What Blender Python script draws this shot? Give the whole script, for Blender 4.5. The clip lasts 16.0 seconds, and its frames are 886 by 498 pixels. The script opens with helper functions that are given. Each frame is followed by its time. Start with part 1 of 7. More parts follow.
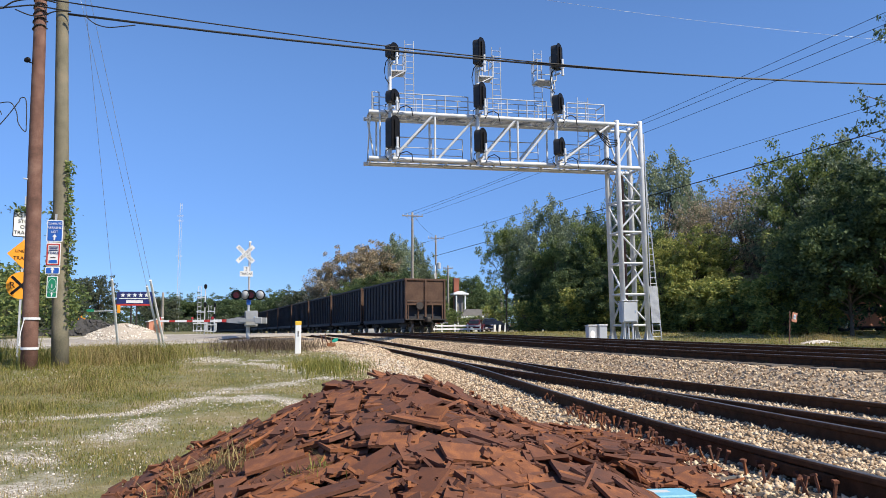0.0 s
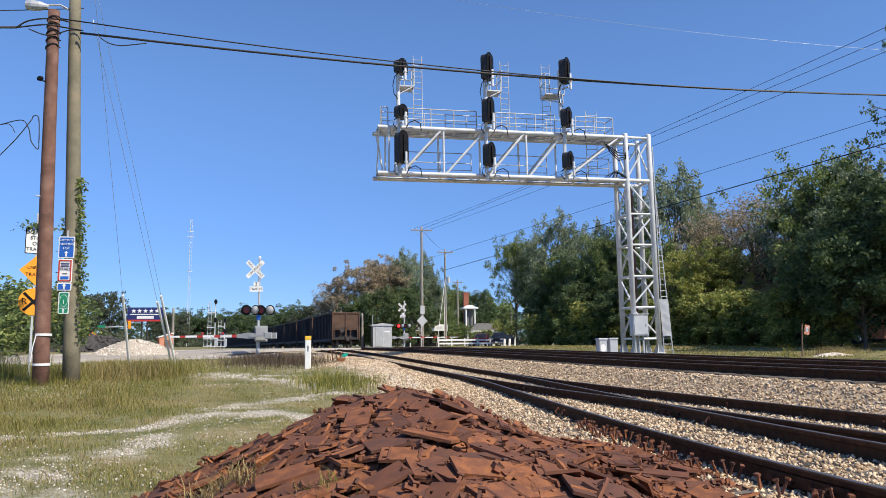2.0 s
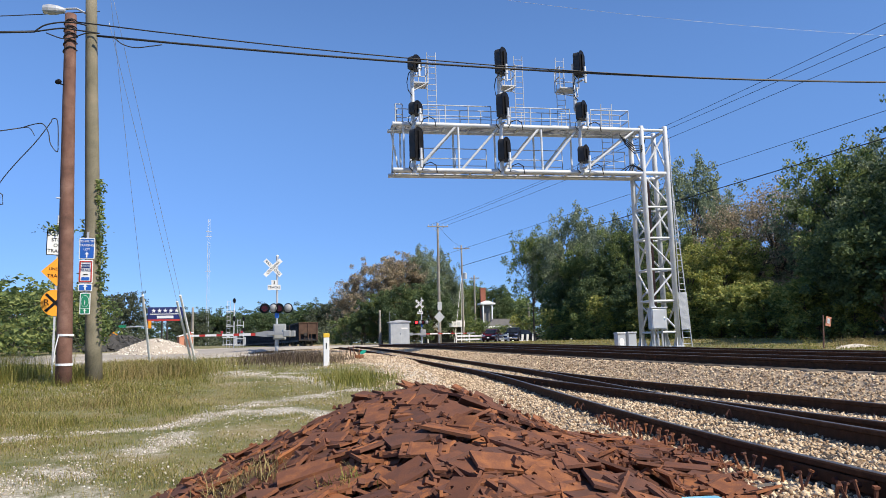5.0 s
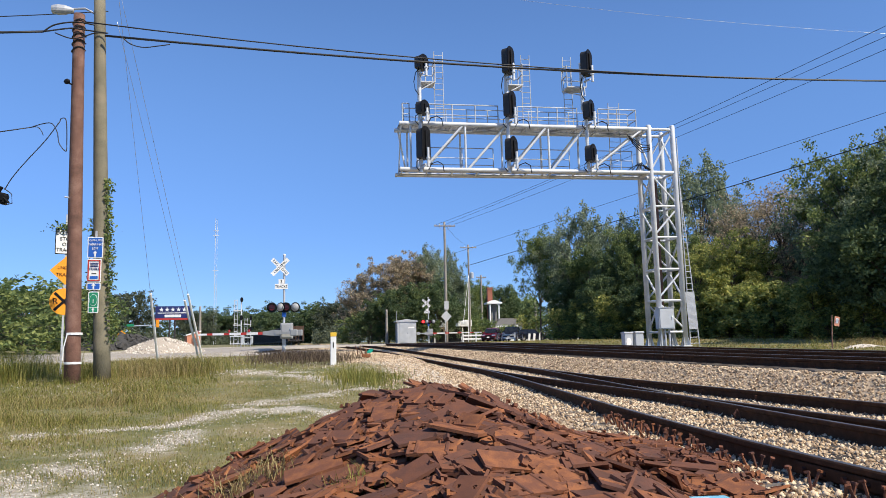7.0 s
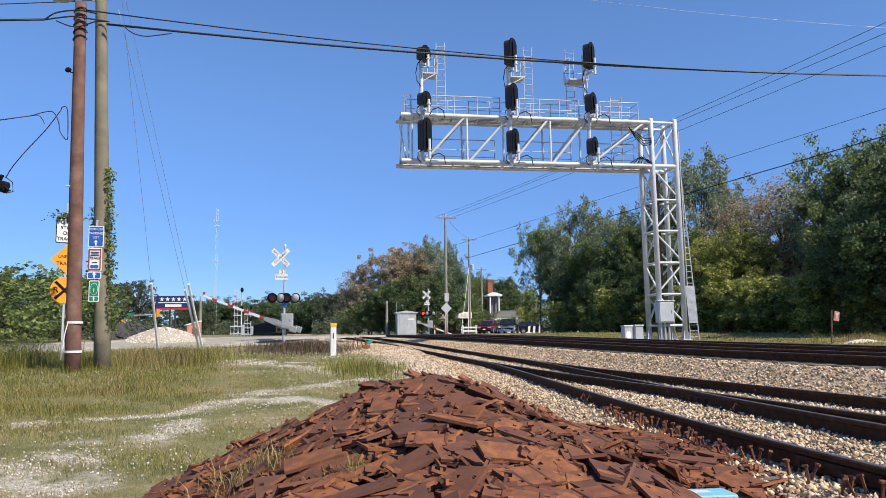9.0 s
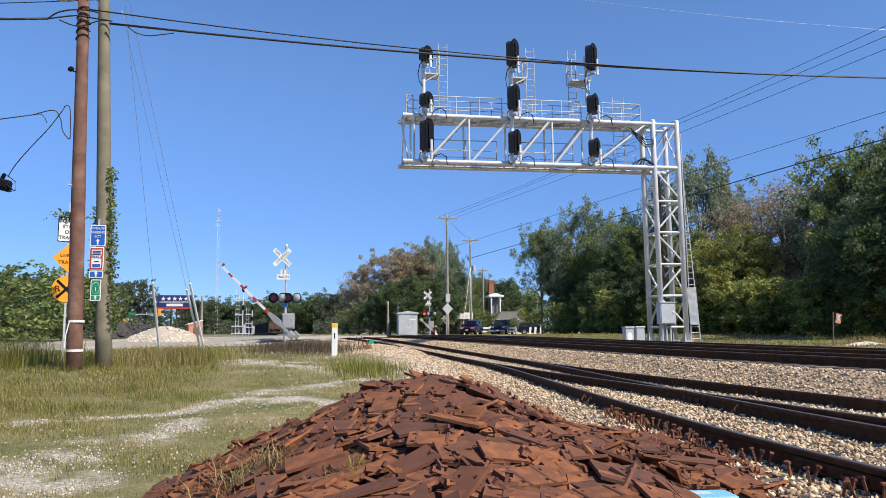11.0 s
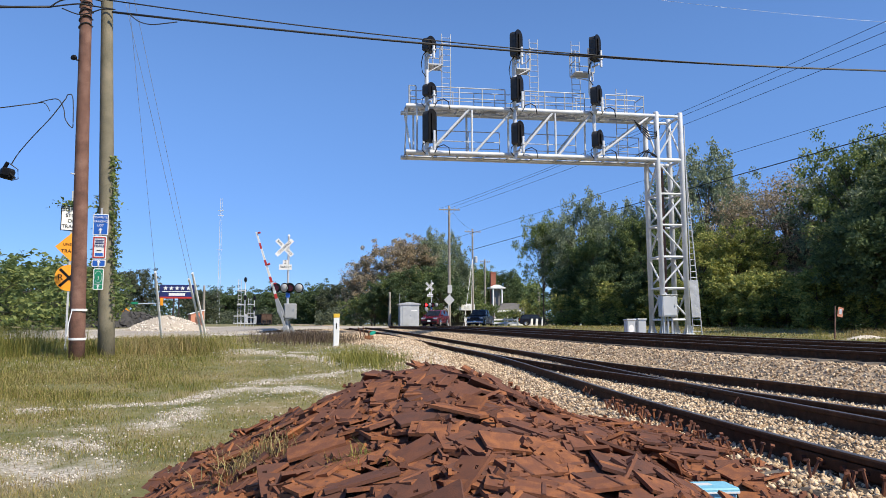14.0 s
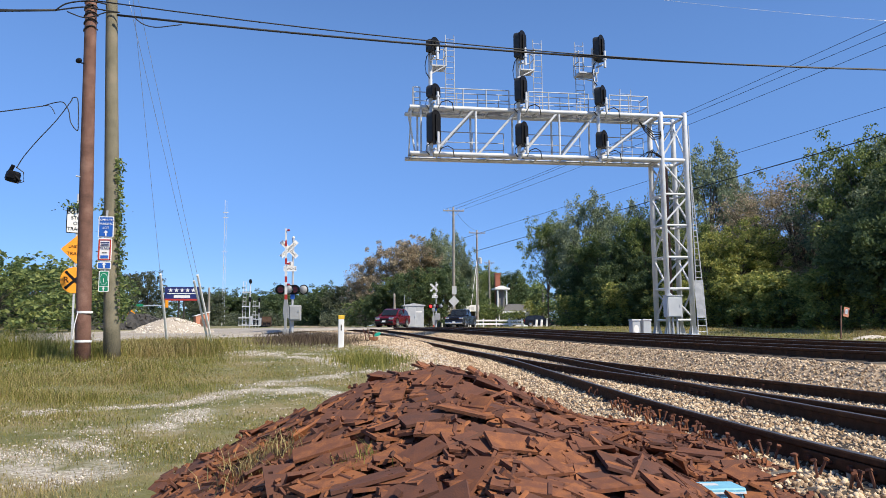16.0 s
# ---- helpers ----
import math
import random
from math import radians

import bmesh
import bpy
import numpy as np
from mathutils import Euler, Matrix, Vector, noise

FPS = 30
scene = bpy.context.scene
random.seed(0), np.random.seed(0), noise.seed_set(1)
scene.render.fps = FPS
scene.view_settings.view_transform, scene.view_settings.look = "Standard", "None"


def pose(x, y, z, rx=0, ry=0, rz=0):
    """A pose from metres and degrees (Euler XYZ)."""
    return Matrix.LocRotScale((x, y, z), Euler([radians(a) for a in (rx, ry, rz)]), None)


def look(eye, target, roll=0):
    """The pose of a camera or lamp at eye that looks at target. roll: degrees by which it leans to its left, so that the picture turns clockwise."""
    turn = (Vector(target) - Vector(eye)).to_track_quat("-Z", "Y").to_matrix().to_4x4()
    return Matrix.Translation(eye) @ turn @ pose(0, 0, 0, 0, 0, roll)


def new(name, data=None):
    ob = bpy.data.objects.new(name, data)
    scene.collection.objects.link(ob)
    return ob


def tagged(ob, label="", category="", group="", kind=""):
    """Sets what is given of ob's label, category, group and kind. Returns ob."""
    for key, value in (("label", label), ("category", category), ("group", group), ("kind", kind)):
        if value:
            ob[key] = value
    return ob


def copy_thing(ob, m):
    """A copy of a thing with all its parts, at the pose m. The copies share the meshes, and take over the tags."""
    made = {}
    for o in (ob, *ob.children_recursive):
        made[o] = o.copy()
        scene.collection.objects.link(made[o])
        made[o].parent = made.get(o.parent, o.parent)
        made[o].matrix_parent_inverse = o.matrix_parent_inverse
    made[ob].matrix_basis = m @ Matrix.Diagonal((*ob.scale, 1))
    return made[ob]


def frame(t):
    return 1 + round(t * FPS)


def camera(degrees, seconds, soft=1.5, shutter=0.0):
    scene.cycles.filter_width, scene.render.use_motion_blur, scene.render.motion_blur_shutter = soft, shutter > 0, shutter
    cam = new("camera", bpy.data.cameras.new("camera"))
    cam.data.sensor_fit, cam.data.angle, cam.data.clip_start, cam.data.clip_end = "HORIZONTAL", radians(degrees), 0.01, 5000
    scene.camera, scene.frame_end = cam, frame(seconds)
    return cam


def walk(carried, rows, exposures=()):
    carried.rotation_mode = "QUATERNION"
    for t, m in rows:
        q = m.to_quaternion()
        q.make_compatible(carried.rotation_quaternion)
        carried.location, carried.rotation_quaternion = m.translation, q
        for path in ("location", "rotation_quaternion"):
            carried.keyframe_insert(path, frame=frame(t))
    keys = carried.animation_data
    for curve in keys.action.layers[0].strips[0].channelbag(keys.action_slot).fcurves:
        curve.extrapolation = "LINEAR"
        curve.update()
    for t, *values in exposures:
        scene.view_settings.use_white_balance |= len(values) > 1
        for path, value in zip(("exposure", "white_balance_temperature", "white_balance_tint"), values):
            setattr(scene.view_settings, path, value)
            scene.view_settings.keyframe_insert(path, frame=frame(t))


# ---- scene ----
cam = camera(61.0, 16.0, soft=0.75)
PATH = [
    (0, 0.018, 0.000, 1.225, 6.348, -11.395, -0.300),
    (0.5, 0.017, 0.000, 1.224, 6.654, -11.147, -0.396),
    (1, 0.017, 0.000, 1.223, 6.975, -11.024, -0.442),
    (1.5, 0.016, 0.000, 1.222, 7.274, -10.906, -0.515),
    (2, 0.016, 0.000, 1.222, 7.433, -10.695, -0.557),
    (2.5, 0.015, 0.000, 1.221, 7.449, -10.461, -0.626),
    (3, 0.014, 0.000, 1.220, 7.352, -10.205, -0.744),
    (3.5, 0.014, 0.000, 1.219, 7.231, -9.989, -0.879),
    (4, 0.013, 0.000, 1.218, 7.151, -9.797, -1.028),
    (6.5, 0.010, 0.000, 1.214, 7.208, -9.008, -1.178),
    (7, 0.009, 0.000, 1.213, 7.125, -8.915, -1.103),
    (7.5, 0.009, 0.000, 1.212, 6.966, -8.893, -0.976),
    (8, 0.008, 0.000, 1.211, 6.834, -8.901, -0.860),
    (8.5, 0.007, 0.000, 1.210, 6.687, -8.883, -0.761),
    (9, 0.007, 0.000, 1.209, 6.510, -8.862, -0.638),
    (11.5, 0.004, 0.000, 1.205, 6.578, -8.748, -0.326),
    (12, 0.003, 0.000, 1.204, 6.597, -8.763, -0.255),
    (12.5, 0.002, 0.000, 1.203, 6.470, -8.760, -0.193),
    (13, 0.002, 0.000, 1.203, 6.256, -8.726, -0.152),
    (13.5, 0.001, 0.000, 1.202, 6.027, -8.662, -0.062),
    (14, 0.001, 0.000, 1.201, 5.893, -8.588, -0.014),
    (14.5, 0.000, 0.000, 1.200, 5.834, -8.500, 0.000),
    (15, -0.001, 0.000, 1.199, 5.837, -8.428, -0.017),
    (15.5, -0.001, 0.000, 1.198, 5.896, -8.320, -0.091),
    (16, -0.002, 0.000, 1.197, 5.986, -8.254, -0.187),
]


def held(x, y, z, tilt, turn, roll):
    return pose(x, y, z, 0, 0, turn) @ pose(0, 0, 0, 90 + tilt) @ pose(0, 0, 0, 0, 0, roll)


walk(cam, [(r[0], held(*r[1:])) for r in PATH])

# ---- world and sun ----
SUN_EL, SUN_AZ = 46.0, 136.0          # azimuth in degrees clockwise from +Y
world = bpy.data.worlds.new("world")
scene.world = world
world.use_nodes = True
wn = world.node_tree
wn.nodes.clear()
sky = wn.nodes.new("ShaderNodeTexSky")
sky.sky_type = "NISHITA"
sky.sun_disc = False
sky.sun_elevation, sky.sun_rotation = radians(SUN_EL), radians(SUN_AZ)
sky.altitude = 1000
sky.air_density, sky.dust_density, sky.ozone_density = 0.95, 0.0, 4.0
bg = wn.nodes.new("ShaderNodeBackground")
bg.inputs["Strength"].default_value = 0.125
wo = wn.nodes.new("ShaderNodeOutputWorld")
tint = wn.nodes.new("ShaderNodeMix")
tint.data_type, tint.blend_type = "RGBA", "MULTIPLY"
tint.inputs[0].default_value = 1.0
tint.inputs[7].default_value = (0.77, 0.92, 1.1, 1)
wn.links.new(sky.outputs[0], tint.inputs[6])
# the clear sky keeps its blue down to the horizon
where = wn.nodes.new("ShaderNodeTexCoord")
height = wn.nodes.new("ShaderNodeSeparateXYZ")
deep = wn.nodes.new("ShaderNodeValToRGB")
deep.color_ramp.interpolation = "EASE"
deep.color_ramp.elements[0].position, deep.color_ramp.elements[0].color = 0.0, (0.5, 0.55, 0.7, 1)
deep.color_ramp.elements[1].position, deep.color_ramp.elements[1].color = 0.4, (1, 1, 1, 1)
deepen = wn.nodes.new("ShaderNodeMix")
deepen.data_type, deepen.blend_type = "RGBA", "MULTIPLY"
deepen.inputs[0].default_value = 1.0
wn.links.new(where.outputs["Generated"], height.inputs[0])
wn.links.new(height.outputs["Z"], deep.inputs[0])
wn.links.new(tint.outputs[2], deepen.inputs[6])
wn.links.new(deep.outputs[0], deepen.inputs[7])
wn.links.new(deepen.outputs[2], bg.inputs[0])
wn.links.new(bg.outputs[0], wo.inputs[0])
sun_data = bpy.data.lights.new("sun", "SUN")
sun_data.energy, sun_data.angle, sun_data.color = 4.4, radians(0.55), (1.0, 0.9, 0.74)
sun = new("sun", sun_data)
sd = Vector((math.sin(radians(SUN_AZ)) * math.cos(radians(SUN_EL)), math.cos(radians(SUN_AZ)) * math.cos(radians(SUN_EL)), math.sin(radians(SUN_EL))))
sun.matrix_world = look(sd * 200, (0, 0, 0))
scene.view_settings.exposure = 0.45
# ---- materials ----
def material(name, colours, scale=6.0, rough=0.7, metal=0.0, bump=0.2, fine=60.0, spread=0.35, rand=0.0, emit=None, space="Object"):
    """Two or three colours mixed by coarse and fine noise, with a bump."""
    m = bpy.data.materials.new(name)
    m.use_nodes = True
    nt = m.node_tree
    b = nt.nodes["Principled BSDF"]
    tc = nt.nodes.new("ShaderNodeTexCoord")
    n1 = nt.nodes.new("ShaderNodeTexNoise")
    n1.inputs["Scale"].default_value, n1.inputs["Detail"].default_value = scale, 6
    n2 = nt.nodes.new("ShaderNodeTexNoise")
    n2.inputs["Scale"].default_value, n2.inputs["Detail"].default_value = fine, 3
    for n in (n1, n2):
        nt.links.new(tc.outputs[space], n.inputs["Vector"])
    mix = nt.nodes.new("ShaderNodeMath")
    mix.operation = "MULTIPLY_ADD"
    nt.links.new(n2.outputs[0], mix.inputs[0])
    mix.inputs[1].default_value = 0.35
    add = nt.nodes.new("ShaderNodeMath")
    add.operation = "MULTIPLY"
    add.inputs[1].default_value = 0.65
    nt.links.new(n1.outputs[0], add.inputs[0])
    nt.links.new(add.outputs[0], mix.inputs[2])
    value = mix.outputs[0]
    if rand:
        oi = nt.nodes.new("ShaderNodeObjectInfo")
        ge = nt.nodes.new("ShaderNodeNewGeometry")
        s = nt.nodes.new("ShaderNodeMath")
        s.operation = "ADD"
        nt.links.new(oi.outputs["Random"], s.inputs[0])
        nt.links.new(ge.outputs["Random Per Island"], s.inputs[1])
        fr = nt.nodes.new("ShaderNodeMath")
        fr.operation = "FRACT"
        nt.links.new(s.outputs[0], fr.inputs[0])
        c = nt.nodes.new("ShaderNodeMath")
        c.operation = "MULTIPLY_ADD"
        nt.links.new(fr.outputs[0], c.inputs[0])
        c.inputs[1].default_value = rand
        off = nt.nodes.new("ShaderNodeMath")
        off.operation = "SUBTRACT"
        nt.links.new(value, off.inputs[0])
        off.inputs[1].default_value = rand / 2
        nt.links.new(off.outputs[0], c.inputs[2])
        value = c.outputs[0]
    ramp = nt.nodes.new("ShaderNodeValToRGB")
    k = len(colours)
    el = ramp.color_ramp.elements
    while len(el) < k:
        el.new(0.5)
    for i, col in enumerate(colours):
        el[i].position = 0.5 - spread / 2 + spread * i / max(1, k - 1)
        el[i].color = (*col, 1)
    nt.links.new(value, ramp.inputs[0])
    nt.links.new(ramp.outputs[0], b.inputs["Base Color"])
    b.inputs["Roughness"].default_value, b.inputs["Metallic"].default_value = rough, metal
    if bump:
        bp = nt.nodes.new("ShaderNodeBump")
        bp.inputs["Strength"].default_value, bp.inputs["Distance"].default_value = bump, 0.02
        nt.links.new(n2.outputs[0], bp.inputs["Height"])
        nt.links.new(bp.outputs[0], b.inputs["Normal"])
    if emit:
        b.inputs["Emission Color"].default_value, b.inputs["Emission Strength"].default_value = (*emit[0], 1), emit[1]
    return m


def foliage(name, colours, rand=0.9):
    m = material(name, colours, 0.5, 0.75, 0, 0.0, 3.0, 0.8, rand)
    nt = m.node_tree
    b = nt.nodes["Principled BSDF"]
    tr = nt.nodes.new("ShaderNodeBsdfTranslucent")
    mx = nt.nodes.new("ShaderNodeMixShader")
    mx.inputs[0].default_value = 0.42
    src = b.inputs["Base Color"].links[0].from_socket
    nt.links.new(src, tr.inputs[0])
    nt.links.new(b.outputs[0], mx.inputs[1])
    nt.links.new(tr.outputs[0], mx.inputs[2])
    nt.links.new(mx.outputs[0], nt.nodes["Material Output"].inputs[0])
    return m


def dull(m, level=0.12):
    m.node_tree.nodes["Principled BSDF"].inputs["Specular IOR Level"].default_value = level
    return m


M = {}
M["galv"] = material("galvanised_steel", [(0.378, 0.396, 0.423), (0.540, 0.558, 0.585)], 3, 0.6, 0.2, 0.08)
M["silver"] = material("silver_paint", [(0.513, 0.534, 0.554), (0.677, 0.698, 0.718)], 2, 0.6, 0.15, 0.05)
M["grating"] = material("grating_steel", [(0.25, 0.26, 0.28), (0.36, 0.37, 0.4)], 9, 0.6, 0.4, 0.1)
M["black"] = material("black_paint", [(0.006, 0.006, 0.007), (0.015, 0.015, 0.017)], 5, 0.5, 0, 0.05)
M["signal_hood"] = material("weathered_black_paint", [(0.016, 0.017, 0.019), (0.032, 0.033, 0.036)], 5, 0.6, 0, 0.05)
M["rubber"] = material("rubber", [(0.015, 0.015, 0.015), (0.03, 0.03, 0.03)], 8, 0.85)
M["cable"] = material("cable", [(0.012, 0.012, 0.013), (0.03, 0.03, 0.03)], 4, 0.6, 0, 0)
M["wire_light"] = material("bare_wire", [(0.35, 0.37, 0.4), (0.5, 0.52, 0.55)], 4, 0.4, 0.6, 0)
M["rail"] = material("rail_steel", [(0.046, 0.024, 0.013), (0.098, 0.050, 0.028)], 9, 0.9, 0.0, 0.3, 120)
M["railhead"] = material("polished_rail_head", [(0.1, 0.09, 0.085), (0.22, 0.21, 0.2)], 5, 0.4, 0.6, 0.05)
M["tie"] = material("creosoted_tie", [(0.05, 0.042, 0.036), (0.11, 0.095, 0.08), (0.17, 0.15, 0.13)], 4, 0.9, 0, 0.6, 40, 0.3, 0.25)
M["rust"] = material("rusted_iron", [(0.104, 0.054, 0.041), (0.140, 0.064, 0.043), (0.180, 0.076, 0.044), (0.300, 0.120, 0.052)], 11, 0.8, 0, 0.22, 160, 0.5, 0.42)
M["rust_dark"] = material("dark_rusted_iron", [(0.05, 0.026, 0.02), (0.12, 0.05, 0.032)], 8, 0.8, 0, 0.4, 90, 0.4, 0.3)
M["ballast"] = material("limestone_ballast", [(0.217, 0.159, 0.104), (0.436, 0.327, 0.218), (0.612, 0.481, 0.334)], 7, 0.9, 0, 1.0, 32, 0.4)
M["stone"] = material("ballast_stone", [(0.283, 0.200, 0.127), (0.506, 0.379, 0.250), (0.727, 0.583, 0.404)], 9, 0.9, 0, 0.3, 60, 0.5, 0.75)
M["gravel_pale"] = material("pale_gravel", [(0.419, 0.363, 0.294), (0.598, 0.539, 0.455), (0.738, 0.686, 0.598)], 8, 0.95, 0, 0.5, 50, 0.4, 0.5)
M["asphalt"] = material("asphalt", [(0.293, 0.264, 0.226), (0.439, 0.396, 0.336)], 1.5, 0.9, 0, 0.3, 60, 0.4)
M["grass_blade"] = foliage("grass_blades", [(0.122, 0.149, 0.025), (0.234, 0.237, 0.047), (0.394, 0.327, 0.088)])
M["grass_dry"] = foliage("dry_weeds", [(0.237, 0.166, 0.066), (0.402, 0.309, 0.123), (0.488, 0.420, 0.189)])
M["weed_brown"] = foliage("brown_weeds", [(0.09, 0.06, 0.045), (0.16, 0.115, 0.075), (0.24, 0.18, 0.11)])
M["leaf"] = foliage("leaves_green", [(0.081, 0.127, 0.045), (0.165, 0.225, 0.074), (0.311, 0.348, 0.110)])
# bluish air haze mixed into these leaves as paler grey-green
M["leaf_haze"] = foliage("leaves_hazed_green", [(0.136, 0.177, 0.109), (0.239, 0.290, 0.171), (0.380, 0.420, 0.244)])
# dark green leaves, lowered further to stand for the wood's shaded side
M["leaf_dark_shade"] = foliage("leaves_dark_shade", [(0.050, 0.084, 0.039), (0.098, 0.148, 0.058), (0.172, 0.222, 0.090)])
# yellow-green leaves, brightened to carry direct sun in their colour
M["leaf_bright_sun"] = foliage("leaves_bright_sun", [(0.149, 0.203, 0.056), (0.299, 0.328, 0.088), (0.508, 0.479, 0.143)])
M["leaf_brown"] = foliage("leaves_browning", [(0.219, 0.196, 0.119), (0.397, 0.321, 0.207), (0.594, 0.477, 0.326)])
# leaf green greyed down so that distance haze is in the colour
M["leaf_far_haze"] = foliage("leaves_distance_haze", [(0.06, 0.078, 0.045), (0.1, 0.12, 0.07), (0.145, 0.16, 0.095)])
M["bark"] = material("bark", [(0.07, 0.055, 0.042), (0.15, 0.12, 0.095)], 6, 0.95, 0, 0.7, 40)
M["pole_brown"] = material("brown_pole_wood", [(0.09, 0.045, 0.032), (0.17, 0.085, 0.06), (0.26, 0.15, 0.11)], 3, 0.85, 0, 0.5, 50, 0.35)
M["pole_green"] = material("weathered_pole_wood", [(0.11, 0.1, 0.065), (0.19, 0.17, 0.115), (0.26, 0.22, 0.15)], 2, 0.85, 0, 0.4, 40, 0.35)
M["pole_grey"] = material("grey_pole_wood", [(0.2, 0.18, 0.15), (0.34, 0.31, 0.27)], 2, 0.85, 0, 0.3, 40)
M["white"] = material("white_paint", [(0.7, 0.7, 0.68), (0.84, 0.84, 0.82)], 3, 0.6, 0, 0.05, 60, 0.5)
M["yellow"] = material("yellow_paint", [(0.7, 0.42, 0.03), (0.8, 0.52, 0.05)], 3, 0.6)
M["orange_sign"] = material("orange_sign", [(0.82, 0.29, 0.01), (0.9, 0.36, 0.015)], 3, 0.5, 0, 0)
M["blue_sign"] = material("blue_sign", [(0.012, 0.09, 0.42), (0.02, 0.13, 0.5)], 3, 0.5, 0, 0)
M["green_sign"] = material("green_sign", [(0.01, 0.2, 0.1), (0.015, 0.25, 0.13)], 3, 0.5, 0, 0)
M["red_paint"] = material("red_paint", [(0.42, 0.03, 0.025), (0.55, 0.05, 0.035)], 3, 0.5, 0, 0)
M["navy"] = material("navy_paint", [(0.012, 0.02, 0.1), (0.02, 0.03, 0.15)], 3, 0.5, 0, 0)
M["teal"] = material("teal_target", [(0.0, 0.28, 0.19), (0.01, 0.36, 0.26)], 3, 0.5, 0, 0)
M["gondola_side"] = material("dark_gondola_paint", [(0.011, 0.014, 0.019), (0.019, 0.022, 0.030), (0.030, 0.028, 0.030)], 0.8, 0.7, 0, 0.1, 8, 0.45)
M["gondola_end"] = material("rusty_gondola_end", [(0.041, 0.023, 0.017), (0.086, 0.046, 0.029), (0.126, 0.079, 0.054)], 1.2, 0.8, 0, 0.2, 12, 0.5)
M["iron"] = material("dark_iron", [(0.03, 0.027, 0.025), (0.07, 0.06, 0.055)], 6, 0.6, 0.3, 0.1)
M["wheel"] = material("worn_wheel_steel", [(0.12, 0.11, 0.11), (0.35, 0.34, 0.34)], 6, 0.4, 0.6, 0.05)
M["hut"] = material("grey_enclosure", [(0.4, 0.42, 0.44), (0.52, 0.54, 0.56)], 1.5, 0.5, 0.2, 0.03)
M["gate_grey"] = material("cast_grey_metal", [(0.27, 0.28, 0.285), (0.38, 0.39, 0.395)], 2, 0.6, 0.1, 0.1)
M["suv"] = material("red_car_paint", [(0.101, 0.005, 0.010), (0.131, 0.010, 0.014)], 2, 0.25, 0.2, 0)
M["car_dark"] = material("dark_car_paint", [(0.01, 0.012, 0.02), (0.02, 0.022, 0.032)], 2, 0.25, 0.2, 0)
M["car_grey"] = material("grey_car_paint", [(0.3, 0.31, 0.33), (0.4, 0.41, 0.43)], 2, 0.3, 0.3, 0)
M["glass"] = material("dark_glass", [(0.01, 0.012, 0.015), (0.025, 0.03, 0.035)], 2, 0.06, 0, 0)
M["chrome"] = material("chrome", [(0.6, 0.6, 0.62), (0.75, 0.75, 0.77)], 4, 0.2, 0.9, 0)
M["brick"] = material("red_brick", [(0.24, 0.08, 0.05), (0.36, 0.13, 0.08)], 12, 0.9, 0, 0.3)
M["roof"] = material("grey_roof", [(0.13, 0.125, 0.12), (0.21, 0.2, 0.19)], 4, 0.9, 0, 0.3)
M["crate"] = material("pale_blue_plastic", [(0.16, 0.45, 0.6), (0.25, 0.55, 0.68)], 6, 0.5, 0, 0.1, 50)
M["salmon"] = material("salmon_panel", [(0.5, 0.2, 0.12), (0.6, 0.27, 0.17)], 3, 0.8)
M["red_lamp"] = material("lit_red_lamp", [(0.5, 0.01, 0.01), (0.6, 0.02, 0.02)], 3, 0.3, 0, 0, emit=((1, 0.03, 0.03), 2.5))
M["red_glass"] = material("dark_red_lens", [(0.288, 0.024, 0.029), (0.408, 0.036, 0.043)], 3, 0.25, 0, 0)
M["tarp"] = material("pale_tarp", [(0.5, 0.52, 0.53), (0.66, 0.67, 0.67)], 3, 0.7)
M["mound"] = material("dark_rubble", [(0.03, 0.03, 0.03), (0.08, 0.075, 0.07)], 2, 0.95, 0, 1.0, 9)
for k in ("black", "rail", "tie", "rust", "rust_dark", "ballast", "stone", "gravel_pale", "asphalt"):
    dull(M[k])
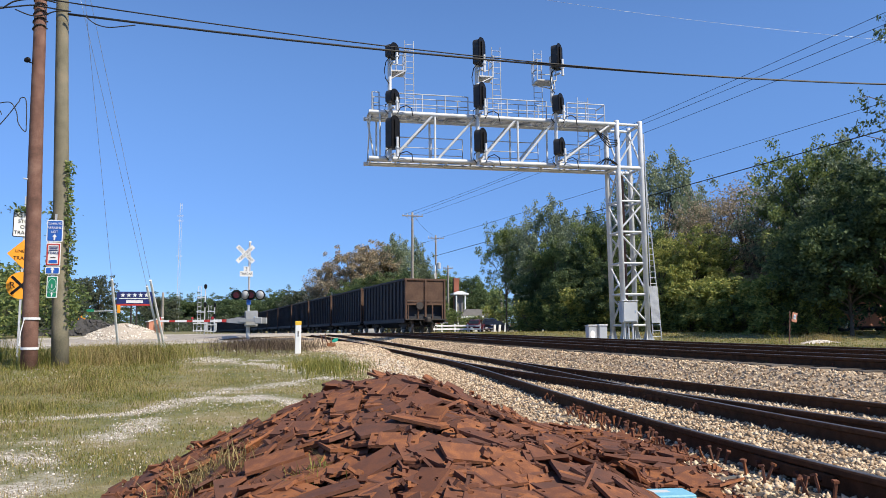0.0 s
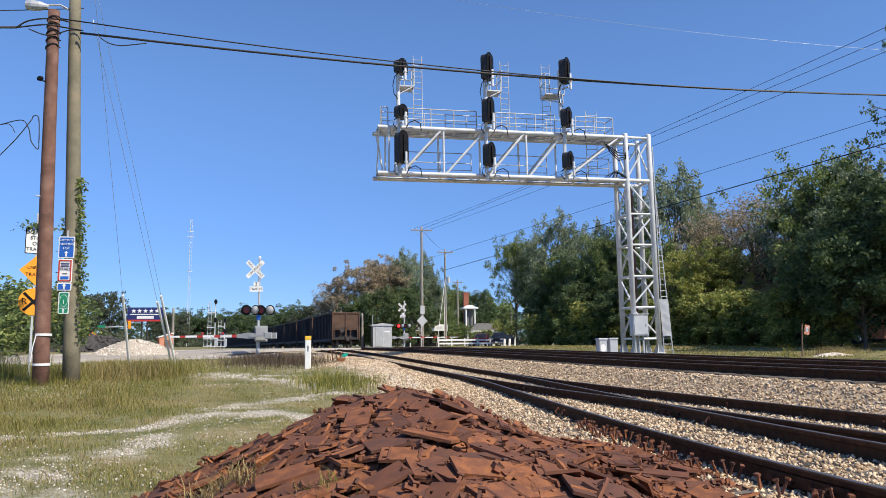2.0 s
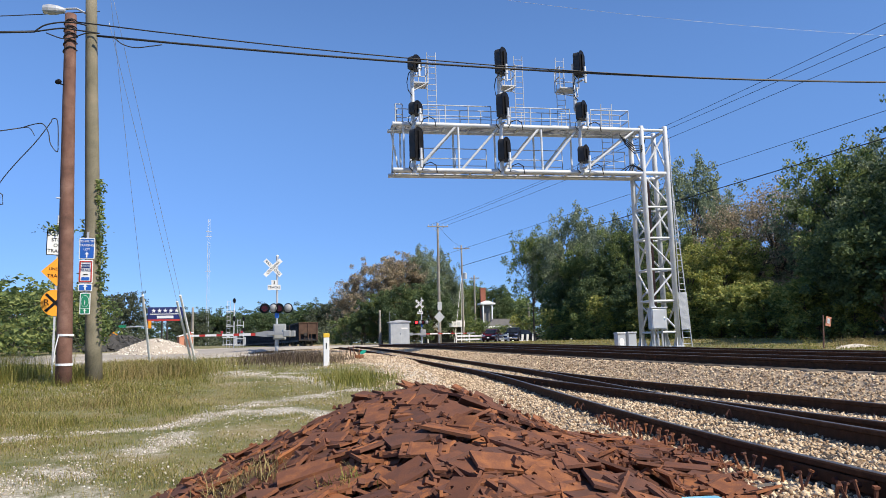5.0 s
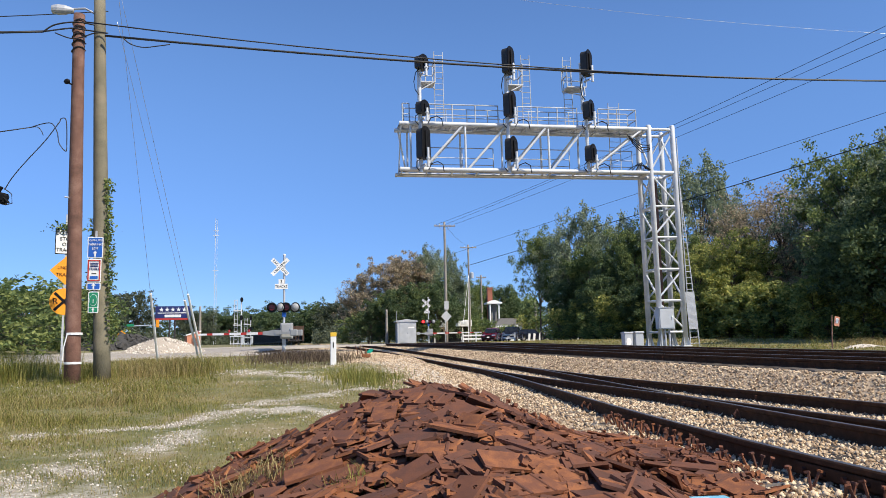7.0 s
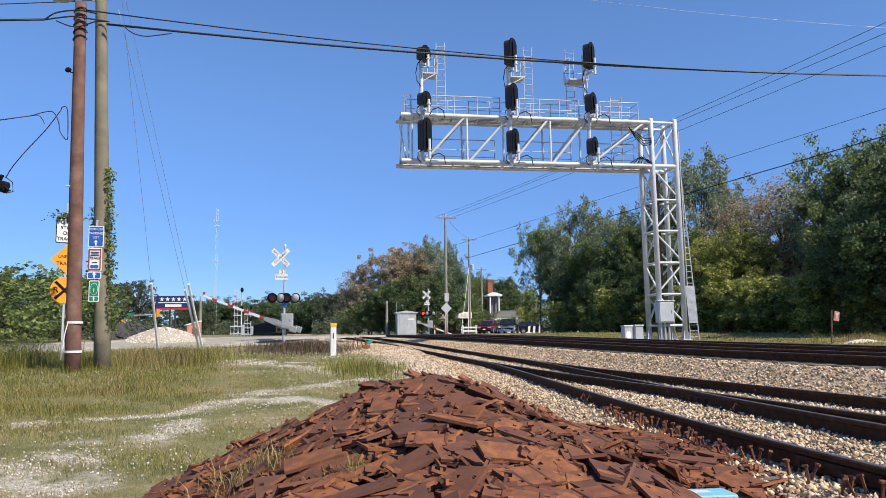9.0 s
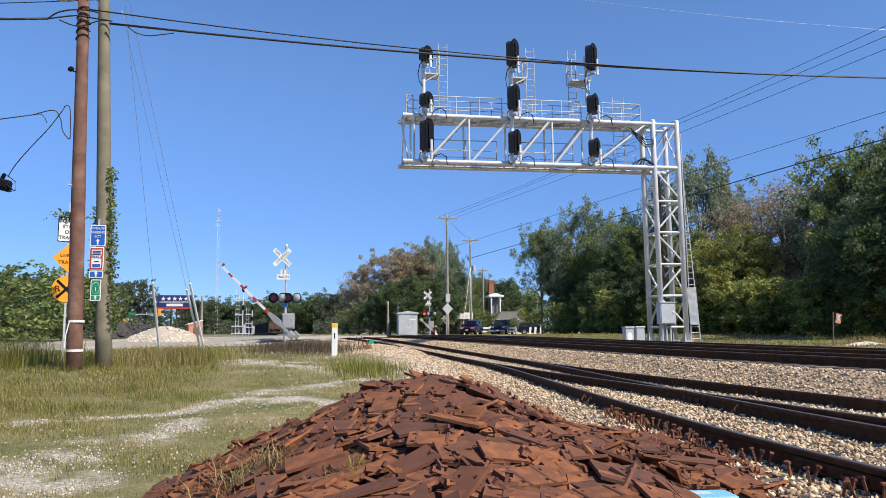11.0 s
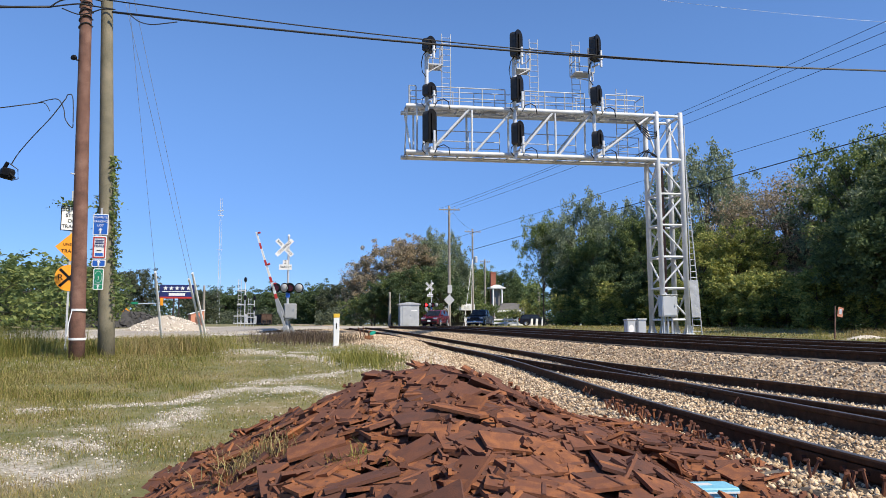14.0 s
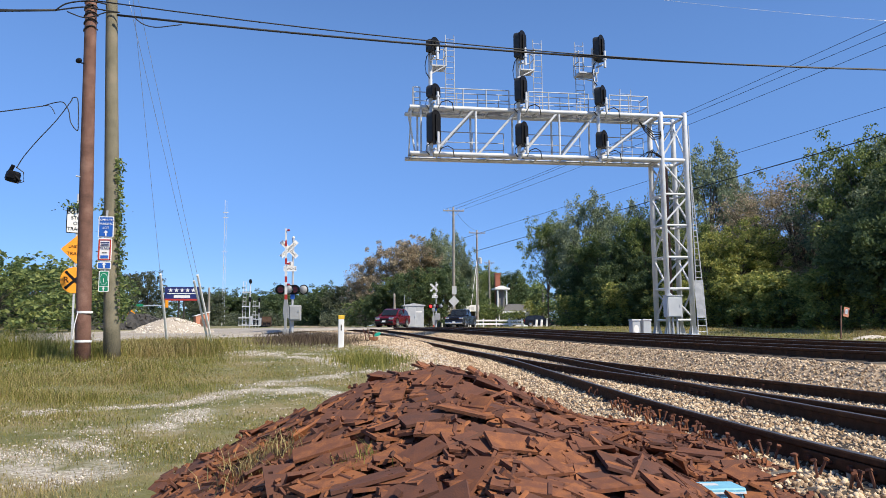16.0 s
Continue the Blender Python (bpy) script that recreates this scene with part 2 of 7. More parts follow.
# ---- mesh helpers ----
class Mesh:
    """Collects vertices and faces for one part."""

    def __init__(self):
        self.v, self.f = [], []

    def add(self, verts, faces, m=None):
        k = len(self.v)
        self.v += [tuple(m @ Vector(p)) for p in verts] if m else [tuple(p) for p in verts]
        self.f += [tuple(i + k for i in q) for q in faces]
        return self

    def box(self, x, y, z, sx, sy, sz, m=None, bevel=0.0):
        """A box with its centre at x, y, z; bevel cuts the upright and top edges."""
        a, b, c = sx / 2, sy / 2, sz / 2
        if bevel <= 0:
            vs = [(x + i * a, y + j * b, z + k * c) for k in (-1, 1) for i, j in ((-1, -1), (1, -1), (1, 1), (-1, 1))]
            return self.add(vs, [(3, 2, 1, 0), (4, 5, 6, 7), (0, 1, 5, 4), (1, 2, 6, 5), (2, 3, 7, 6), (3, 0, 4, 7)], m)
        e = min(bevel, a * 0.9, b * 0.9, c * 0.9)
        def ring(zz, d):
            p, q, g = a - d, b - d, e
            return [(x - p + g, y - q, zz), (x + p - g, y - q, zz), (x + p, y - q + g, zz), (x + p, y + q - g, zz),
                    (x + p - g, y + q, zz), (x - p + g, y + q, zz), (x - p, y + q - g, zz), (x - p, y - q + g, zz)]
        rings = [ring(z - c, e * 0.5), ring(z - c + e, 0), ring(z + c - e, 0), ring(z + c, e * 0.5)]
        return self.loft(rings, True, m)

    def loft(self, rings, caps=True, m=None):
        n = len(rings[0])
        vs = [p for r in rings for p in r]
        fs = [(i * n + j, i * n + (j + 1) % n, (i + 1) * n + (j + 1) % n, (i + 1) * n + j) for i in range(len(rings) - 1) for j in range(n)]
        if caps:
            fs += [tuple(reversed(range(n))), tuple(range((len(rings) - 1) * n, len(rings) * n))]
        return self.add(vs, fs, m)

    def tube(self, p, q, r, r2=None, n=8, caps=True):
        p, q = Vector(p), Vector(q)
        d = q - p
        if d.length < 1e-6:
            return self
        t = d.to_track_quat("Z", "Y").to_matrix()
        r2 = r if r2 is None else r2
        rings = [[p + o + t @ Vector((rr * math.cos(2 * math.pi * i / n), rr * math.sin(2 * math.pi * i / n), 0)) for i in range(n)]
                 for o, rr in ((Vector(), r), (d, r2))]
        return self.loft(rings, caps)

    def pipe(self, pts, r, n=6, r2=None):
        """A tube along a line of points."""
        pts = [Vector(p) for p in pts]
        rings = []
        for i, p in enumerate(pts):
            d = pts[min(i + 1, len(pts) - 1)] - pts[max(i - 1, 0)]
            t = d.to_track_quat("Z", "Y").to_matrix()
            rr = r if r2 is None else r + (r2 - r) * i / max(1, len(pts) - 1)
            rings.append([p + t @ Vector((rr * math.cos(2 * math.pi * k / n), rr * math.sin(2 * math.pi * k / n), 0)) for k in range(n)])
        return self.loft(rings)

    def prism(self, outline, depth, m=None):
        """An outline in x, z, extruded along +y by depth."""
        n = len(outline)
        return self.loft([[(x, 0, z) for x, z in outline], [(x, depth, z) for x, z in outline]], True, m)

    def lathe(self, profile, n=16, m=None):
        """A profile of (radius, z) turned about the z axis."""
        return self.loft([[(r * math.cos(2 * math.pi * i / n), r * math.sin(2 * math.pi * i / n), z) for i in range(n)] for r, z in profile], True, m)

    def data(self, name, mat, smooth=False):
        me = bpy.data.meshes.new(name)
        me.from_pydata(self.v, [], self.f)
        me.materials.append(mat)
        if smooth:
            me.shade_smooth()
        me.update()
        return me


def part(name, mesh, mat, parent, label="", smooth=False):
    ob = new(name, mesh.data(name, mat, smooth) if isinstance(mesh, Mesh) else mesh)
    ob.parent = parent
    return tagged(ob, label)


def thing(name, m, label, category, group="", kind=""):
    ob = new(name)
    ob.empty_display_size = 0.2
    ob.matrix_basis = m
    return tagged(ob, label, category, group, kind)


def soup(name, verts, faces, mat):
    """One mesh from arrays, for what nobody could count."""
    me = bpy.data.meshes.new(name)
    me.vertices.add(len(verts))
    me.vertices.foreach_set("co", np.asarray(verts, dtype=np.float32).ravel())
    k = faces.shape[1]
    me.loops.add(faces.size)
    me.loops.foreach_set("vertex_index", faces.astype(np.int32).ravel())
    me.polygons.add(len(faces))
    me.polygons.foreach_set("loop_start", np.arange(0, faces.size, k, dtype=np.int32))
    me.materials.append(mat)
    me.update(calc_edges=True)
    me.validate()
    return me


def circle(r, n, cx=0.0, cz=0.0):
    return [(cx + r * math.cos(2 * math.pi * i / n), cz + r * math.sin(2 * math.pi * i / n)) for i in range(n)]


def text_part(words, size, mat, parent, m, name="lettering", depth=0.003):
    cu = bpy.data.curves.new(name, "FONT")
    cu.body, cu.size, cu.align_x, cu.align_y, cu.extrude = words, size, "CENTER", "CENTER", depth
    tmp = bpy.data.objects.new(name + "_tmp", cu)
    scene.collection.objects.link(tmp)
    me = bpy.data.meshes.new_from_object(tmp.evaluated_get(bpy.context.evaluated_depsgraph_get()))
    bpy.data.objects.remove(tmp)
    me.materials.clear()
    me.materials.append(mat)
    ob = new(name, me)
    ob.parent = parent
    ob.matrix_basis = m
    return ob


FACE = pose(0, 0, 0, 90)   # turns lettering upright, facing -y


def smooth_step(a, b, x):
    t = np.clip((x - a) / (b - a), 0, 1)
    return t * t * (3 - 2 * t)


# ---- the lie of the land ----
def bend(y):
    """How far the tracks have drifted to the left at y."""
    y = np.asarray(y, dtype=float)
    k = 0.155 / 62
    return np.where(y < -9, 0, np.where(y < 53, k * (y + 9) ** 2 / 2, k * 62 ** 2 / 2 + 0.155 * (y - 53)))


def main_z(y):
    return 0.76 + 0.5 * smooth_step(8, 62, np.asarray(y, dtype=float))


def siding_z(y):
    return 0.35 + 0.85 * smooth_step(14, 60, np.asarray(y, dtype=float))


def spread(y):
    """Distance between the two siding tracks."""
    y = np.asarray(y, dtype=float)
    return 2.17 * (1 - smooth_step(3, 24, y))


def ground_z(x, y):
    x, y = np.asarray(x, dtype=float), np.asarray(y, dtype=float)
    left = 0.78 * smooth_step(10, 36, y) + 0.44 * smooth_step(36, 62, y)
    right = 0.62 + 0.6 * smooth_step(31, 54, np.hypot(x, y))
    w = smooth_step(6, 10, x + bend(y))
    z = left * (1 - w) + right * w - 0.08 * w * (1 - smooth_step(40, 55, y))
    return z + 0.6 * smooth_step(80, 200, y) + 0.03 * np.sin(x * 1.3 + 0.5 * np.sin(y * 0.9)) * np.sin(y * 0.8) * (1 - smooth_step(25, 60, y))


def gz(x, y):
    return float(ground_z(x, y))


def fractal(x, y, scale, seed=0):
    """Cheap smooth noise of about -1 to 1 on arrays."""
    rng = np.random.RandomState(seed)
    out = np.zeros_like(np.asarray(x, dtype=float))
    amp, tot = 1.0, 0.0
    for o in range(4):
        for _ in range(3):
            a = rng.uniform(0, 2 * math.pi)
            ph = rng.uniform(0, 6.28)
            out = out + amp * np.sin((x * math.cos(a) + y * math.sin(a)) * scale * 2 ** o + ph + 1.3 * np.sin((x * math.sin(a) - y * math.cos(a)) * scale * 2 ** o * 0.7 + ph * 2))
        tot += amp * 2
        amp *= 0.6
    return out / tot


ROAD = [(34, 108), (24, 97), (19.4, 90), (12, 77.5), (4.6, 65), (-3, 52), (-8, 44.5), (-14, 38), (-24, 33), (-45, 29), (-90, 26)]


def road_distance(x, y):
    d = np.full(np.shape(x), 1e9)
    for (ax, ay), (bx, by) in zip(ROAD, ROAD[1:]):
        t = np.clip(((x - ax) * (bx - ax) + (y - ay) * (by - ay)) / ((bx - ax) ** 2 + (by - ay) ** 2), 0, 1)
        d = np.minimum(d, np.hypot(x - ax - t * (bx - ax), y - ay - t * (by - ay)))
    return d


# bare gravel strips worn into the grass: line and half width
BARE = [(((-4.8, 11.3), (-4.1, 11.7), (-3.3, 12.1), (-2.4, 12.5), (-1.9, 13.6), (-1.3, 14.9)), 0.28),
        (((-1.4, 15.0), (-0.9, 14.4), (-0.1, 13.5)), 0.55),
        (((-2.6, 9.3), (-2.1, 9.8), (-1.9, 11.4)), 0.30),
        (((-1.2, 16.0), (-0.4, 16.6), (0.8, 17.6)), 0.30),
        (((-3.3, 7.7), (-2.8, 7.4), (-2.5, 7.1), (-2.1, 6.7)), 0.40),
        (((-2.9, 8.8), (-2.3, 8.0)), 0.15),
        (((-2.5, 24.2), (-0.9, 22.8), (0.4, 20.1)), 0.60)]


def gravel_mask(x, y):
    """1 where pale gravel lies bare, 0 where grass grows."""
    n = fractal(x, y, 0.9, 3)
    yard = smooth_step(10.5, 6.5, road_distance(x, y) + 1.5 * n) * (x < 14)
    bare = np.zeros(np.shape(x))
    for pts, w in BARE:
        d = np.full(np.shape(x), 1e9)
        for (ax, ay), (bx, by) in zip(pts, pts[1:]):
            t = np.clip(((x - ax) * (bx - ax) + (y - ay) * (by - ay)) / ((bx - ax) ** 2 + (by - ay) ** 2), 0, 1)
            d = np.minimum(d, np.hypot(x - ax - t * (bx - ax), (y - ay - t * (by - ay)) * 0.8))
        bare = np.maximum(bare, smooth_step(w * 1.8, w * 0.3, d + 0.2 * n) * smooth_step(-0.6, 0.2, fractal(x, y, 3.4, 31) + 0.35 * n))
    bed = smooth_step(-3.4, -2.0, x - (5.9 - spread(y) - bend(y)) + 0.5 * n) * (x < 9) * (y < 70)
    return np.clip(np.maximum.reduce([yard, 0.8 * bare, bed]), 0, 1)


def build_ground():
    def axis(lo, hi, step, far, back):
        mid = np.arange(lo, hi + 1e-6, step)
        out, d, p = [], step, hi
        while p < far:
            d *= 1.16
            p += d
            out.append(p)
        inn, d, p = [], step, lo
        while p > back:
            d *= 1.16
            p -= d
            inn.append(p)
        return np.array(inn[::-1] + list(mid) + out)
    xs, ys = axis(-9, 5, 0.16, 2600, -2600), axis(2, 42, 0.2, 3200, -900)
    X, Y = np.meshgrid(xs, ys)
    Z = ground_z(X, Y) + 0.02 * fractal(X, Y, 2.5, 5) * (np.hypot(X, Y) < 60)
    # kept below the ballast
    under = smooth_step(-0.9, 0.1, X - (5.1 - spread(Y) - bend(Y))) * smooth_step(17.2, 16.2, X + bend(Y))
    Z = Z - 0.3 * under
    nx, ny = len(xs), len(ys)
    idx = np.arange(nx * ny).reshape(ny, nx)
    q = np.stack([idx[:-1, :-1], idx[:-1, 1:], idx[1:, 1:], idx[1:, :-1]], -1).reshape(-1, 4)
    m = bpy.data.materials.new("grass_and_gravel_ground")
    m.use_nodes = True
    nt = m.node_tree
    b = nt.nodes["Principled BSDF"]
    b.inputs["Roughness"].default_value = 0.95
    tc = nt.nodes.new("ShaderNodeTexCoord")

    def noise_tex(scale, detail):
        n = nt.nodes.new("ShaderNodeTexNoise")
        n.inputs["Scale"].default_value, n.inputs["Detail"].default_value = scale, detail
        nt.links.new(tc.outputs["Object"], n.inputs["Vector"])
        return n

    def ramp(src, stops):
        r = nt.nodes.new("ShaderNodeValToRGB")
        while len(r.color_ramp.elements) < len(stops):
            r.color_ramp.elements.new(0.5)
        for e, (p, c) in zip(r.color_ramp.elements, stops):
            e.position, e.color = p, (*c, 1)
        nt.links.new(src, r.inputs[0])
        return r
    soil = ramp(noise_tex(0.6, 10).outputs[0], [(0.36, (0.105, 0.112, 0.03)), (0.5, (0.165, 0.155, 0.052)), (0.64, (0.25, 0.2, 0.095))])
    stones = ramp(noise_tex(28, 5).outputs[0], [(0.35, (0.25, 0.21, 0.17)), (0.5, (0.47, 0.42, 0.35)), (0.65, (0.66, 0.61, 0.53))])
    at = nt.nodes.new("ShaderNodeAttribute")
    at.attribute_name = "gravel"
    mx = nt.nodes.new("ShaderNodeMix")
    mx.data_type = "RGBA"
    br = nt.nodes.new("ShaderNodeMath")
    br.operation = "MULTIPLY_ADD"
    nt.links.new(noise_tex(3.5, 8).outputs[0], br.inputs[0])
    br.inputs[1].default_value = 1.1
    sh = nt.nodes.new("ShaderNodeMath")
    sh.operation = "SUBTRACT"
    nt.links.new(at.outputs["Fac"], sh.inputs[0])
    sh.inputs[1].default_value = 0.55
    nt.links.new(sh.outputs[0], br.inputs[2])
    cl = nt.nodes.new("ShaderNodeClamp")
    nt.links.new(br.outputs[0], cl.inputs[0])
    nt.links.new(cl.outputs[0], mx.inputs[0])
    nt.links.new(soil.outputs[0], mx.inputs[6])
    nt.links.new(stones.outputs[0], mx.inputs[7])
    nt.links.new(mx.outputs[2], b.inputs["Base Color"])
    bp = nt.nodes.new("ShaderNodeBump")
    bp.inputs["Strength"].default_value, bp.inputs["Distance"].default_value = 0.6, 0.04
    nt.links.new(noise_tex(20, 6).outputs[0], bp.inputs["Height"])
    nt.links.new(bp.outputs[0], b.inputs["Normal"])
    me = soup("ground", np.stack([X, Y, Z], -1).reshape(-1, 3), q, m)
    a = me.attributes.new("gravel", "FLOAT", "POINT")
    a.data.foreach_set("value", gravel_mask(X, Y).ravel().astype(np.float32))
    me.shade_smooth()
    return tagged(new("ground", me), "uneven grassy ground with bare pale gravel patches", "ground", kind="structure")


def strip(name, ys, offsets, mat, label, cat):
    """A band along the tracks: offsets(y) gives rows of (x, z) across."""
    rows = [[(x, y, z) for x, z in offsets(y)] for y in ys]
    n = len(rows[0])
    v = np.array([p for r in rows for p in r])
    idx = np.arange(len(v)).reshape(len(rows), n)
    q = np.stack([idx[:-1, :-1], idx[:-1, 1:], idx[1:, 1:], idx[1:, :-1]], -1).reshape(-1, 4)
    me = soup(name, v, q, mat)
    me.shade_smooth()
    return tagged(new(name, me), label, cat, kind="structure")


TRACK_Y = np.concatenate([np.arange(-12, 60, 0.5), np.arange(60, 120, 2), np.arange(120, 620, 10)])


def bed_profile(y):
    b, s = float(bend(y)), float(spread(y))
    zs, zm = float(siding_z(y)) - 0.16, float(main_z(y)) - 0.185
    left = 5.9 - s - 0.55
    g = gz(left - 1.0 - b, y)
    g2 = gz(17 - b, y)
    pts = [(left - 1.1, g - 0.12), (left - 0.55, min(g + 0.02, zs)), (left, zs - 0.02)]
    for k in range(1, 12):
        x = left + (7.8 - left) * k / 12
        pts.append((x, zs - 0.015))
    pts += [(7.9, zs), (8.2, zs + 0.02), (8.6, zs + (zm - zs) * 0.45), (8.95, zm - 0.03)]
    pts += [(8.9 + 0.5 * k, zm - 0.01) for k in range(1, 14)] + [(16.0, zm - 0.05), (16.7, g2 - 0.02), (17.1, g2 - 0.15)]
    return [(x - b, z) for x, z in pts]


def rail_mesh(centre, height, ys):
    """Flat-bottomed rail swept along a line: foot, web and head, and its worn top as a second strip."""
    prof = [(-0.075, -0.185), (0.075, -0.185), (0.075, -0.172), (0.018, -0.155), (0.009, -0.14), (0.009, -0.06), (0.036, -0.045), (0.037, -0.012), (0.028, -0.002),
            (-0.028, -0.002), (-0.037, -0.012), (-0.036, -0.045), (-0.009, -0.06), (-0.009, -0.14), (-0.018, -0.155), (-0.075, -0.172)]
    body, top = Mesh(), Mesh()
    rings, tops = [], []
    for y in ys:
        x, z = float(centre(y)), float(height(y))
        rings.append([(x + a, y, z + c) for a, c in prof])
        tops.append([(x - 0.024, y, z - 0.002), (x + 0.024, y, z - 0.002), (x + 0.018, y, z + 0.001), (x - 0.018, y, z + 0.001)])
    return body.loft(rings), top.loft(tops)


def build_track(name, centres, height, y0, y1, label, tie_x, tie_step=0.5, tie_len=2.6, piece_y=26):
    """A track of rails on ties; tie_x(y) gives the ties' middle and length."""
    t = thing(name, Matrix(), label, "railway track", "tracks", "structure")
    ys = [y for y in TRACK_Y if y0 <= y <= y1]
    for c in centres:
        body, top = rail_mesh(c, height, ys)
        r = part("rail", body, M["rail"], t, smooth=False)
        part("rail_head", top, M["railhead"], r, "worn bright running surface")
    tie = Mesh().box(0, 0, 0, 1, 0.22, 0.17, bevel=0.012).data("tie", M["tie"])
    plate = Mesh().box(0, 0, 0, 0.34, 0.18, 0.018, bevel=0.004).data("tie_plate", M["rust_dark"])
    spike = Mesh().box(0, 0, 0.03, 0.016, 0.016, 0.07).box(0.006, 0, 0.07, 0.036, 0.03, 0.016, bevel=0.004).data("spike", M["rust_dark"])
    far = Mesh()
    y = y0
    while y < min(y1, 150):
        cx, ln = tie_x(y)
        z = float(height(y)) - 0.185 - 0.085 + 0.02
        if y < piece_y and y > 2:
            o = part("tie", tie, None, t)
            o.matrix_basis = pose(cx, y, z, 0, 0, random.uniform(-1, 1)) @ Matrix.Diagonal((ln + random.uniform(-0.06, 0.06), 1, 1, 1))
            for c in centres:
                x = float(c(y))
                if abs(x - cx) < ln / 2:
                    p = part("tie_plate", plate, None, t)
                    p.matrix_basis = pose(x, y, float(height(y)) - 0.195)
                    for sx, sy in ((-0.085, 0.05), (0.085, -0.05)):
                        if random.random() < 0.8:
                            s = part("spike", spike, None, t)
                            s.matrix_basis = pose(x + sx, y + sy, float(height(y)) - 0.19 + random.choice((0, 0, 0.01, 0.05)), random.uniform(-7, 7), random.uniform(-7, 7), 0 if sx < 0 else 180)
        else:
            far.box(cx, y, z, ln, 0.22, 0.17)
        y += tie_step + random.uniform(-0.02, 0.02)
    tagged(part("far_ties", far, M["tie"], t), kind="stuff")
    return t


def build_tracks():
    strip("ballast_bed", TRACK_Y, bed_profile, M["ballast"], "pale crushed limestone ballast bed under the tracks", "ballast")
    for c, g in ((10.6, "near"), (14.4, "far")):
        build_track("main_track", [lambda y, k=k, c=c: c + k - bend(y) for k in (-0.75, 0.75)], main_z, -12, 600,
                    "dark steel rails of a main line on wooden ties", lambda y, c=c: (c - float(bend(y)), 2.6), 0.52, piece_y=20)
    build_track("turnout_track", [lambda y: 5.9 - bend(y), lambda y: 7.4 - bend(y)], siding_z, -12, 90,
                "dark rails of a straight siding track with long turnout ties", lambda y: (6.65 - float(bend(y)) - float(spread(y)) / 2, 2.6 + float(spread(y))), 0.53, piece_y=40)
    t = thing("diverging_track", Matrix(), "dark rails of a siding diverging at a turnout", "railway track", "tracks", "structure")
    ys = [y for y in TRACK_Y if -12 <= y <= 26]
    for k in (5.9, 7.4):
        body, top = rail_mesh(lambda y: k - bend(y) - spread(y) - 0.03, siding_z, ys)
        r = part("rail", body, M["rail"], t)
        part("rail_head", top, M["railhead"], r, "worn bright running surface")
    # joint bars with bolts on the near rail and by the crossing of the rails
    for y, k in ((4.85, 5.9), (10.4, 7.4), (11.6, 7.4), (12.8, 7.4), (20, 5.9)):
        x, z = k - float(bend(y)) - float(spread(y)) - 0.03, float(siding_z(y))
        mb = Mesh().box(x - 0.028, y, z - 0.1, 0.03, 0.92, 0.085, bevel=0.008)
        j = part("joint_bar", mb, M["rail"], t)
        bolts = Mesh()
        for i in range(4):
            bolts.tube((x - 0.04, y - 0.33 + 0.22 * i, z - 0.1), (x - 0.075, y - 0.33 + 0.22 * i, z - 0.1), 0.018, n=6)
        part("bolts", bolts, M["rust_dark"], j)
    # rail anchors
    for y, k in ((10.6, 5.9), (10.95, 5.9), (9.0, 7.4)):
        x, z = k - float(bend(y)) - float(spread(y)) - 0.03, float(siding_z(y))
        part("rail_anchor", Mesh().pipe([(x - 0.09, y, z - 0.2), (x - 0.13, y, z - 0.1), (x - 0.09, y, z - 0.04), (x - 0.05, y, z - 0.13)], 0.014), M["rust"], t)


def build_road():
    pts = []
    for (ax, ay), (bx, by) in zip(ROAD, ROAD[1:]):
        for k in range(8):
            pts.append((ax + (bx - ax) * k / 8, ay + (by - ay) * k / 8))
    rows = []
    for i, (x, y) in enumerate(pts):
        a, b = pts[max(i - 1, 0)], pts[min(i + 1, len(pts) - 1)]
        d = Vector((b[0] - a[0], b[1] - a[1])).normalized()
        n = Vector((-d.y, d.x))
        row = []
        for o in (-4.2, -4.0, -2, 0, 2, 4.0, 4.2):
            px, py = x + n.x * o, y + n.y * o
            on = smooth_step(12, 9, abs(px + float(bend(py)) - 10.0))
            z = gz(px, py) + 0.05 if on == 0 else gz(px, py) + 0.05 + (float(main_z(py)) - 0.012 - gz(px, py) - 0.05) * float(on)
            row.append((px, py, z if abs(o) < 4.1 else z - 0.12))
        rows.append(row)
    n = 7
    v = np.array([p for r in rows for p in r])
    idx = np.arange(len(v)).reshape(len(rows), n)
    q = np.stack([idx[:-1, :-1], idx[:-1, 1:], idx[1:, 1:], idx[1:, :-1]], -1).reshape(-1, 4)
    me = soup("road", v, q, M["asphalt"])
    tagged(new("road", me), "worn grey asphalt road over the level crossing", "road", kind="structure")


build_ground()
build_tracks()
build_road()
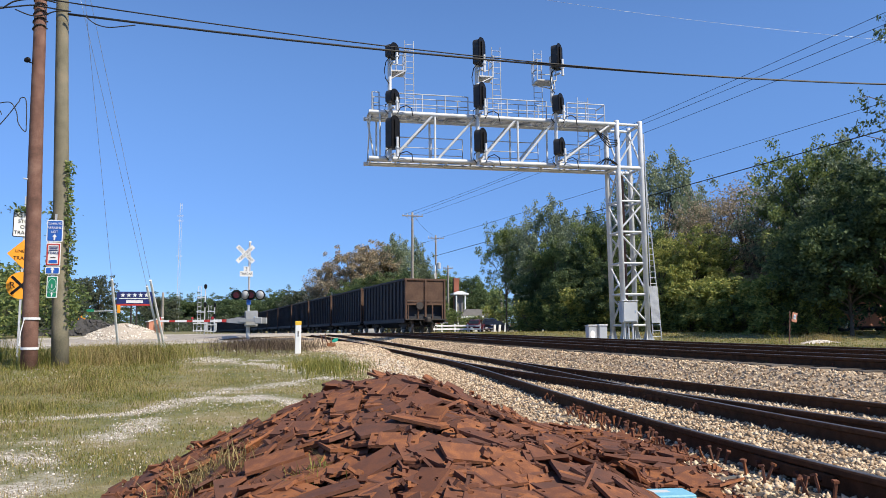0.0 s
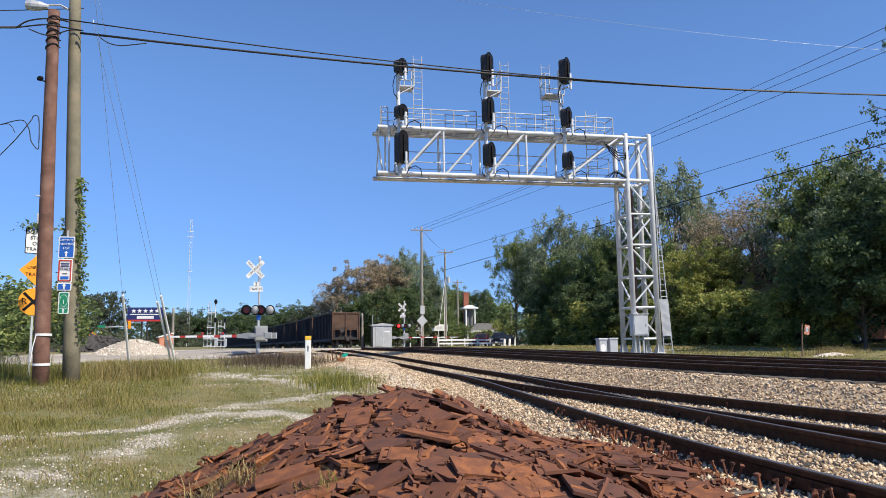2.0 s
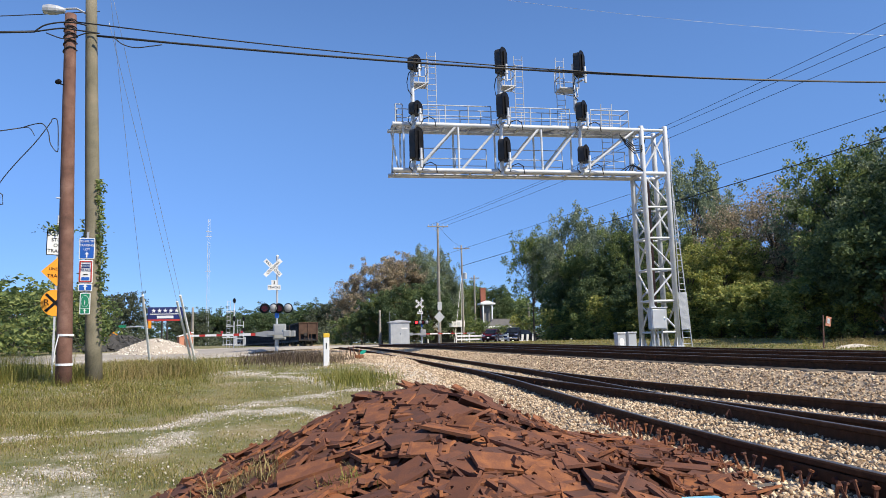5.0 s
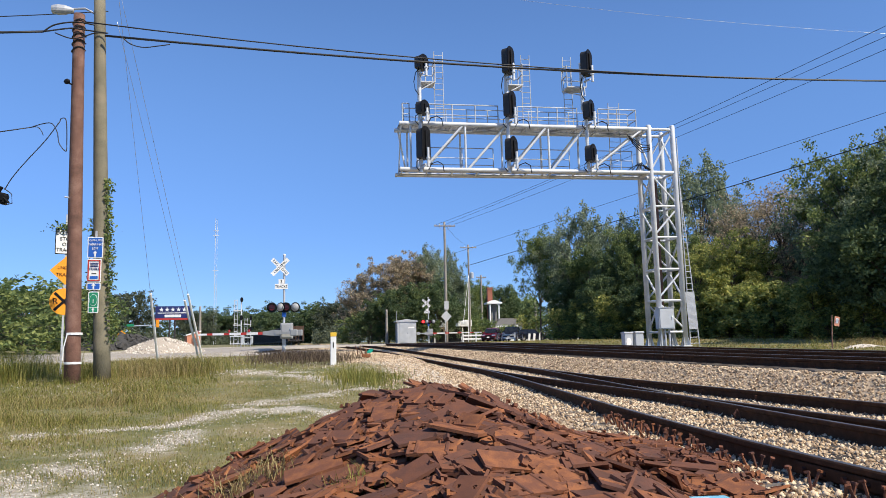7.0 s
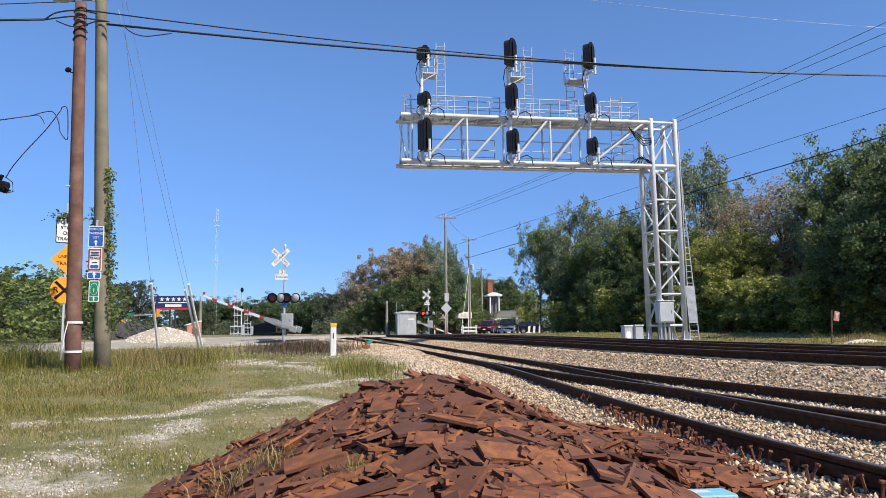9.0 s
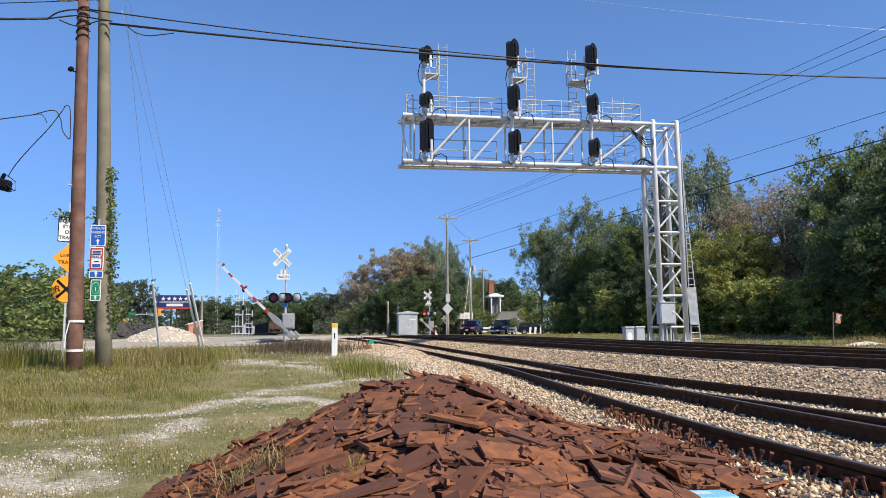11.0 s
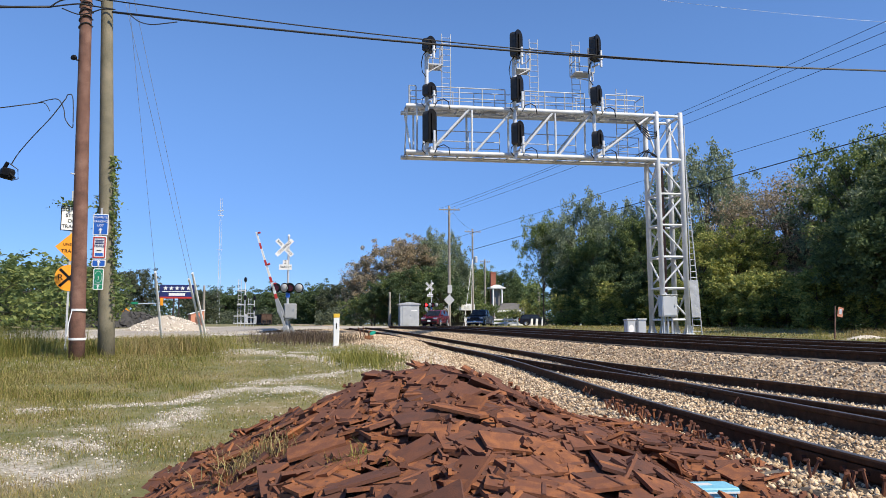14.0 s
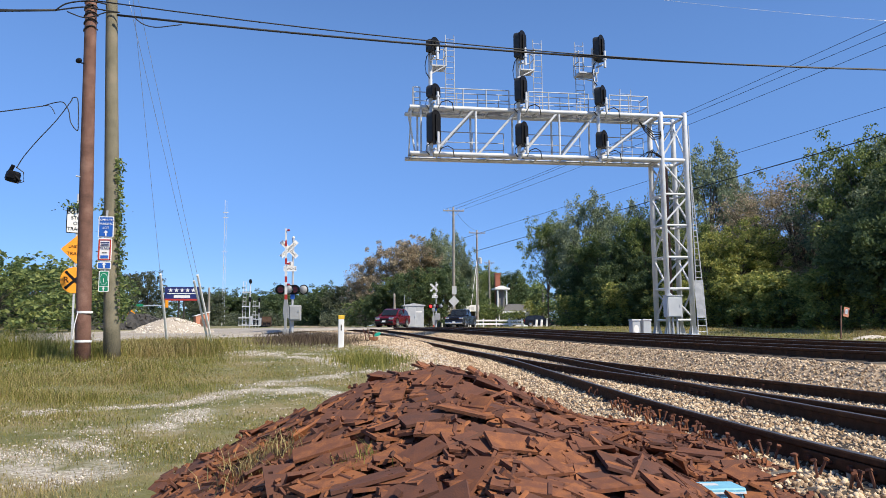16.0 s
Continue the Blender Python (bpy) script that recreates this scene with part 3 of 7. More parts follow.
# ---- cantilever signal bridge ----
def signal_head(parent, u, v, z, h, face=48):
    """A colour-light head seen from behind: tall backboard, deep shroud over the lamps on its far side, housing and mounting pipe."""
    w = 0.74
    m = pose(u, v, z, 0, 0, face)

    def tablet(hw, hh, top, foot):
        """Upright outline with a round top and cut lower corners."""
        o = [(hw * math.cos(math.pi * i / 12), hh - top + top * math.sin(math.pi * i / 12)) for i in range(13)]
        return o + [(-hw, -hh + foot), (-hw + foot * 0.6, -hh), (hw - foot * 0.6, -hh), (hw, -hh + foot)]
    board = part("signal_head", Mesh().prism(tablet(w / 2, h / 2, min(0.3, h * 0.4), 0.13), 0.03, m), M["black"], parent, "black signal head with a deep hood, seen from behind")
    part("shroud", Mesh().prism(tablet(w * 0.46, h * 0.46, min(0.26, h * 0.36), 0.05), 0.34, m @ pose(0, 0.032, -0.02)), M["signal_hood"], board)
    part("housing", Mesh().box(0, -0.05, -0.02, 0.3, 0.09, max(0.3, h - 0.42), m, 0.03), M["black"], board)
    part("mounting_pipe", Mesh().tube((u + 0.04, v - 0.2, z - h / 2 - 0.42), (u + 0.04, v - 0.2, z - h * 0.18), 0.065, n=10)
         .lathe([(0.065, 0), (0.1, 0.02), (0.1, 0.08), (0.065, 0.1)], 10, pose(u + 0.04, v - 0.2, z - h / 2 - 0.05)), M["silver"], board, "silver mounting pipe with a collar")
    return board


def build_signal_bridge():
    O = pose(17.3, 36.6, 0, 0, -0.4, 1.2)
    t = thing("signal_bridge", O, "silver-painted steel cantilever signal bridge over the tracks", "railway signal")
    zb = 0.8
    legs = [(-0.66, -0.66), (0.66, -0.66), (-0.66, 0.66), (0.66, 0.66)]
    top = 12.2
    for x, y in legs:
        leg = part("leg", Mesh().lathe([(0.135, zb), (0.135, top), (0.12, top + 0.05), (0.03, top + 0.07)], 18, pose(x, y, 0)), M["silver"], t, smooth=True)
        part("base_plate", Mesh().box(x, y, zb + 0.03, 0.5, 0.5, 0.05, bevel=0.01), M["galv"], leg)
        gus = Mesh()
        for a in range(4):
            gus.add([(0.13, -0.01, 0.05), (0.25, -0.01, 0.05), (0.13, -0.01, 0.5), (0.13, 0.01, 0.05), (0.25, 0.01, 0.05), (0.13, 0.01, 0.5)],
                    [(0, 1, 2), (5, 4, 3), (0, 3, 4, 1), (1, 4, 5, 2), (2, 5, 3, 0)], pose(x, y, zb, 0, 0, 45 + 90 * a))
        part("gusset", gus, M["silver"], leg)
    levels = [1.55, 3.14, 4.74, 6.37, 7.98, 9.74, 12.04]
    for (ax, ay), (bx, by) in ((legs[0], legs[1]), (legs[2], legs[3]), (legs[0], legs[2]), (legs[1], legs[3])):
        for i, z in enumerate(levels):
            part("brace", Mesh().tube((ax, ay, z), (bx, by, z), 0.055 if i < 5 else 0.075), M["silver"], t)
            if i < len(levels) - 1:
                p, q = ((ax, ay), (bx, by)) if i % 2 else ((bx, by), (ax, ay))
                part("brace", Mesh().tube((*p, z + 0.12), (*q, levels[i + 1] - 0.12), 0.05), M["silver"], t)
    # arm: four chords, long panels with rising diagonals
    u0, zt, zl = -13.68, 12.04, 9.74
    nodes = [-12.62, -10.4, -8.2, -6.1, -4.05, -0.95]
    for v in (-0.66, 0.66):
        for z in (zt, zl):
            part("chord", Mesh().tube((u0 - (0.1 if v > 0 else 0), v, z), (0.66 if z < 11 else -0.5, v, z), 0.105, n=14), M["silver"], t, smooth=False)
        part("post", Mesh().tube((-13.14, v, zl), (-13.14, v, zt), 0.05), M["silver"], t)
        for i, (u, w) in enumerate(zip(nodes, nodes[1:])):
            part("diagonal", Mesh().tube((u + 0.12, v, zl + 0.05), (w - 0.14, v, zt - 0.08), 0.06), M["silver"], t)
            if i % 2 or v > 0:
                part("post", Mesh().tube((u, v, zl), (u, v, zt), 0.055), M["silver"], t)
    part("end_brace", Mesh().tube((-13.6, 0.66, zt), (-13.2, 0.66, zl), 0.05).tube((-13.6, -0.66, zt), (-13.6, 0.66, zl), 0.035), M["silver"], t)
    for z in (zt, zl):
        for i in range(11):
            u = u0 + 0.15 + 1.28 * i
            part("cross_bar", Mesh().tube((u, -0.66, z), (u, 0.66, z), 0.04), M["silver"], t)
    # walkways of grating on the chords
    for z, v0, v1 in ((zl + 0.12, -0.45, 0.5), (zt + 0.12, -0.35, 0.6)):
        g = Mesh()
        for k in range(12):
            v = v0 + (v1 - v0) * k / 11
            g.box((u0 - 0.3) / 2, v, z, -u0 - 0.4, 0.05, 0.04)
        for k in range(28):
            g.box(u0 + 0.3 + 0.48 * k, (v0 + v1) / 2, z - 0.01, 0.03, v1 - v0, 0.02)
        part("walkway", g, M["grating"], t, "open steel grating walkway")

    def railing(ua, ub, v, z, h=1.05, mid=(0.55,), step=1.15, r=0.026):
        rail = part("handrail", Mesh().tube((ua, v, z + h), (ub, v, z + h), r), M["galv"], t)
        for k in mid:
            part("midrail", Mesh().tube((ua, v, z + k), (ub, v, z + k), r * 0.85), M["galv"], rail)
        n = max(1, round((ub - ua) / step))
        for i in range(n + 1):
            u = ua + (ub - ua) * i / n
            part("upright", Mesh().tube((u, v, z - 0.1), (u, v, z + h), r), M["galv"], rail)
    # guard rails: before the top walkway in three lengths, behind it, and inside the truss
    railing(-12.15, -8.62, -0.4, zt + 0.05, 1.04, (0.5,), 1.18, 0.03)
    railing(-7.6, -4.43, -0.4, zt + 0.05, 1.04, (0.5,), 1.06, 0.03)
    railing(-3.29, -1.2, -0.4, zt + 0.05, 1.04, (0.5,), 1.05, 0.03)
    railing(-13.49, -13.14, -0.4, zt + 0.05, 1.04, (0.5,), 0.4, 0.03)
    railing(-13.3, -1.2, 0.64, zt + 0.1, 1.08, (0.4, 0.62), 1.1)
    railing(-11.97, -8.7, 0.55, zl + 0.12, 1.3, (0.42, 0.78), 1.6)
    railing(-7.6, -4.6, 0.55, zl + 0.12, 1.3, (0.42, 0.78), 1.5)
    railing(-3.4, -1.1, 0.55, zl + 0.12, 1.3, (0.42, 0.78), 1.1)
    end = Mesh()
    for z in (1.08, 0.55):
        end.tube((-13.49, -0.4, zt + z), (-13.3, 0.64, zt + z), 0.026)
        end.tube((-1.2, -0.4, zt + z), (-1.2, 0.64, zt + z), 0.026)
    part("end_rail", end, M["galv"], t)
    # masts with heads, upper platforms and ladders: place, then middle and height of the low, mid and high heads
    plan = [(-12.62, ((10.98, 1.66), (12.78, 0.7), (15.08, 0.76)), 0.0, (-12.58, -11.86), -11.72),
            (-8.2, ((10.78, 1.24), (13.06, 1.34), (15.34, 1.43)), 0.0, (-8.08, -7.36), -7.1),
            (-4.05, ((10.64, 0.92), (12.9, 1.02), (15.38, 1.36)), -0.16, (-5.0, -3.98), -4.82)]
    for u, heads, shift, (pa, pb), lu in plan:
        v = -0.85
        mast = part("signal_mast", Mesh().pipe([(u - 0.06, v, zl - 0.2), (u - 0.06, v, zt + 0.5), (u - 0.06 + shift, v, zt + 1.0), (u - 0.06 + shift, v, heads[2][0])], 0.1, 12), M["silver"], t)
        for z in (zl, zt):
            part("mast_clamp", Mesh().box(u - 0.06, v + 0.05, z, 0.3, 0.3, 0.12, bevel=0.02), M["galv"], mast)
        for z, h in heads:
            signal_head(mast, u + 0.2, v - 0.2, z, h)
            part("head_bracket", Mesh().tube((u - 0.06, v, z - h / 2 - 0.3), (u + 0.1, v - 0.45, z - h / 2 - 0.3), 0.05), M["galv"], mast)
            foot = z - h / 2
            if z > 14:
                loops = [[(u - 0.02, foot + 0.1), (u - 0.25, foot - 0.2), (u - 0.34, foot - 0.65), (u - 0.28, foot - 1.05), (u - 0.1, foot - 1.3)]]
            else:
                loops = [[(u - 0.05, foot + 0.08), (u - 0.28, foot - 0.1), (u - 0.32, foot - 0.35), (u - 0.15, foot - 0.55)],
                         [(u + 0.3, foot - 0.5), (u + 0.45, foot - 0.2), (u + 0.75, foot - 0.08), (u + 1.0, foot - 0.22), (u + 1.06, foot - 0.6)]]
            for pts in loops:
                part("cable_loop", Mesh().pipe([(a, v - 0.12, b) for a, b in pts], 0.024), M["black"], mast)
        pz = 14.15
        p = part("platform", Mesh().box((pa + pb) / 2, v + 0.5, pz, pb - pa, 0.85, 0.07, bevel=0.01), M["galv"], mast)
        part("bracket", Mesh().tube((u - 0.06, v, pz - 0.5), (pb - 0.1, v + 0.1, pz - 0.04), 0.03).tube((u - 0.06, v, pz - 0.5), (pa + 0.1, v + 0.8, pz - 0.04), 0.03), M["galv"], p)
        for z in (0.6, 1.12):
            part("platform_rail", Mesh().tube((pa, v + 0.9, pz + z), (pb, v + 0.9, pz + z), 0.026).tube((pb, v + 0.1, pz + z), (pb, v + 0.9, pz + z), 0.026).tube((pa, v + 0.1, pz + z), (pa, v + 0.9, pz + z), 0.026), M["galv"], p)
        for uu, dv in ((pa, 0.9), ((pa + pb) / 2, 0.9), (pb, 0.9), (pb, 0.1), (pa, 0.1)):
            part("upright", Mesh().tube((uu, v + dv, pz), (uu, v + dv, pz + 1.12), 0.028), M["galv"], p)
        lad = part("ladder", Mesh().tube((lu, 0.3, zt), (lu, 0.3, 16.15), 0.022).tube((lu + 0.45, 0.3, zt), (lu + 0.45, 0.3, 16.15), 0.022)
                   .tube((lu, 0.3, pz), (pb if lu > u else pa, 0.0, pz), 0.025).tube((lu, 0.3, pz + 1.12), (pb if lu > u else pa, 0.0, pz + 1.12), 0.03), M["galv"], mast)
        for k in range(13):
            part("rung", Mesh().tube((lu, 0.3, zt + 0.3 + 0.3 * k), (lu + 0.45, 0.3, zt + 0.3 + 0.3 * k), 0.016, n=6), M["galv"], lad)
    # ladder between the two walkways, by the tower
    lad = part("ladder", Mesh().tube((-2.45, 0.3, zl), (-2.4, 0.3, 13.7), 0.024).tube((-1.85, 0.3, zl), (-1.8, 0.3, 13.7), 0.024), M["galv"], t)
    for k in range(12):
        part("rung", Mesh().tube((-2.43, 0.3, zl + 0.3 + 0.31 * k), (-1.83, 0.3, zl + 0.3 + 0.31 * k), 0.016, n=6), M["galv"], lad)
    # ladder up the tower, with its guard plate
    lad = part("ladder", Mesh().tube((1.0, -0.5, 0.75), (0.95, -0.5, 11.6), 0.03).tube((1.5, -0.5, 0.75), (1.0, -0.15, 11.6), 0.03), M["galv"], t)
    for k in range(36):
        z = 0.95 + 0.305 * k
        w = 1.5 - 0.5 * (z - 0.75) / 10.9
        part("rung", Mesh().tube((0.98, -0.5, z), (w, -0.5 + 0.3 * (z - 0.75) / 10.9, z), 0.017, n=6), M["galv"], lad)
    wave = [(0.84 + 0.026 * k, 0.012 * (k % 2)) for k in range(20)]
    gp = Mesh().loft([[(x + 0.1 * (3.56 - z) / 1.9, -0.6 + y, z) for x, y in wave] + [(x + 0.1 * (3.56 - z) / 1.9, -0.585 + y, z) for x, y in reversed(wave)] for z in (1.66, 3.56)])
    part("ladder_guard", gp, M["galv"], lad, "corrugated galvanised guard plate")
    cab = part("cabinet", Mesh().box(-0.56, -0.98, 2.22, 0.82, 0.42, 1.05, bevel=0.02), M["hut"], t, "grey steel equipment cabinet")
    part("cabinet_door", Mesh().box(-0.56, -1.205, 2.22, 0.72, 0.03, 0.94, bevel=0.01), M["hut"], cab)
    part("latch", Mesh().box(-0.3, -1.23, 2.22, 0.03, 0.03, 0.16, bevel=0.006), M["chrome"], cab)
    part("cabinet_roof", Mesh().box(-0.56, -1.0, 2.77, 0.9, 0.52, 0.04, bevel=0.01), M["galv"], cab)
    for x in (-0.78, -0.56, -0.34):
        part("conduit", Mesh().tube((x, -0.95, 0.7), (x, -0.95, 1.72), 0.05), M["galv"], cab)
    # wide brown column upright between the tower legs
    part("conduit", Mesh().tube((-0.1, 0.2, 0.7), (-0.1, 0.2, 9.5), 0.14, n=12), M["pole_brown"], t, "brown vertical column inside the tower")
    for k in range(4):
        a = [(-1.9 + 0.12 * k, -0.74, 11.75 - 0.1 * k), (-1.6, -0.78, 11.2 + 0.1 * k), (-1.15, -0.78, 10.75 + 0.14 * k), (-0.75, -0.78, 10.85 + 0.1 * k), (-0.5, -0.72, 11.5)]
        part("cable_loop", Mesh().pipe(a, 0.025), M["black"], t)
        b = [(-1.9 + 0.2 * k, -0.74, 9.85), (-1.5 + 0.1 * k, -0.8, 10.1 + 0.05 * k), (-1.0, -0.8, 10.05 - 0.05 * k), (-0.7, -0.75, 9.85)]
        part("cable_loop", Mesh().pipe(b, 0.025), M["black"], t)
    return t


build_signal_bridge()
# ---- rusty tie plate pile ----
PEAK = (0.77, 6.0)


def pile_z(x, y):
    """Height of the heap above z = 0."""
    dx, dy = x - PEAK[0], y - PEAK[1]
    ry = 5.0 if dy < 0 else 2.1
    r = math.hypot(dx / (2.05 if dx < 0 else 2.15), dy / ry)
    cone = 0.965 * (1 - r) - 0.07 * max(0, 1 - r * 2.8) + 0.02 * math.sin(5.1 * x + 2.3 * y) * math.sin(3.7 * y - 2.0 * x)
    r2 = math.hypot((x - 2.3) / 1.45, (y - 6.4) / 2.75)
    skirt = 0.24 * (1 - r2 ** 2) + 0.03 - 0.16 * max(0, 1 - math.hypot(x - 2.3, y - 4.35) / 0.9)
    r3 = math.hypot((x - 2.75) / 0.8, (y - 4.6) / 0.75)
    strewn = 0.1 * (1 - r3 ** 2) + 0.02
    return max(cone, skirt if r2 < 1.05 else -1, strewn if r3 < 1 else -1, -0.2)


def plate_mesh(holes, ridge=True, lx=0.33, ly=0.19):
    """A tie plate with square spike holes through it and two shoulders."""
    xs = [-lx / 2, -0.118, -0.095, -0.07, -0.048, 0.048, 0.07, 0.095, 0.118, lx / 2]
    ys = [-ly / 2, -0.06, -0.037, 0.037, 0.06, ly / 2]
    cut = {(1, 1), (7, 3), (1, 3), (7, 1)} if holes == 4 else {(1, 1), (7, 3), (3, 3)}
    hz = 0.009
    v, f, ids = [], [], {}
    for s in (1, -1):
        for i, x in enumerate(xs):
            for j, y in enumerate(ys):
                ids[(s, i, j)] = len(v)
                v.append((x, y, s * hz))
    for i in range(len(xs) - 1):
        for j in range(len(ys) - 1):
            if (i, j) in cut:
                a, b, c, d = (i, j), (i + 1, j), (i + 1, j + 1), (i, j + 1)
                for p, q in ((a, b), (b, c), (c, d), (d, a)):
                    f.append((ids[(1, *p)], ids[(1, *q)], ids[(-1, *q)], ids[(-1, *p)]))
                continue
            f.append((ids[(1, i, j)], ids[(1, i + 1, j)], ids[(1, i + 1, j + 1)], ids[(1, i, j + 1)]))
    nx, ny = len(xs) - 1, len(ys) - 1
    f.append((ids[(-1, 0, 0)], ids[(-1, 0, ny)], ids[(-1, nx, ny)], ids[(-1, nx, 0)]))
    edge = [(i, 0) for i in range(nx)] + [(nx, j) for j in range(ny)] + [(i, ny) for i in range(nx, 0, -1)] + [(0, j) for j in range(ny, 0, -1)]
    for p, q in zip(edge, edge[1:] + edge[:1]):
        f.append((ids[(1, *p)], ids[(-1, *p)], ids[(-1, *q)], ids[(1, *q)]))
    m = Mesh().add(v, f)
    if ridge:
        for x in (-0.083, 0.083):
            m.add([(x - 0.012, -ly / 2, hz), (x + 0.012, -ly / 2, hz), (x + 0.007, -ly / 2, hz + 0.006), (x - 0.007, -ly / 2, hz + 0.006),
                   (x - 0.012, ly / 2, hz), (x + 0.012, ly / 2, hz), (x + 0.007, ly / 2, hz + 0.006), (x - 0.007, ly / 2, hz + 0.006)],
                  [(3, 2, 1, 0), (4, 5, 6, 7), (1, 2, 6, 5), (2, 3, 7, 6), (3, 0, 4, 7)])
    return m


def rail_side(y):
    """The near edge of the nearest rail."""
    return 5.9 - float(bend(y)) - float(spread(y)) - 0.1


def build_pile():
    rng = random.Random(11)
    t = thing("tie_plate_pile", Matrix(), "heap of rusty iron tie plates and spikes beside the track", "scrap pile")
    core = Mesh()
    n = 44
    rows = []
    for j in range(n):
        rows.append([(-1.8 + 5.6 * i / (n - 1), 1.4 + 7.2 * j / (n - 1), max(pile_z(-1.8 + 5.6 * i / (n - 1), 1.4 + 7.2 * j / (n - 1)) - 0.07, -0.25) + rng.uniform(-0.01, 0.01)) for i in range(n)])
    v = [p for r in rows for p in r]
    core.add(v, [(j * n + i, j * n + i + 1, (j + 1) * n + i + 1, (j + 1) * n + i) for j in range(n - 1) for i in range(n - 1)])
    part("core", core, M["rust_dark"], t)
    kinds = [plate_mesh(4, True, 0.33, 0.185), plate_mesh(3, True, 0.32, 0.175), plate_mesh(4, False, 0.36, 0.17), plate_mesh(3, True, 0.35, 0.175), plate_mesh(4, True, 0.27, 0.16)]
    share = [k.data("tie_plate", M["rust"]) for k in kinds]
    rest, singles = Mesh(), 0
    spots = []
    while len(spots) < 2600:
        x, y = rng.uniform(-1.6, 3.7), rng.uniform(1.9, 9.3)
        z = pile_z(x, y)
        if math.hypot((x - 2.22) / 0.46, (y - 4.25) / 0.62) < 1 or x > rail_side(y) - 0.12:
            continue
        if math.hypot((x - 3.02) / 0.34, (y - 5.75) / 0.5) < 1 and rng.random() < 0.85:
            continue
        if z > -0.02 and (z > 0.06 or rng.random() < 0.6) and y > 2.3:
            spots.append((x, y, z))
    # the top layer lies clear of its neighbours
    tops = []
    for x, y, z in spots:
        if len(tops) < 620 and y > 2.9 and all((x - u) ** 2 + (y - w) ** 2 > 0.03 for u, w, _ in tops):
            tops.append((x, y, z))
    tops.sort(key=lambda s: (s[1] - 3.6) ** 2 + 0.4 * (s[0] - 0.8) ** 2)
    for layer, (x, y, z) in [(0, q) for q in spots[:2000]] + [(1, q) for q in tops]:
        e = 0.06
        gx, gy = (pile_z(x + e, y) - pile_z(x - e, y)) / (2 * e), (pile_z(x, y + e) - pile_z(x, y - e)) / (2 * e)
        gx, gy = max(-0.7, min(0.7, gx)), max(-0.7, min(0.7, gy))
        tilt = Vector((-gx, -gy, 1)).normalized().to_track_quat("Z", "Y").to_matrix().to_4x4()
        wild = (8 if rng.random() < 0.8 else 20) if not layer else (6 if rng.random() < 0.75 else 12)
        lift = rng.uniform(-0.06, 0.015) if not layer else rng.uniform(0.012, 0.055)
        m = Matrix.Translation((x, y, z + lift)) @ tilt @ pose(0, 0, 0, rng.gauss(0, wild), rng.gauss(0, wild * 0.8), rng.uniform(0, 360))
        if rng.random() < 0.35:
            m = m @ pose(0, 0, 0, 180)
        k = rng.choice((0, 0, 1, 1, 2, 3, 4))
        if layer and singles < 300:
            part("tie_plate", share[k], None, t).matrix_basis = m
            singles += 1
        else:
            rest.add(kinds[k].v, kinds[k].f, m)
    tagged(part("scrap_rubble", rest, M["rust"], t), kind="stuff")
    sp = Mesh()
    for _ in range(1500):
        x, y = rng.uniform(-1.4, 3.5), rng.uniform(2.4, 8.2)
        z = pile_z(x, y)
        if z < 0.03 or z > 0.78 or x > rail_side(y) - 0.1 or math.hypot((x - 2.22) / 0.4, (y - 4.25) / 0.6) < 1:
            continue
        m = pose(x, y, z + rng.uniform(-0.01, 0.045), rng.choice((-1, 1)) * rng.uniform(45, 95), rng.uniform(-35, 35), rng.uniform(0, 360))
        sp.box(0, 0, 0, 0.016, 0.016, 0.15, m).box(0.006, 0, 0.078, 0.036, 0.03, 0.016, m)
    for _ in range(60):
        y = rng.uniform(4.2, 9.5)
        x = rail_side(y) - rng.uniform(0.05, 0.3)
        m = pose(x, y, float(siding_z(y)) - 0.13, rng.uniform(-25, 25), rng.uniform(-25, 25), rng.uniform(0, 360))
        sp.box(0, 0, 0, 0.016, 0.016, 0.15, m).box(0.006, 0, 0.078, 0.036, 0.03, 0.016, m)
    tagged(part("spike_litter", sp, M["rust"], t), kind="stuff")


build_pile()


# ---- wooden poles ----
def round_pole(parent, x, y, z0, z1, r0, r1, mat, lean=(0, 0), n=14):
    pts, rings = 10, []
    for i in range(pts + 1):
        k = i / pts
        rings.append([(x + lean[0] * k + (r0 + (r1 - r0) * k) * (1 + 0.04 * math.sin(3 * a + 5 * k)) * math.cos(a), y + lean[1] * k + (r0 + (r1 - r0) * k) * math.sin(a), z0 + (z1 - z0) * k)
                      for a in [2 * math.pi * j / n for j in range(n)]])
    return part("pole", Mesh().loft(rings), mat, parent, smooth=True)


def flat_sign(parent, x, y, z, w, h, mat, name="sign_panel", border=None, corner=0.03):
    """A thin rounded panel facing -y, with an edge strip in another colour."""
    def rr(a, b, c):
        o = []
        for sx, sz, st in ((1, 1, 0), (-1, 1, 90), (-1, -1, 180), (1, -1, 270)):
            for k in range(4):
                an = math.radians(st + 30 * k)
                o.append((sx * (a - c) + c * math.cos(an), sz * (b - c) + c * math.sin(an)))
        return o
    m = pose(x, y, z)
    p = part(name, Mesh().prism(rr(w / 2, h / 2, corner), 0.008, m), border or mat, parent)
    if border:
        part("sign_face", Mesh().prism(rr(w / 2 - 0.025, h / 2 - 0.025, corner * 0.7), 0.006, m @ pose(0, -0.006, 0)), mat, p)
    return p


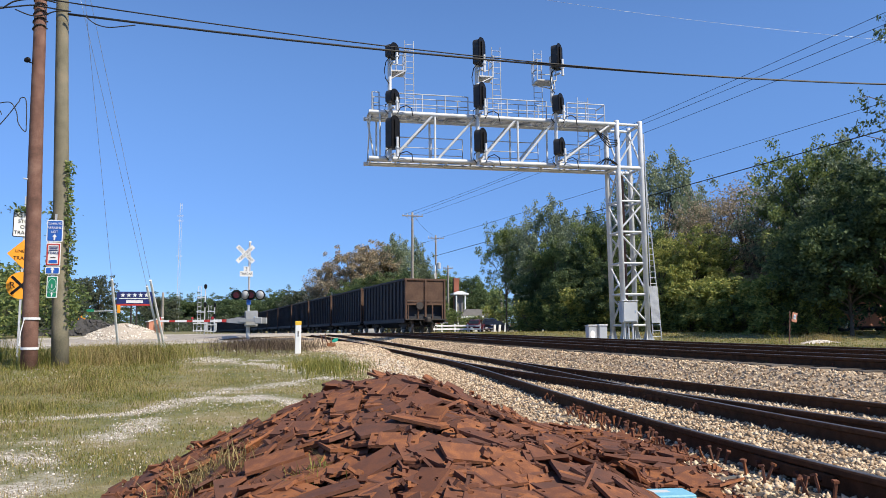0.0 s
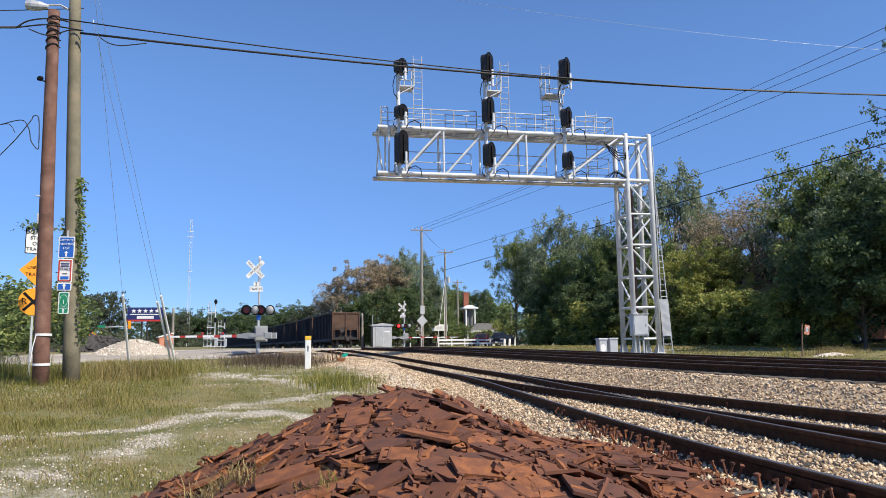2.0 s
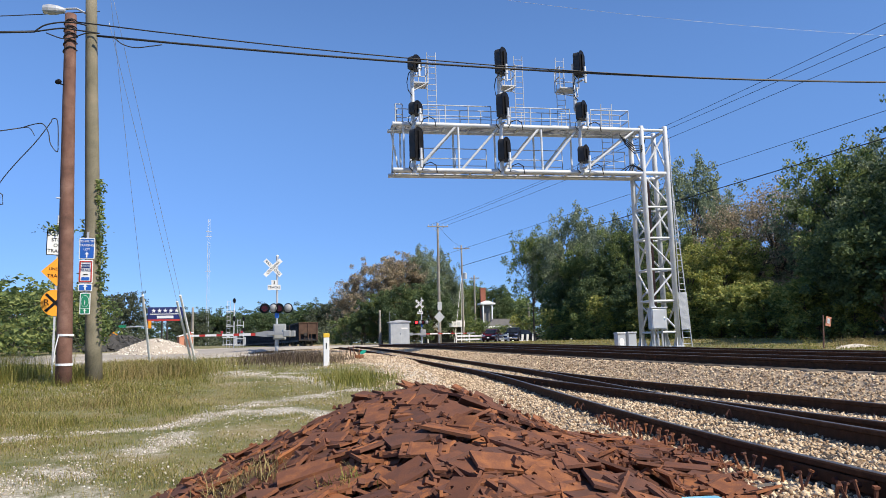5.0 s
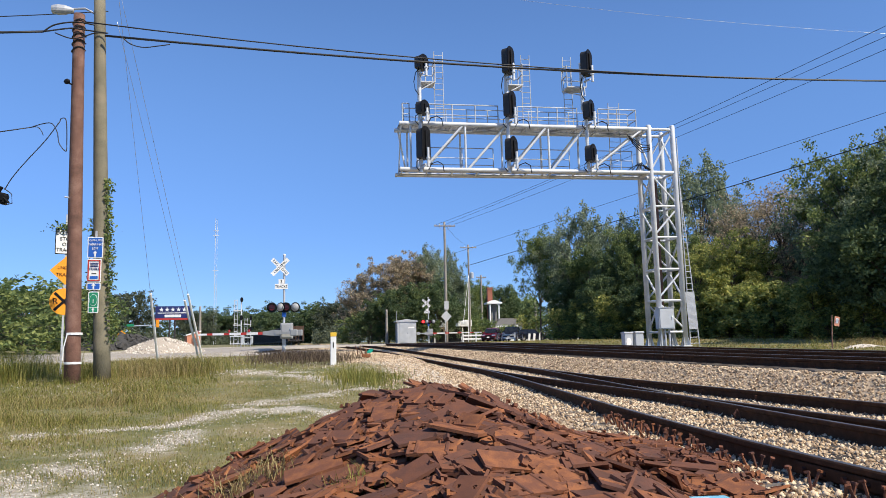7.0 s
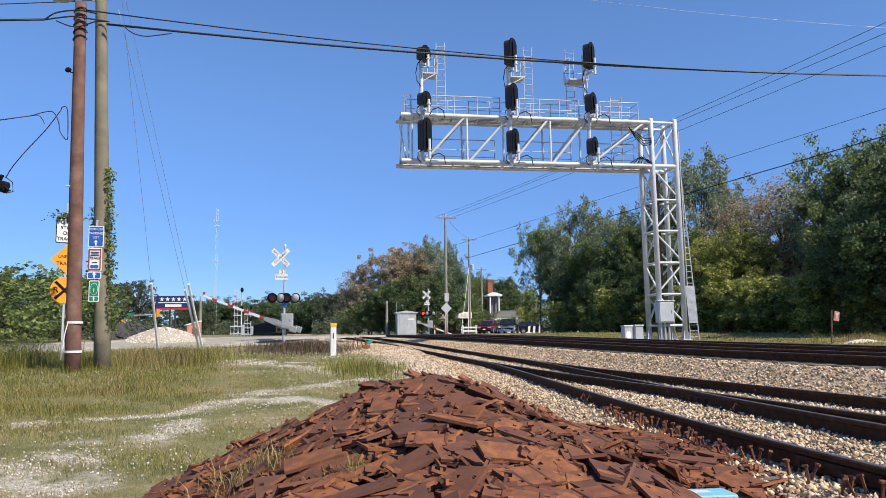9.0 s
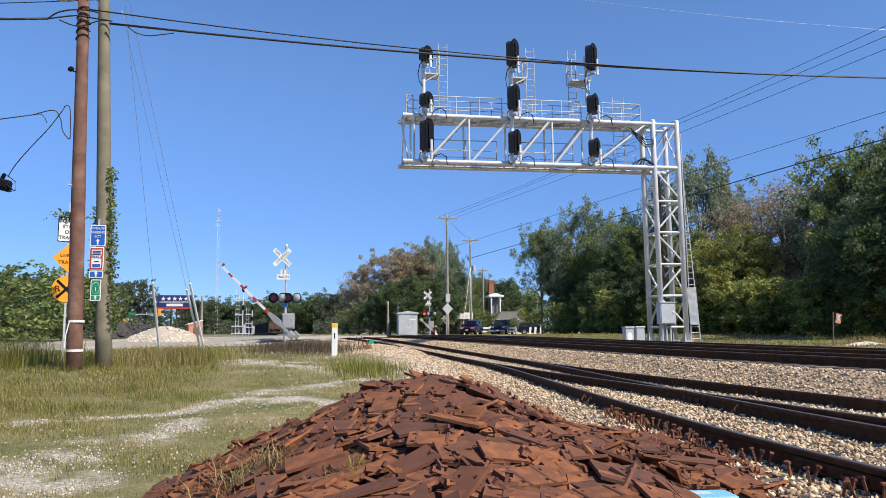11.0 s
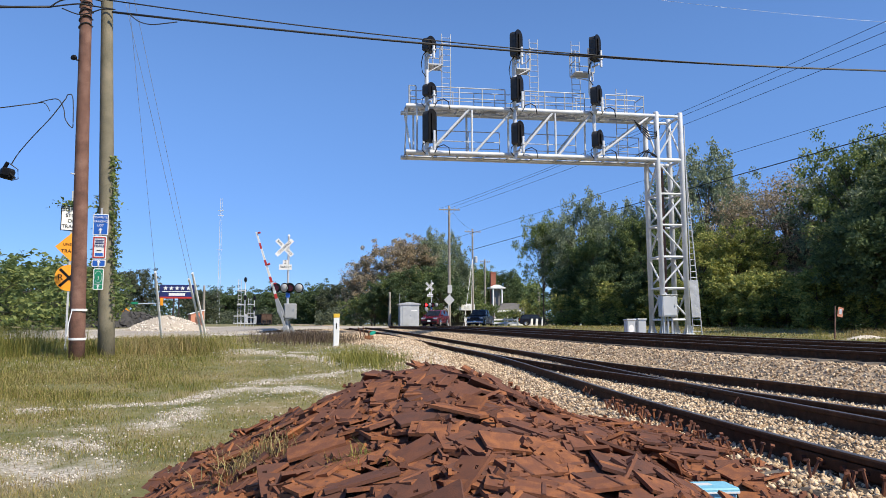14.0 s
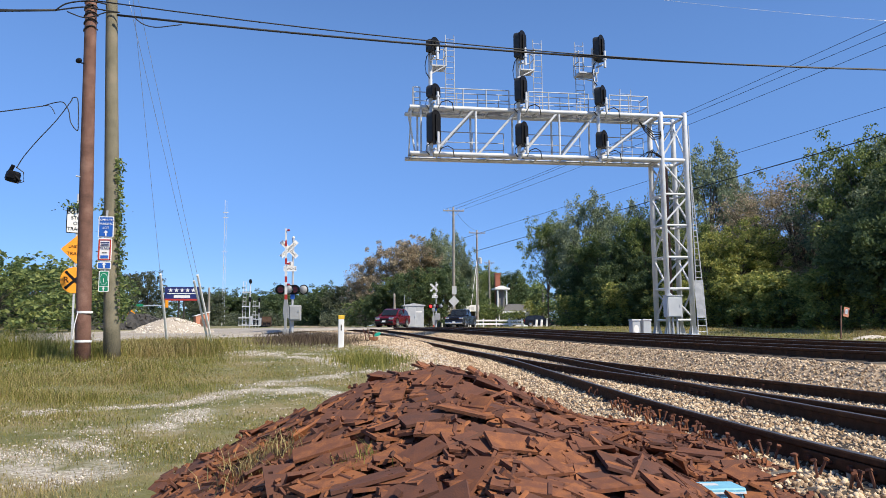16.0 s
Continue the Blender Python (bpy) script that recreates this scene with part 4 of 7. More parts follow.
def build_left_poles():
    t = thing("utility_pole", pose(-6.62, 21.4, gz(-6.62, 21.4)), "weathered reddish-brown wooden utility pole with cable straps", "utility pole")
    p = round_pole(t, 0, 0, -0.1, 10.2, 0.205, 0.15, M["pole_brown"], (-0.2, 0))
    for z, tilt in ((1.3, 0), (0.53, 3)):
        part("strap", Mesh().lathe([(0.21, z - 0.03), (0.215, z - 0.03), (0.215, z + 0.03), (0.21, z + 0.03)], 16), M["white"], p, "white plastic strap")
    part("loose_strap", Mesh().pipe([(-0.1, -0.2, 1.3), (-0.17, -0.22, 0.95), (-0.2, -0.2, 0.6)], 0.015), M["white"], p)
    for k in range(5):
        z = 9.15 + 0.2 * k
        part("cable_wrap", Mesh().pipe([(-0.18 + 0.175 * math.cos(a), 0.175 * math.sin(a), z + 0.06 * math.sin(a * 1.5)) for a in np.linspace(0, 6.0, 14)], 0.018), M["cable"], p)
    part("insulator", Mesh().tube((-0.16, -0.1, 8.1), (-0.36, -0.12, 8.15), 0.02).lathe([(0.03, -0.07), (0.07, -0.02), (0.07, 0.05), (0.03, 0.09)], 10, pose(-0.42, -0.12, 8.2, 0, 60)), M["black"], p)
    part("drop_bracket", Mesh().tube((-0.16, -0.1, 4.95), (-0.34, -0.12, 4.98), 0.02), M["galv"], p)
    g = thing("street_light_pole", pose(-5.98, 21.8, gz(-5.98, 21.8)), "tall grey-green wooden pole with a street light and vines", "utility pole")
    p = round_pole(g, 0, 0, -0.1, 11.2, 0.225, 0.15, M["pole_green"], (-0.45, 0))
    arm = part("lamp_arm", Mesh().pipe([(-0.45, 0, 10.35), (-0.8, -0.05, 10.52), (-1.12, -0.08, 10.48)], 0.028), M["galv"], p)
    part("lamp_head", Mesh().lathe([(0.02, -0.3), (0.12, -0.26), (0.15, -0.1), (0.13, 0.1), (0.06, 0.3), (0.02, 0.32)], 12, pose(-1.4, -0.1, 10.43, 0, 90)), M["galv"], arm, "grey cobra street lamp head")
    rng = np.random.RandomState(4)
    # vines climbing the pole: many small leaves
    k = 1500
    zz = rng.uniform(1.0, 5.6, k) ** 1.0
    out = np.abs(rng.normal(0, 0.13, k)) * (1.2 - zz / 9)
    c = np.stack([0.2 + out * 0.9 - 0.05 - 0.04 * zz, rng.uniform(-0.22, 0.2, k), zz], 1)
    low = rng.rand(k) < 0.2
    c[low, 0] = -0.24 - out[low] * 0.5 - 0.03 * zz[low]
    c[low, 2] *= 0.8
    me = leaf_cloud("vine", c, 0.05, M["leaf"], rng)
    part("vine", me, None, p, "green climbing vine")


def leaf_cloud(name, centres, size, mat, rng, droop=0.3):
    """A mesh of small leaf quads at the given centres."""
    n = len(centres)
    a = rng.normal(size=(n, 3))
    a[:, 2] *= 0.6
    a /= np.linalg.norm(a, axis=1)[:, None]
    b = np.cross(a, rng.normal(size=(n, 3)))
    b /= np.linalg.norm(b, axis=1)[:, None] + 1e-9
    s = size * rng.uniform(0.6, 1.35, (n, 1))
    v = np.stack([centres - a * s, centres - b * s * 0.55 + a * s * 0.1, centres + a * s - np.array([0, 0, droop]) * s, centres + b * s * 0.55 + a * s * 0.1], 1).reshape(-1, 3)
    return soup(name, v, np.arange(4 * n).reshape(-1, 4), mat)


build_left_poles()


# ---- trees ----
def tree_meshes(seed, height, width, leaves, size, mat, trunk_h=0.22, gaps=0.3, lobes=26):
    """Trunk with limbs, and a crown of leaf quads in uneven clumps. Returns two meshes."""
    rng = np.random.RandomState(seed)
    wood = Mesh()
    r0 = height * 0.018
    wood.pipe([(0, 0, -0.3), (0.03 * height * rng.normal() * 0.3, 0, height * 0.3), (0.02 * height * rng.normal(), 0.02 * height * rng.normal(), height * 0.8)], r0, 8, r0 * 0.25)
    cs = []
    for i in range(lobes):
        z = height * (trunk_h + (0.95 - trunk_h) * rng.rand() ** 0.8)
        k = (z / height - trunk_h) / (1 - trunk_h)
        rad = width / 2 * (0.35 + 0.75 * math.sin(math.pi * min(1, 0.18 + 0.8 * k)) ** 0.8) * rng.uniform(0.35, 1.0)
        a = rng.uniform(0, 2 * math.pi)
        c = np.array([rad * math.cos(a), rad * math.sin(a), z])
        cs.append((c, width * rng.uniform(0.1, 0.2)))
        wood.pipe([(0, 0, z * 0.62), tuple(c * np.array([0.5, 0.5, 0.88])), tuple(c)], r0 * 0.35, 5, r0 * 0.06)
    cs.append((np.array([0, 0, height * 0.9]), width * 0.15))
    pts = []
    per = leaves // len(cs)
    for c, r in cs:
        sub = rng.normal(size=(9, 3)) * r * 0.62 + c
        for q in sub:
            d = rng.normal(size=(per // 9, 3))
            d /= np.linalg.norm(d, axis=1)[:, None]
            d *= (r * 0.48 * rng.rand(len(d), 1) ** 0.45)
            d[:, 2] *= 0.75
            pts.append(q + d)
    pts = np.concatenate(pts)
    pts = pts[pts[:, 2] > height * trunk_h * 0.35]
    return wood.data("trunk", M["bark"]), leaf_cloud("crown", pts, size, mat, rng)


TREES = {}


def plant(kind, x, y, scale=1.0, turn=0.0, label="", z=None, wide=1.0, group="trees"):
    trunk, crown, text = TREES[kind]
    t = thing("tree", Matrix.LocRotScale((x, y, gz(x, y) - 0.1 if z is None else z), Euler((0, 0, turn)), (scale * wide, scale * wide, scale)), label or text, "tree", group)
    part("trunk", trunk, None, t)
    part("crown", crown, None, t)
    return t


def build_trees():
    TREES["oak"] = (*tree_meshes(1, 10, 7.5, 26000, 0.104, M["leaf"], 0.12, lobes=38), "leafy green broadleaf tree at the wood's edge")
    TREES["haze"] = (*tree_meshes(13, 10, 7.5, 22000, 0.1, M["leaf_haze"], 0.14, lobes=36), "tall green tree with an airy crown, haze in its leaves")
    TREES["high"] = (*tree_meshes(23, 10, 8.0, 16000, 0.105, M["leaf"], 0.5, lobes=30), "tall tree with a high crown over the parked cars")
    TREES["dark"] = (*tree_meshes(2, 10, 8.5, 24000, 0.135, M["leaf_dark_shade"], 0.08, lobes=38), "dense dark green tree with shade in its leaf colour")
    TREES["bright"] = (*tree_meshes(3, 8, 6.5, 18000, 0.095, M["leaf_bright_sun"], 0.06, lobes=30), "yellow-green tree with low branches, sunlight in its leaf colour")
    TREES["brown"] = (*tree_meshes(4, 10, 9.0, 20000, 0.115, M["leaf_brown"], 0.12, lobes=34), "large tree with browning autumn leaves")
    TREES["sparse"] = (*tree_meshes(5, 10, 6.0, 7000, 0.075, M["leaf_brown"], 0.2, lobes=30), "thin half-bare tree with brown leaves")
    TREES["bush"] = (*tree_meshes(6, 3, 3.4, 3600, 0.095, M["leaf"], 0.02, lobes=22), "low green bush in the undergrowth")
    TREES["bright_bush"] = (*tree_meshes(9, 3, 3.2, 3600, 0.09, M["leaf_bright_sun"], 0.02, lobes=20), "low yellow-green bush at the wood's edge")
    TREES["far_oak"] = (*tree_meshes(7, 10, 8.5, 9000, 0.19, M["leaf_far_haze"], 0.04, lobes=34), "distant rounded green tree with haze in its leaf colour")
    TREES["far_dark"] = (*tree_meshes(8, 10, 9, 9000, 0.19, M["leaf_dark_shade"], 0.04, lobes=34), "distant dark green tree")
    rng = random.Random(5)
    def at(px_bearing, dist):
        a = radians(px_bearing)
        return dist * math.sin(a), dist * math.cos(a)
    # bearing from the camera in degrees right of +y, distance, kind, scale, width
    rows = [
        # wood beside the signal tower
        (16.2, 82, "high", 1.12, 0.62), (17.5, 80, "haze", 1.12, 0.55), (19.2, 76, "haze", 1.3, 0.62), (18.7, 73, "dark", 0.72, 0.75), (20.0, 71, "oak", 0.82, 0.75),
        (22.0, 70, "haze", 1.1, 0.6), (21.4, 67, "dark", 0.7, 0.9), (23.2, 68, "oak", 0.92, 0.7), (24.0, 62, "dark", 0.55, 1.0), (25.3, 70, "haze", 1.38, 0.6), (28.0, 68, "haze", 1.52, 0.62), (26.8, 64, "oak", 0.8, 0.8),
        (27.5, 56, "bright", 0.78, 1.0), (29.9, 57, "bright", 0.9, 1.0), (31.4, 56, "bright", 0.58, 1.0), (30.6, 62, "sparse", 1.02, 0.95), (32.0, 62, "sparse", 1.06, 1.0), (33.5, 61, "sparse", 1.15, 1.0), (34.4, 60, "sparse", 0.98, 0.9), (32.6, 66, "brown", 0.72, 0.75),
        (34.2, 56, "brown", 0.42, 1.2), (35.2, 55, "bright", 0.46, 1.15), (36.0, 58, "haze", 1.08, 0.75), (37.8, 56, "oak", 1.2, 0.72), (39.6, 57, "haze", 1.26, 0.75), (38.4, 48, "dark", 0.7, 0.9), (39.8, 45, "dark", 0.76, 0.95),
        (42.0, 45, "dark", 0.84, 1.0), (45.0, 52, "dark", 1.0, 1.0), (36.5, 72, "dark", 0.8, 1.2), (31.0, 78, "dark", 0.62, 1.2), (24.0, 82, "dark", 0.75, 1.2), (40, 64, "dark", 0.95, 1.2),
        # beyond the crossing
        (3.2, 108, "brown", 0.95, 0.85), (4.7, 106, "brown", 1.18, 0.8), (6.2, 106, "brown", 1.24, 0.75), (7.7, 106, "haze", 1.33, 0.62), (8.9, 112, "haze", 1.34, 0.6), (9.9, 142, "haze", 1.15, 0.8),
        (3.4, 100, "dark", 0.55, 0.9), (4.6, 100, "oak", 0.66, 0.9), (6.0, 98, "dark", 0.72, 0.9), (7.2, 99, "oak", 0.7, 0.8), (2.4, 104, "bush", 1.3, 1.2), (13.6, 119, "bush", 0.8, 1.3), (12.3, 117, "bush", 1.0, 0.9), (11.3, 118, "bush", 1.35, 0.8), (15.0, 112, "bright_bush", 1.2, 1.1), (16.6, 112, "bush", 1.3, 1.2), (15.6, 118, "oak", 0.55, 0.8), (10.2, 116, "bush", 1.5, 1.0), (10.9, 128, "oak", 0.6, 0.8), (10.6, 150, "oak", 1.1, 1.1), (12.2, 160, "oak", 1.1, 1.1), (13.4, 150, "dark", 1.0, 1.1), (8.4, 100, "dark", 0.8, 0.9),
    ]
    for b, d, k, s, w in rows:
        x, y = at(b, d)
        plant(k, x, y, s, rng.uniform(0, 6.28), wide=w)
    # far tree line
    for i in range(26):
        b = 1.6 - 0.45 * i + rng.uniform(-0.2, 0.2)
        d = rng.uniform(235, 290) if b > -2.0 else rng.uniform(330, 420)
        x, y = at(b, d)
        plant(rng.choice(("far_oak", "far_dark", "far_dark")), x, y, rng.uniform(1.05, 1.3) * (1 if b > -2.0 else 1.3), rng.uniform(0, 6.28), wide=1.25, group="far tree line")
    # trees left of the road
    for b, d, k, s, w in ((-16.2, 110, "far_oak", 0.6, 1.3), (-18, 95, "far_oak", 0.62, 1.3), (-19.5, 80, "far_dark", 0.5, 1.4), (-21, 70, "far_oak", 0.42, 1.4), (-22.6, 75, "far_dark", 0.48, 1.4), (-24.5, 66, "far_oak", 0.4, 1.5),
                          (-17.2, 60, "bush", 1.5, 1.2), (-20.2, 52, "bush", 1.4, 1.3), (-22.4, 46, "bush", 1.3, 1.2), (-13.2, 190, "far_oak", 1.25, 0.8), (-14.4, 185, "far_oak", 1.15, 0.9), (-9.2, 260, "far_oak", 1.1, 1.3),
                          (-26.5, 60, "far_oak", 0.5, 1.2), (-29, 60, "far_dark", 0.5, 1.2), (-32, 60, "far_oak", 0.5, 1.2), (-15.6, 150, "far_dark", 0.7, 1.2), (-12, 230, "far_dark", 0.8, 1.3)):
        x, y = at(b, d)
        plant(k, x, y, s, rng.uniform(0, 6.28), wide=w)
    # a near tree whose branches hang into view
    x, y = at(48.2, 46)
    t = plant("oak", x, y, 1.42, 1.0, wide=0.6, label="tall green tree whose leafy branches hang out")
    r = np.random.RandomState(77)
    limb, tips = Mesh(), []
    inv = t.matrix_basis.inverted()
    for b, e, n in ((41.6, 15.4, 5), (41.0, 13.0, 7), (41.7, 11.2, 6), (42.6, 14.0, 7), (42.9, 12.0, 7), (43.0, 19.8, 5), (44.2, 16.5, 8), (44.0, 21.0, 6)):
        px, py = at(b, 42)
        p = Vector((px, py, 1.2 + 42 * math.tan(radians(e))))
        base = Vector((x, y, p.z - 2.5))
        limb.pipe([inv @ base, inv @ (base.lerp(p, 0.5) + Vector((0, 0, 0.5))), inv @ p], 0.06, 5, 0.012)
        for _ in range(n):
            q = p + Vector(r.normal(0, 1, 3) * np.array([0.4, 0.4, 0.38]))
            limb.pipe([inv @ p, inv @ q], 0.012, 4, 0.005)
            d = Vector(r.normal(0, 1, 3) * np.array([1, 1, 0.4]) - np.array([0, 0, 0.45])).normalized()
            for k in range(26):
                tips.append(inv @ (q + d * (0.04 * k - 0.4) + Vector(r.normal(0, 0.09, 3))))
    part("limbs", limb, M["bark"], t)
    part("hanging_leaves", leaf_cloud("hanging_leaves", np.array([tuple(q) for q in tips]), 0.085, M["leaf_dark_shade"], r), None, t)
    for i in range(17):
        b = 19.5 + 1.9 * i
        x, y = at(b, 100 - 0.4 * b + rng.uniform(-4, 4))
        plant("far_dark", x, y, rng.uniform(0.75, 0.95), rng.uniform(0, 6.28), wide=1.3, group="far tree line")
    # undergrowth along the wood
    for i in range(27):
        b = 17.6 + 0.78 * i + rng.uniform(-0.3, 0.3)
        d = np.interp(b, [14, 22, 30, 36, 44], [74, 64, 53, 47, 39]) + rng.uniform(-1, 2)
        x, y = at(b, d)
        plant(rng.choice(("bush", "bush", "bright_bush")), x, y, rng.uniform(0.6, 1.15), rng.uniform(0, 6.28), wide=1.15, group="undergrowth")

    # woods too far off to tell tree from tree
    r = np.random.RandomState(12)
    for name, b0, b1, d0, d1, h, size, n, mat, label in (("far_woods", -31, 2.2, 300, 440, 7.5, 0.42, 42000, M["leaf_far_haze"], "low dark band of distant woods"), ("far_woods", -31, -12, 120, 190, 4.2, 0.24, 16000, M["leaf_far_haze"], "distant green woods left of the road"),
                                                        ("far_woods", -1, 9, 135, 190, 5.5, 0.25, 16000, M["leaf_far_haze"], "green woods beyond the crossing"), ("far_woods", 8.5, 16, 165, 200, 13, 0.3, 22000, M["leaf"], "green woods behind the house"), ("far_woods", 17, 56, 84, 104, 5.0, 0.22, 26000, M["leaf_dark_shade"], "shade-dark woods behind the nearer trees")):
        a = np.radians(r.uniform(b0, b1, n))
        d = r.uniform(d0, d1, n)
        top = h * (0.65 + 0.4 * fractal(np.degrees(a), d * 0.02, 2.2, 17))
        z = np.clip(top, 0.8, None) * r.rand(n) ** 0.7
        c = np.stack([d * np.sin(a), d * np.cos(a), ground_z(d * np.sin(a), d * np.cos(a)) + z], 1)
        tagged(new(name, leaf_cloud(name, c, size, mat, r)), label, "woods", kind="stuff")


build_trees()
# ---- signs by the poles ----
def build_signs():
    y = 21.5
    t = thing("trail_sign_set", pose(-6.19, y, gz(-6.07, 21.15)), "stack of blue, white and green guide signs on a thin post", "sign")
    z0 = gz(-6.07, y)
    part("sign_post", Mesh().box(0, 0.05, 3.0, 0.05, 0.03, 2.2), M["galv"], t)
    part("mounting_strap", Mesh().box(0.06, 0.12, 2.4, 0.06, 0.16, 0.05).box(0.06, 0.12, 3.6, 0.06, 0.16, 0.05), M["galv"], t)
    p = flat_sign(t, 0, 0, 3.99 - z0, 0.4, 0.58, M["blue_sign"], border=M["white"])
    tagged(p, "blue commuter parking sign with white arrow")
    for w, dz, s in (("COMMUTER", 0.19, 0.078), ("PARKING", 0.08, 0.088), ("LOT", -0.03, 0.088)):
        text_part(w, s, M["white"], p, pose(0, -0.016, 3.99 - z0 + dz) @ FACE)
    arrow = [(0, 0.09), (0.055, 0.02), (0.02, 0.02), (0.02, -0.07), (-0.02, -0.07), (-0.02, 0.02), (-0.055, 0.02)]
    part("arrow", Mesh().prism(arrow, 0.004, pose(0, -0.012, 3.99 - z0 - 0.18)), M["white"], p)
    q = flat_sign(t, -0.01, 0, 3.36 - z0, 0.36, 0.64, M["white"], border=M["white"])
    tagged(q, "white trail sign with red frame")
    for x, z, w, h in ((0, 0.27, 0.3, 0.03), (0, -0.27, 0.3, 0.03), (-0.145, 0, 0.03, 0.56), (0.145, 0, 0.03, 0.56)):
        part("red_frame", Mesh().box(x - 0.01, -0.014, 3.36 - z0 + z, w, 0.006, h), M["red_paint"], q)
    for k, w in enumerate((0.22, 0.2, 0.22)):
        part("text_bar", Mesh().box(-0.01, -0.014, 3.36 - z0 + 0.2 - 0.045 * k, w, 0.006, 0.022), M["navy"], q)
    text_part("TRAILS", 0.09, M["navy"], q, pose(-0.01, -0.016, 3.36 - z0 + 0.04) @ FACE)
    part("arrow", Mesh().box(-0.01, -0.014, 3.36 - z0 - 0.08, 0.12, 0.006, 0.018), M["black"], q)
    part("star_band", Mesh().box(-0.01, -0.014, 3.36 - z0 - 0.19, 0.2, 0.006, 0.075), M["blue_sign"], q)
    r = flat_sign(t, -0.01, 0, 2.93 - z0, 0.36, 0.2, M["blue_sign"], border=M["white"])
    part("arrow", Mesh().prism(arrow, 0.004, pose(-0.01, -0.012, 2.93 - z0)), M["white"], r)
    g = flat_sign(t, 0.0, 0, 2.5 - z0, 0.27, 0.58, M["green_sign"], border=M["white"])
    tagged(g, "green bicycle route sign with white border")
    part("oval_rim", Mesh().prism([(0.1 * math.cos(a), 0.16 * math.sin(a)) for a in np.linspace(0, 6.28, 24)[:-1]], 0.004, pose(0, -0.011, 2.56 - z0)), M["white"], g)
    part("oval", Mesh().prism([(0.092 * math.cos(a), 0.15 * math.sin(a)) for a in np.linspace(0, 6.28, 24)[:-1]], 0.004, pose(0, -0.015, 2.56 - z0)), M["green_sign"], g)
    text_part("1", 0.16, M["white"], g, pose(0, -0.02, 2.52 - z0) @ FACE)
    part("divider", Mesh().box(0, -0.012, 2.36 - z0, 0.23, 0.006, 0.012), M["white"], g)
    part("arrow", Mesh().prism([(a * 0.7, b * 0.7) for a, b in arrow], 0.004, pose(0, -0.012, 2.29 - z0)), M["white"], g)
    # warning signs behind the brown pole
    x, y = -7.84, 24.3
    z0 = gz(x, y)
    w = thing("warning_sign_set", pose(x, y, z0, 0, 0, 24), "post with white and orange rail crossing warning signs", "sign")
    part("sign_post", Mesh().box(0, 0.04, 2.4, 0.06, 0.04, 5.0), M["galv"], w)
    p = flat_sign(w, 0, 0, 4.5 - z0, 0.62, 0.76, M["white"], border=M["black"])
    tagged(p, "white do not stop on tracks sign")
    for k, s in enumerate(("DO NOT", "STOP", "ON", "TRACKS")):
        text_part(s, 0.15, M["black"], p, pose(0, -0.016, 4.5 - z0 + 0.26 - 0.17 * k) @ FACE)
    d = 0.44
    p = part("diamond_sign", Mesh().prism([(d, 0), (0, d), (-d, 0), (0, -d)], 0.01, pose(0.02, 0, 3.62 - z0)), M["orange_sign"], w, "orange uneven tracks diamond sign")
    text_part("UNEVEN", 0.12, M["black"], p, pose(0.02, -0.006, 3.7 - z0) @ FACE)
    text_part("TRACKS", 0.15, M["black"], p, pose(0.02, -0.006, 3.49 - z0) @ FACE)
    p = part("round_sign", Mesh().prism(circle(0.4, 32), 0.01, pose(0, 0, 2.68 - z0)), M["orange_sign"], w, "round orange rail crossing sign")
    for a in (45, -45):
        part("cross_bar", Mesh().box(0, -0.006, 0, 0.74, 0.006, 0.08, pose(0, -0.001 * (a > 0), 2.68 - z0, 0, a)), M["black"], p)
    for x in (-0.24, 0.24):
        text_part("R", 0.26, M["black"], p, pose(x, -0.008, 2.68 - z0) @ FACE)
    rng = np.random.RandomState(8)
    part("vine", leaf_cloud("vine", rng.normal(0, 1, (160, 3)) * np.array([0.22, 0.06, 0.07]) + np.array([0, -0.02, 4.92 - z0]), 0.06, M["leaf"], rng), None, w, "vine on top of the sign")


build_signs()


# ---- wires ----
def wire(name, a, b, sag, r, mat, label, n=20):
    a, b = Vector(a), Vector(b)
    pts = [a.lerp(b, i / n) - Vector((0, 0, sag * 4 * (i / n) * (1 - i / n))) for i in range(n + 1)]
    me = Mesh().pipe(pts, r, 5).data(name, mat, True)
    return tagged(new(name, me), label, "cable", "overhead lines")


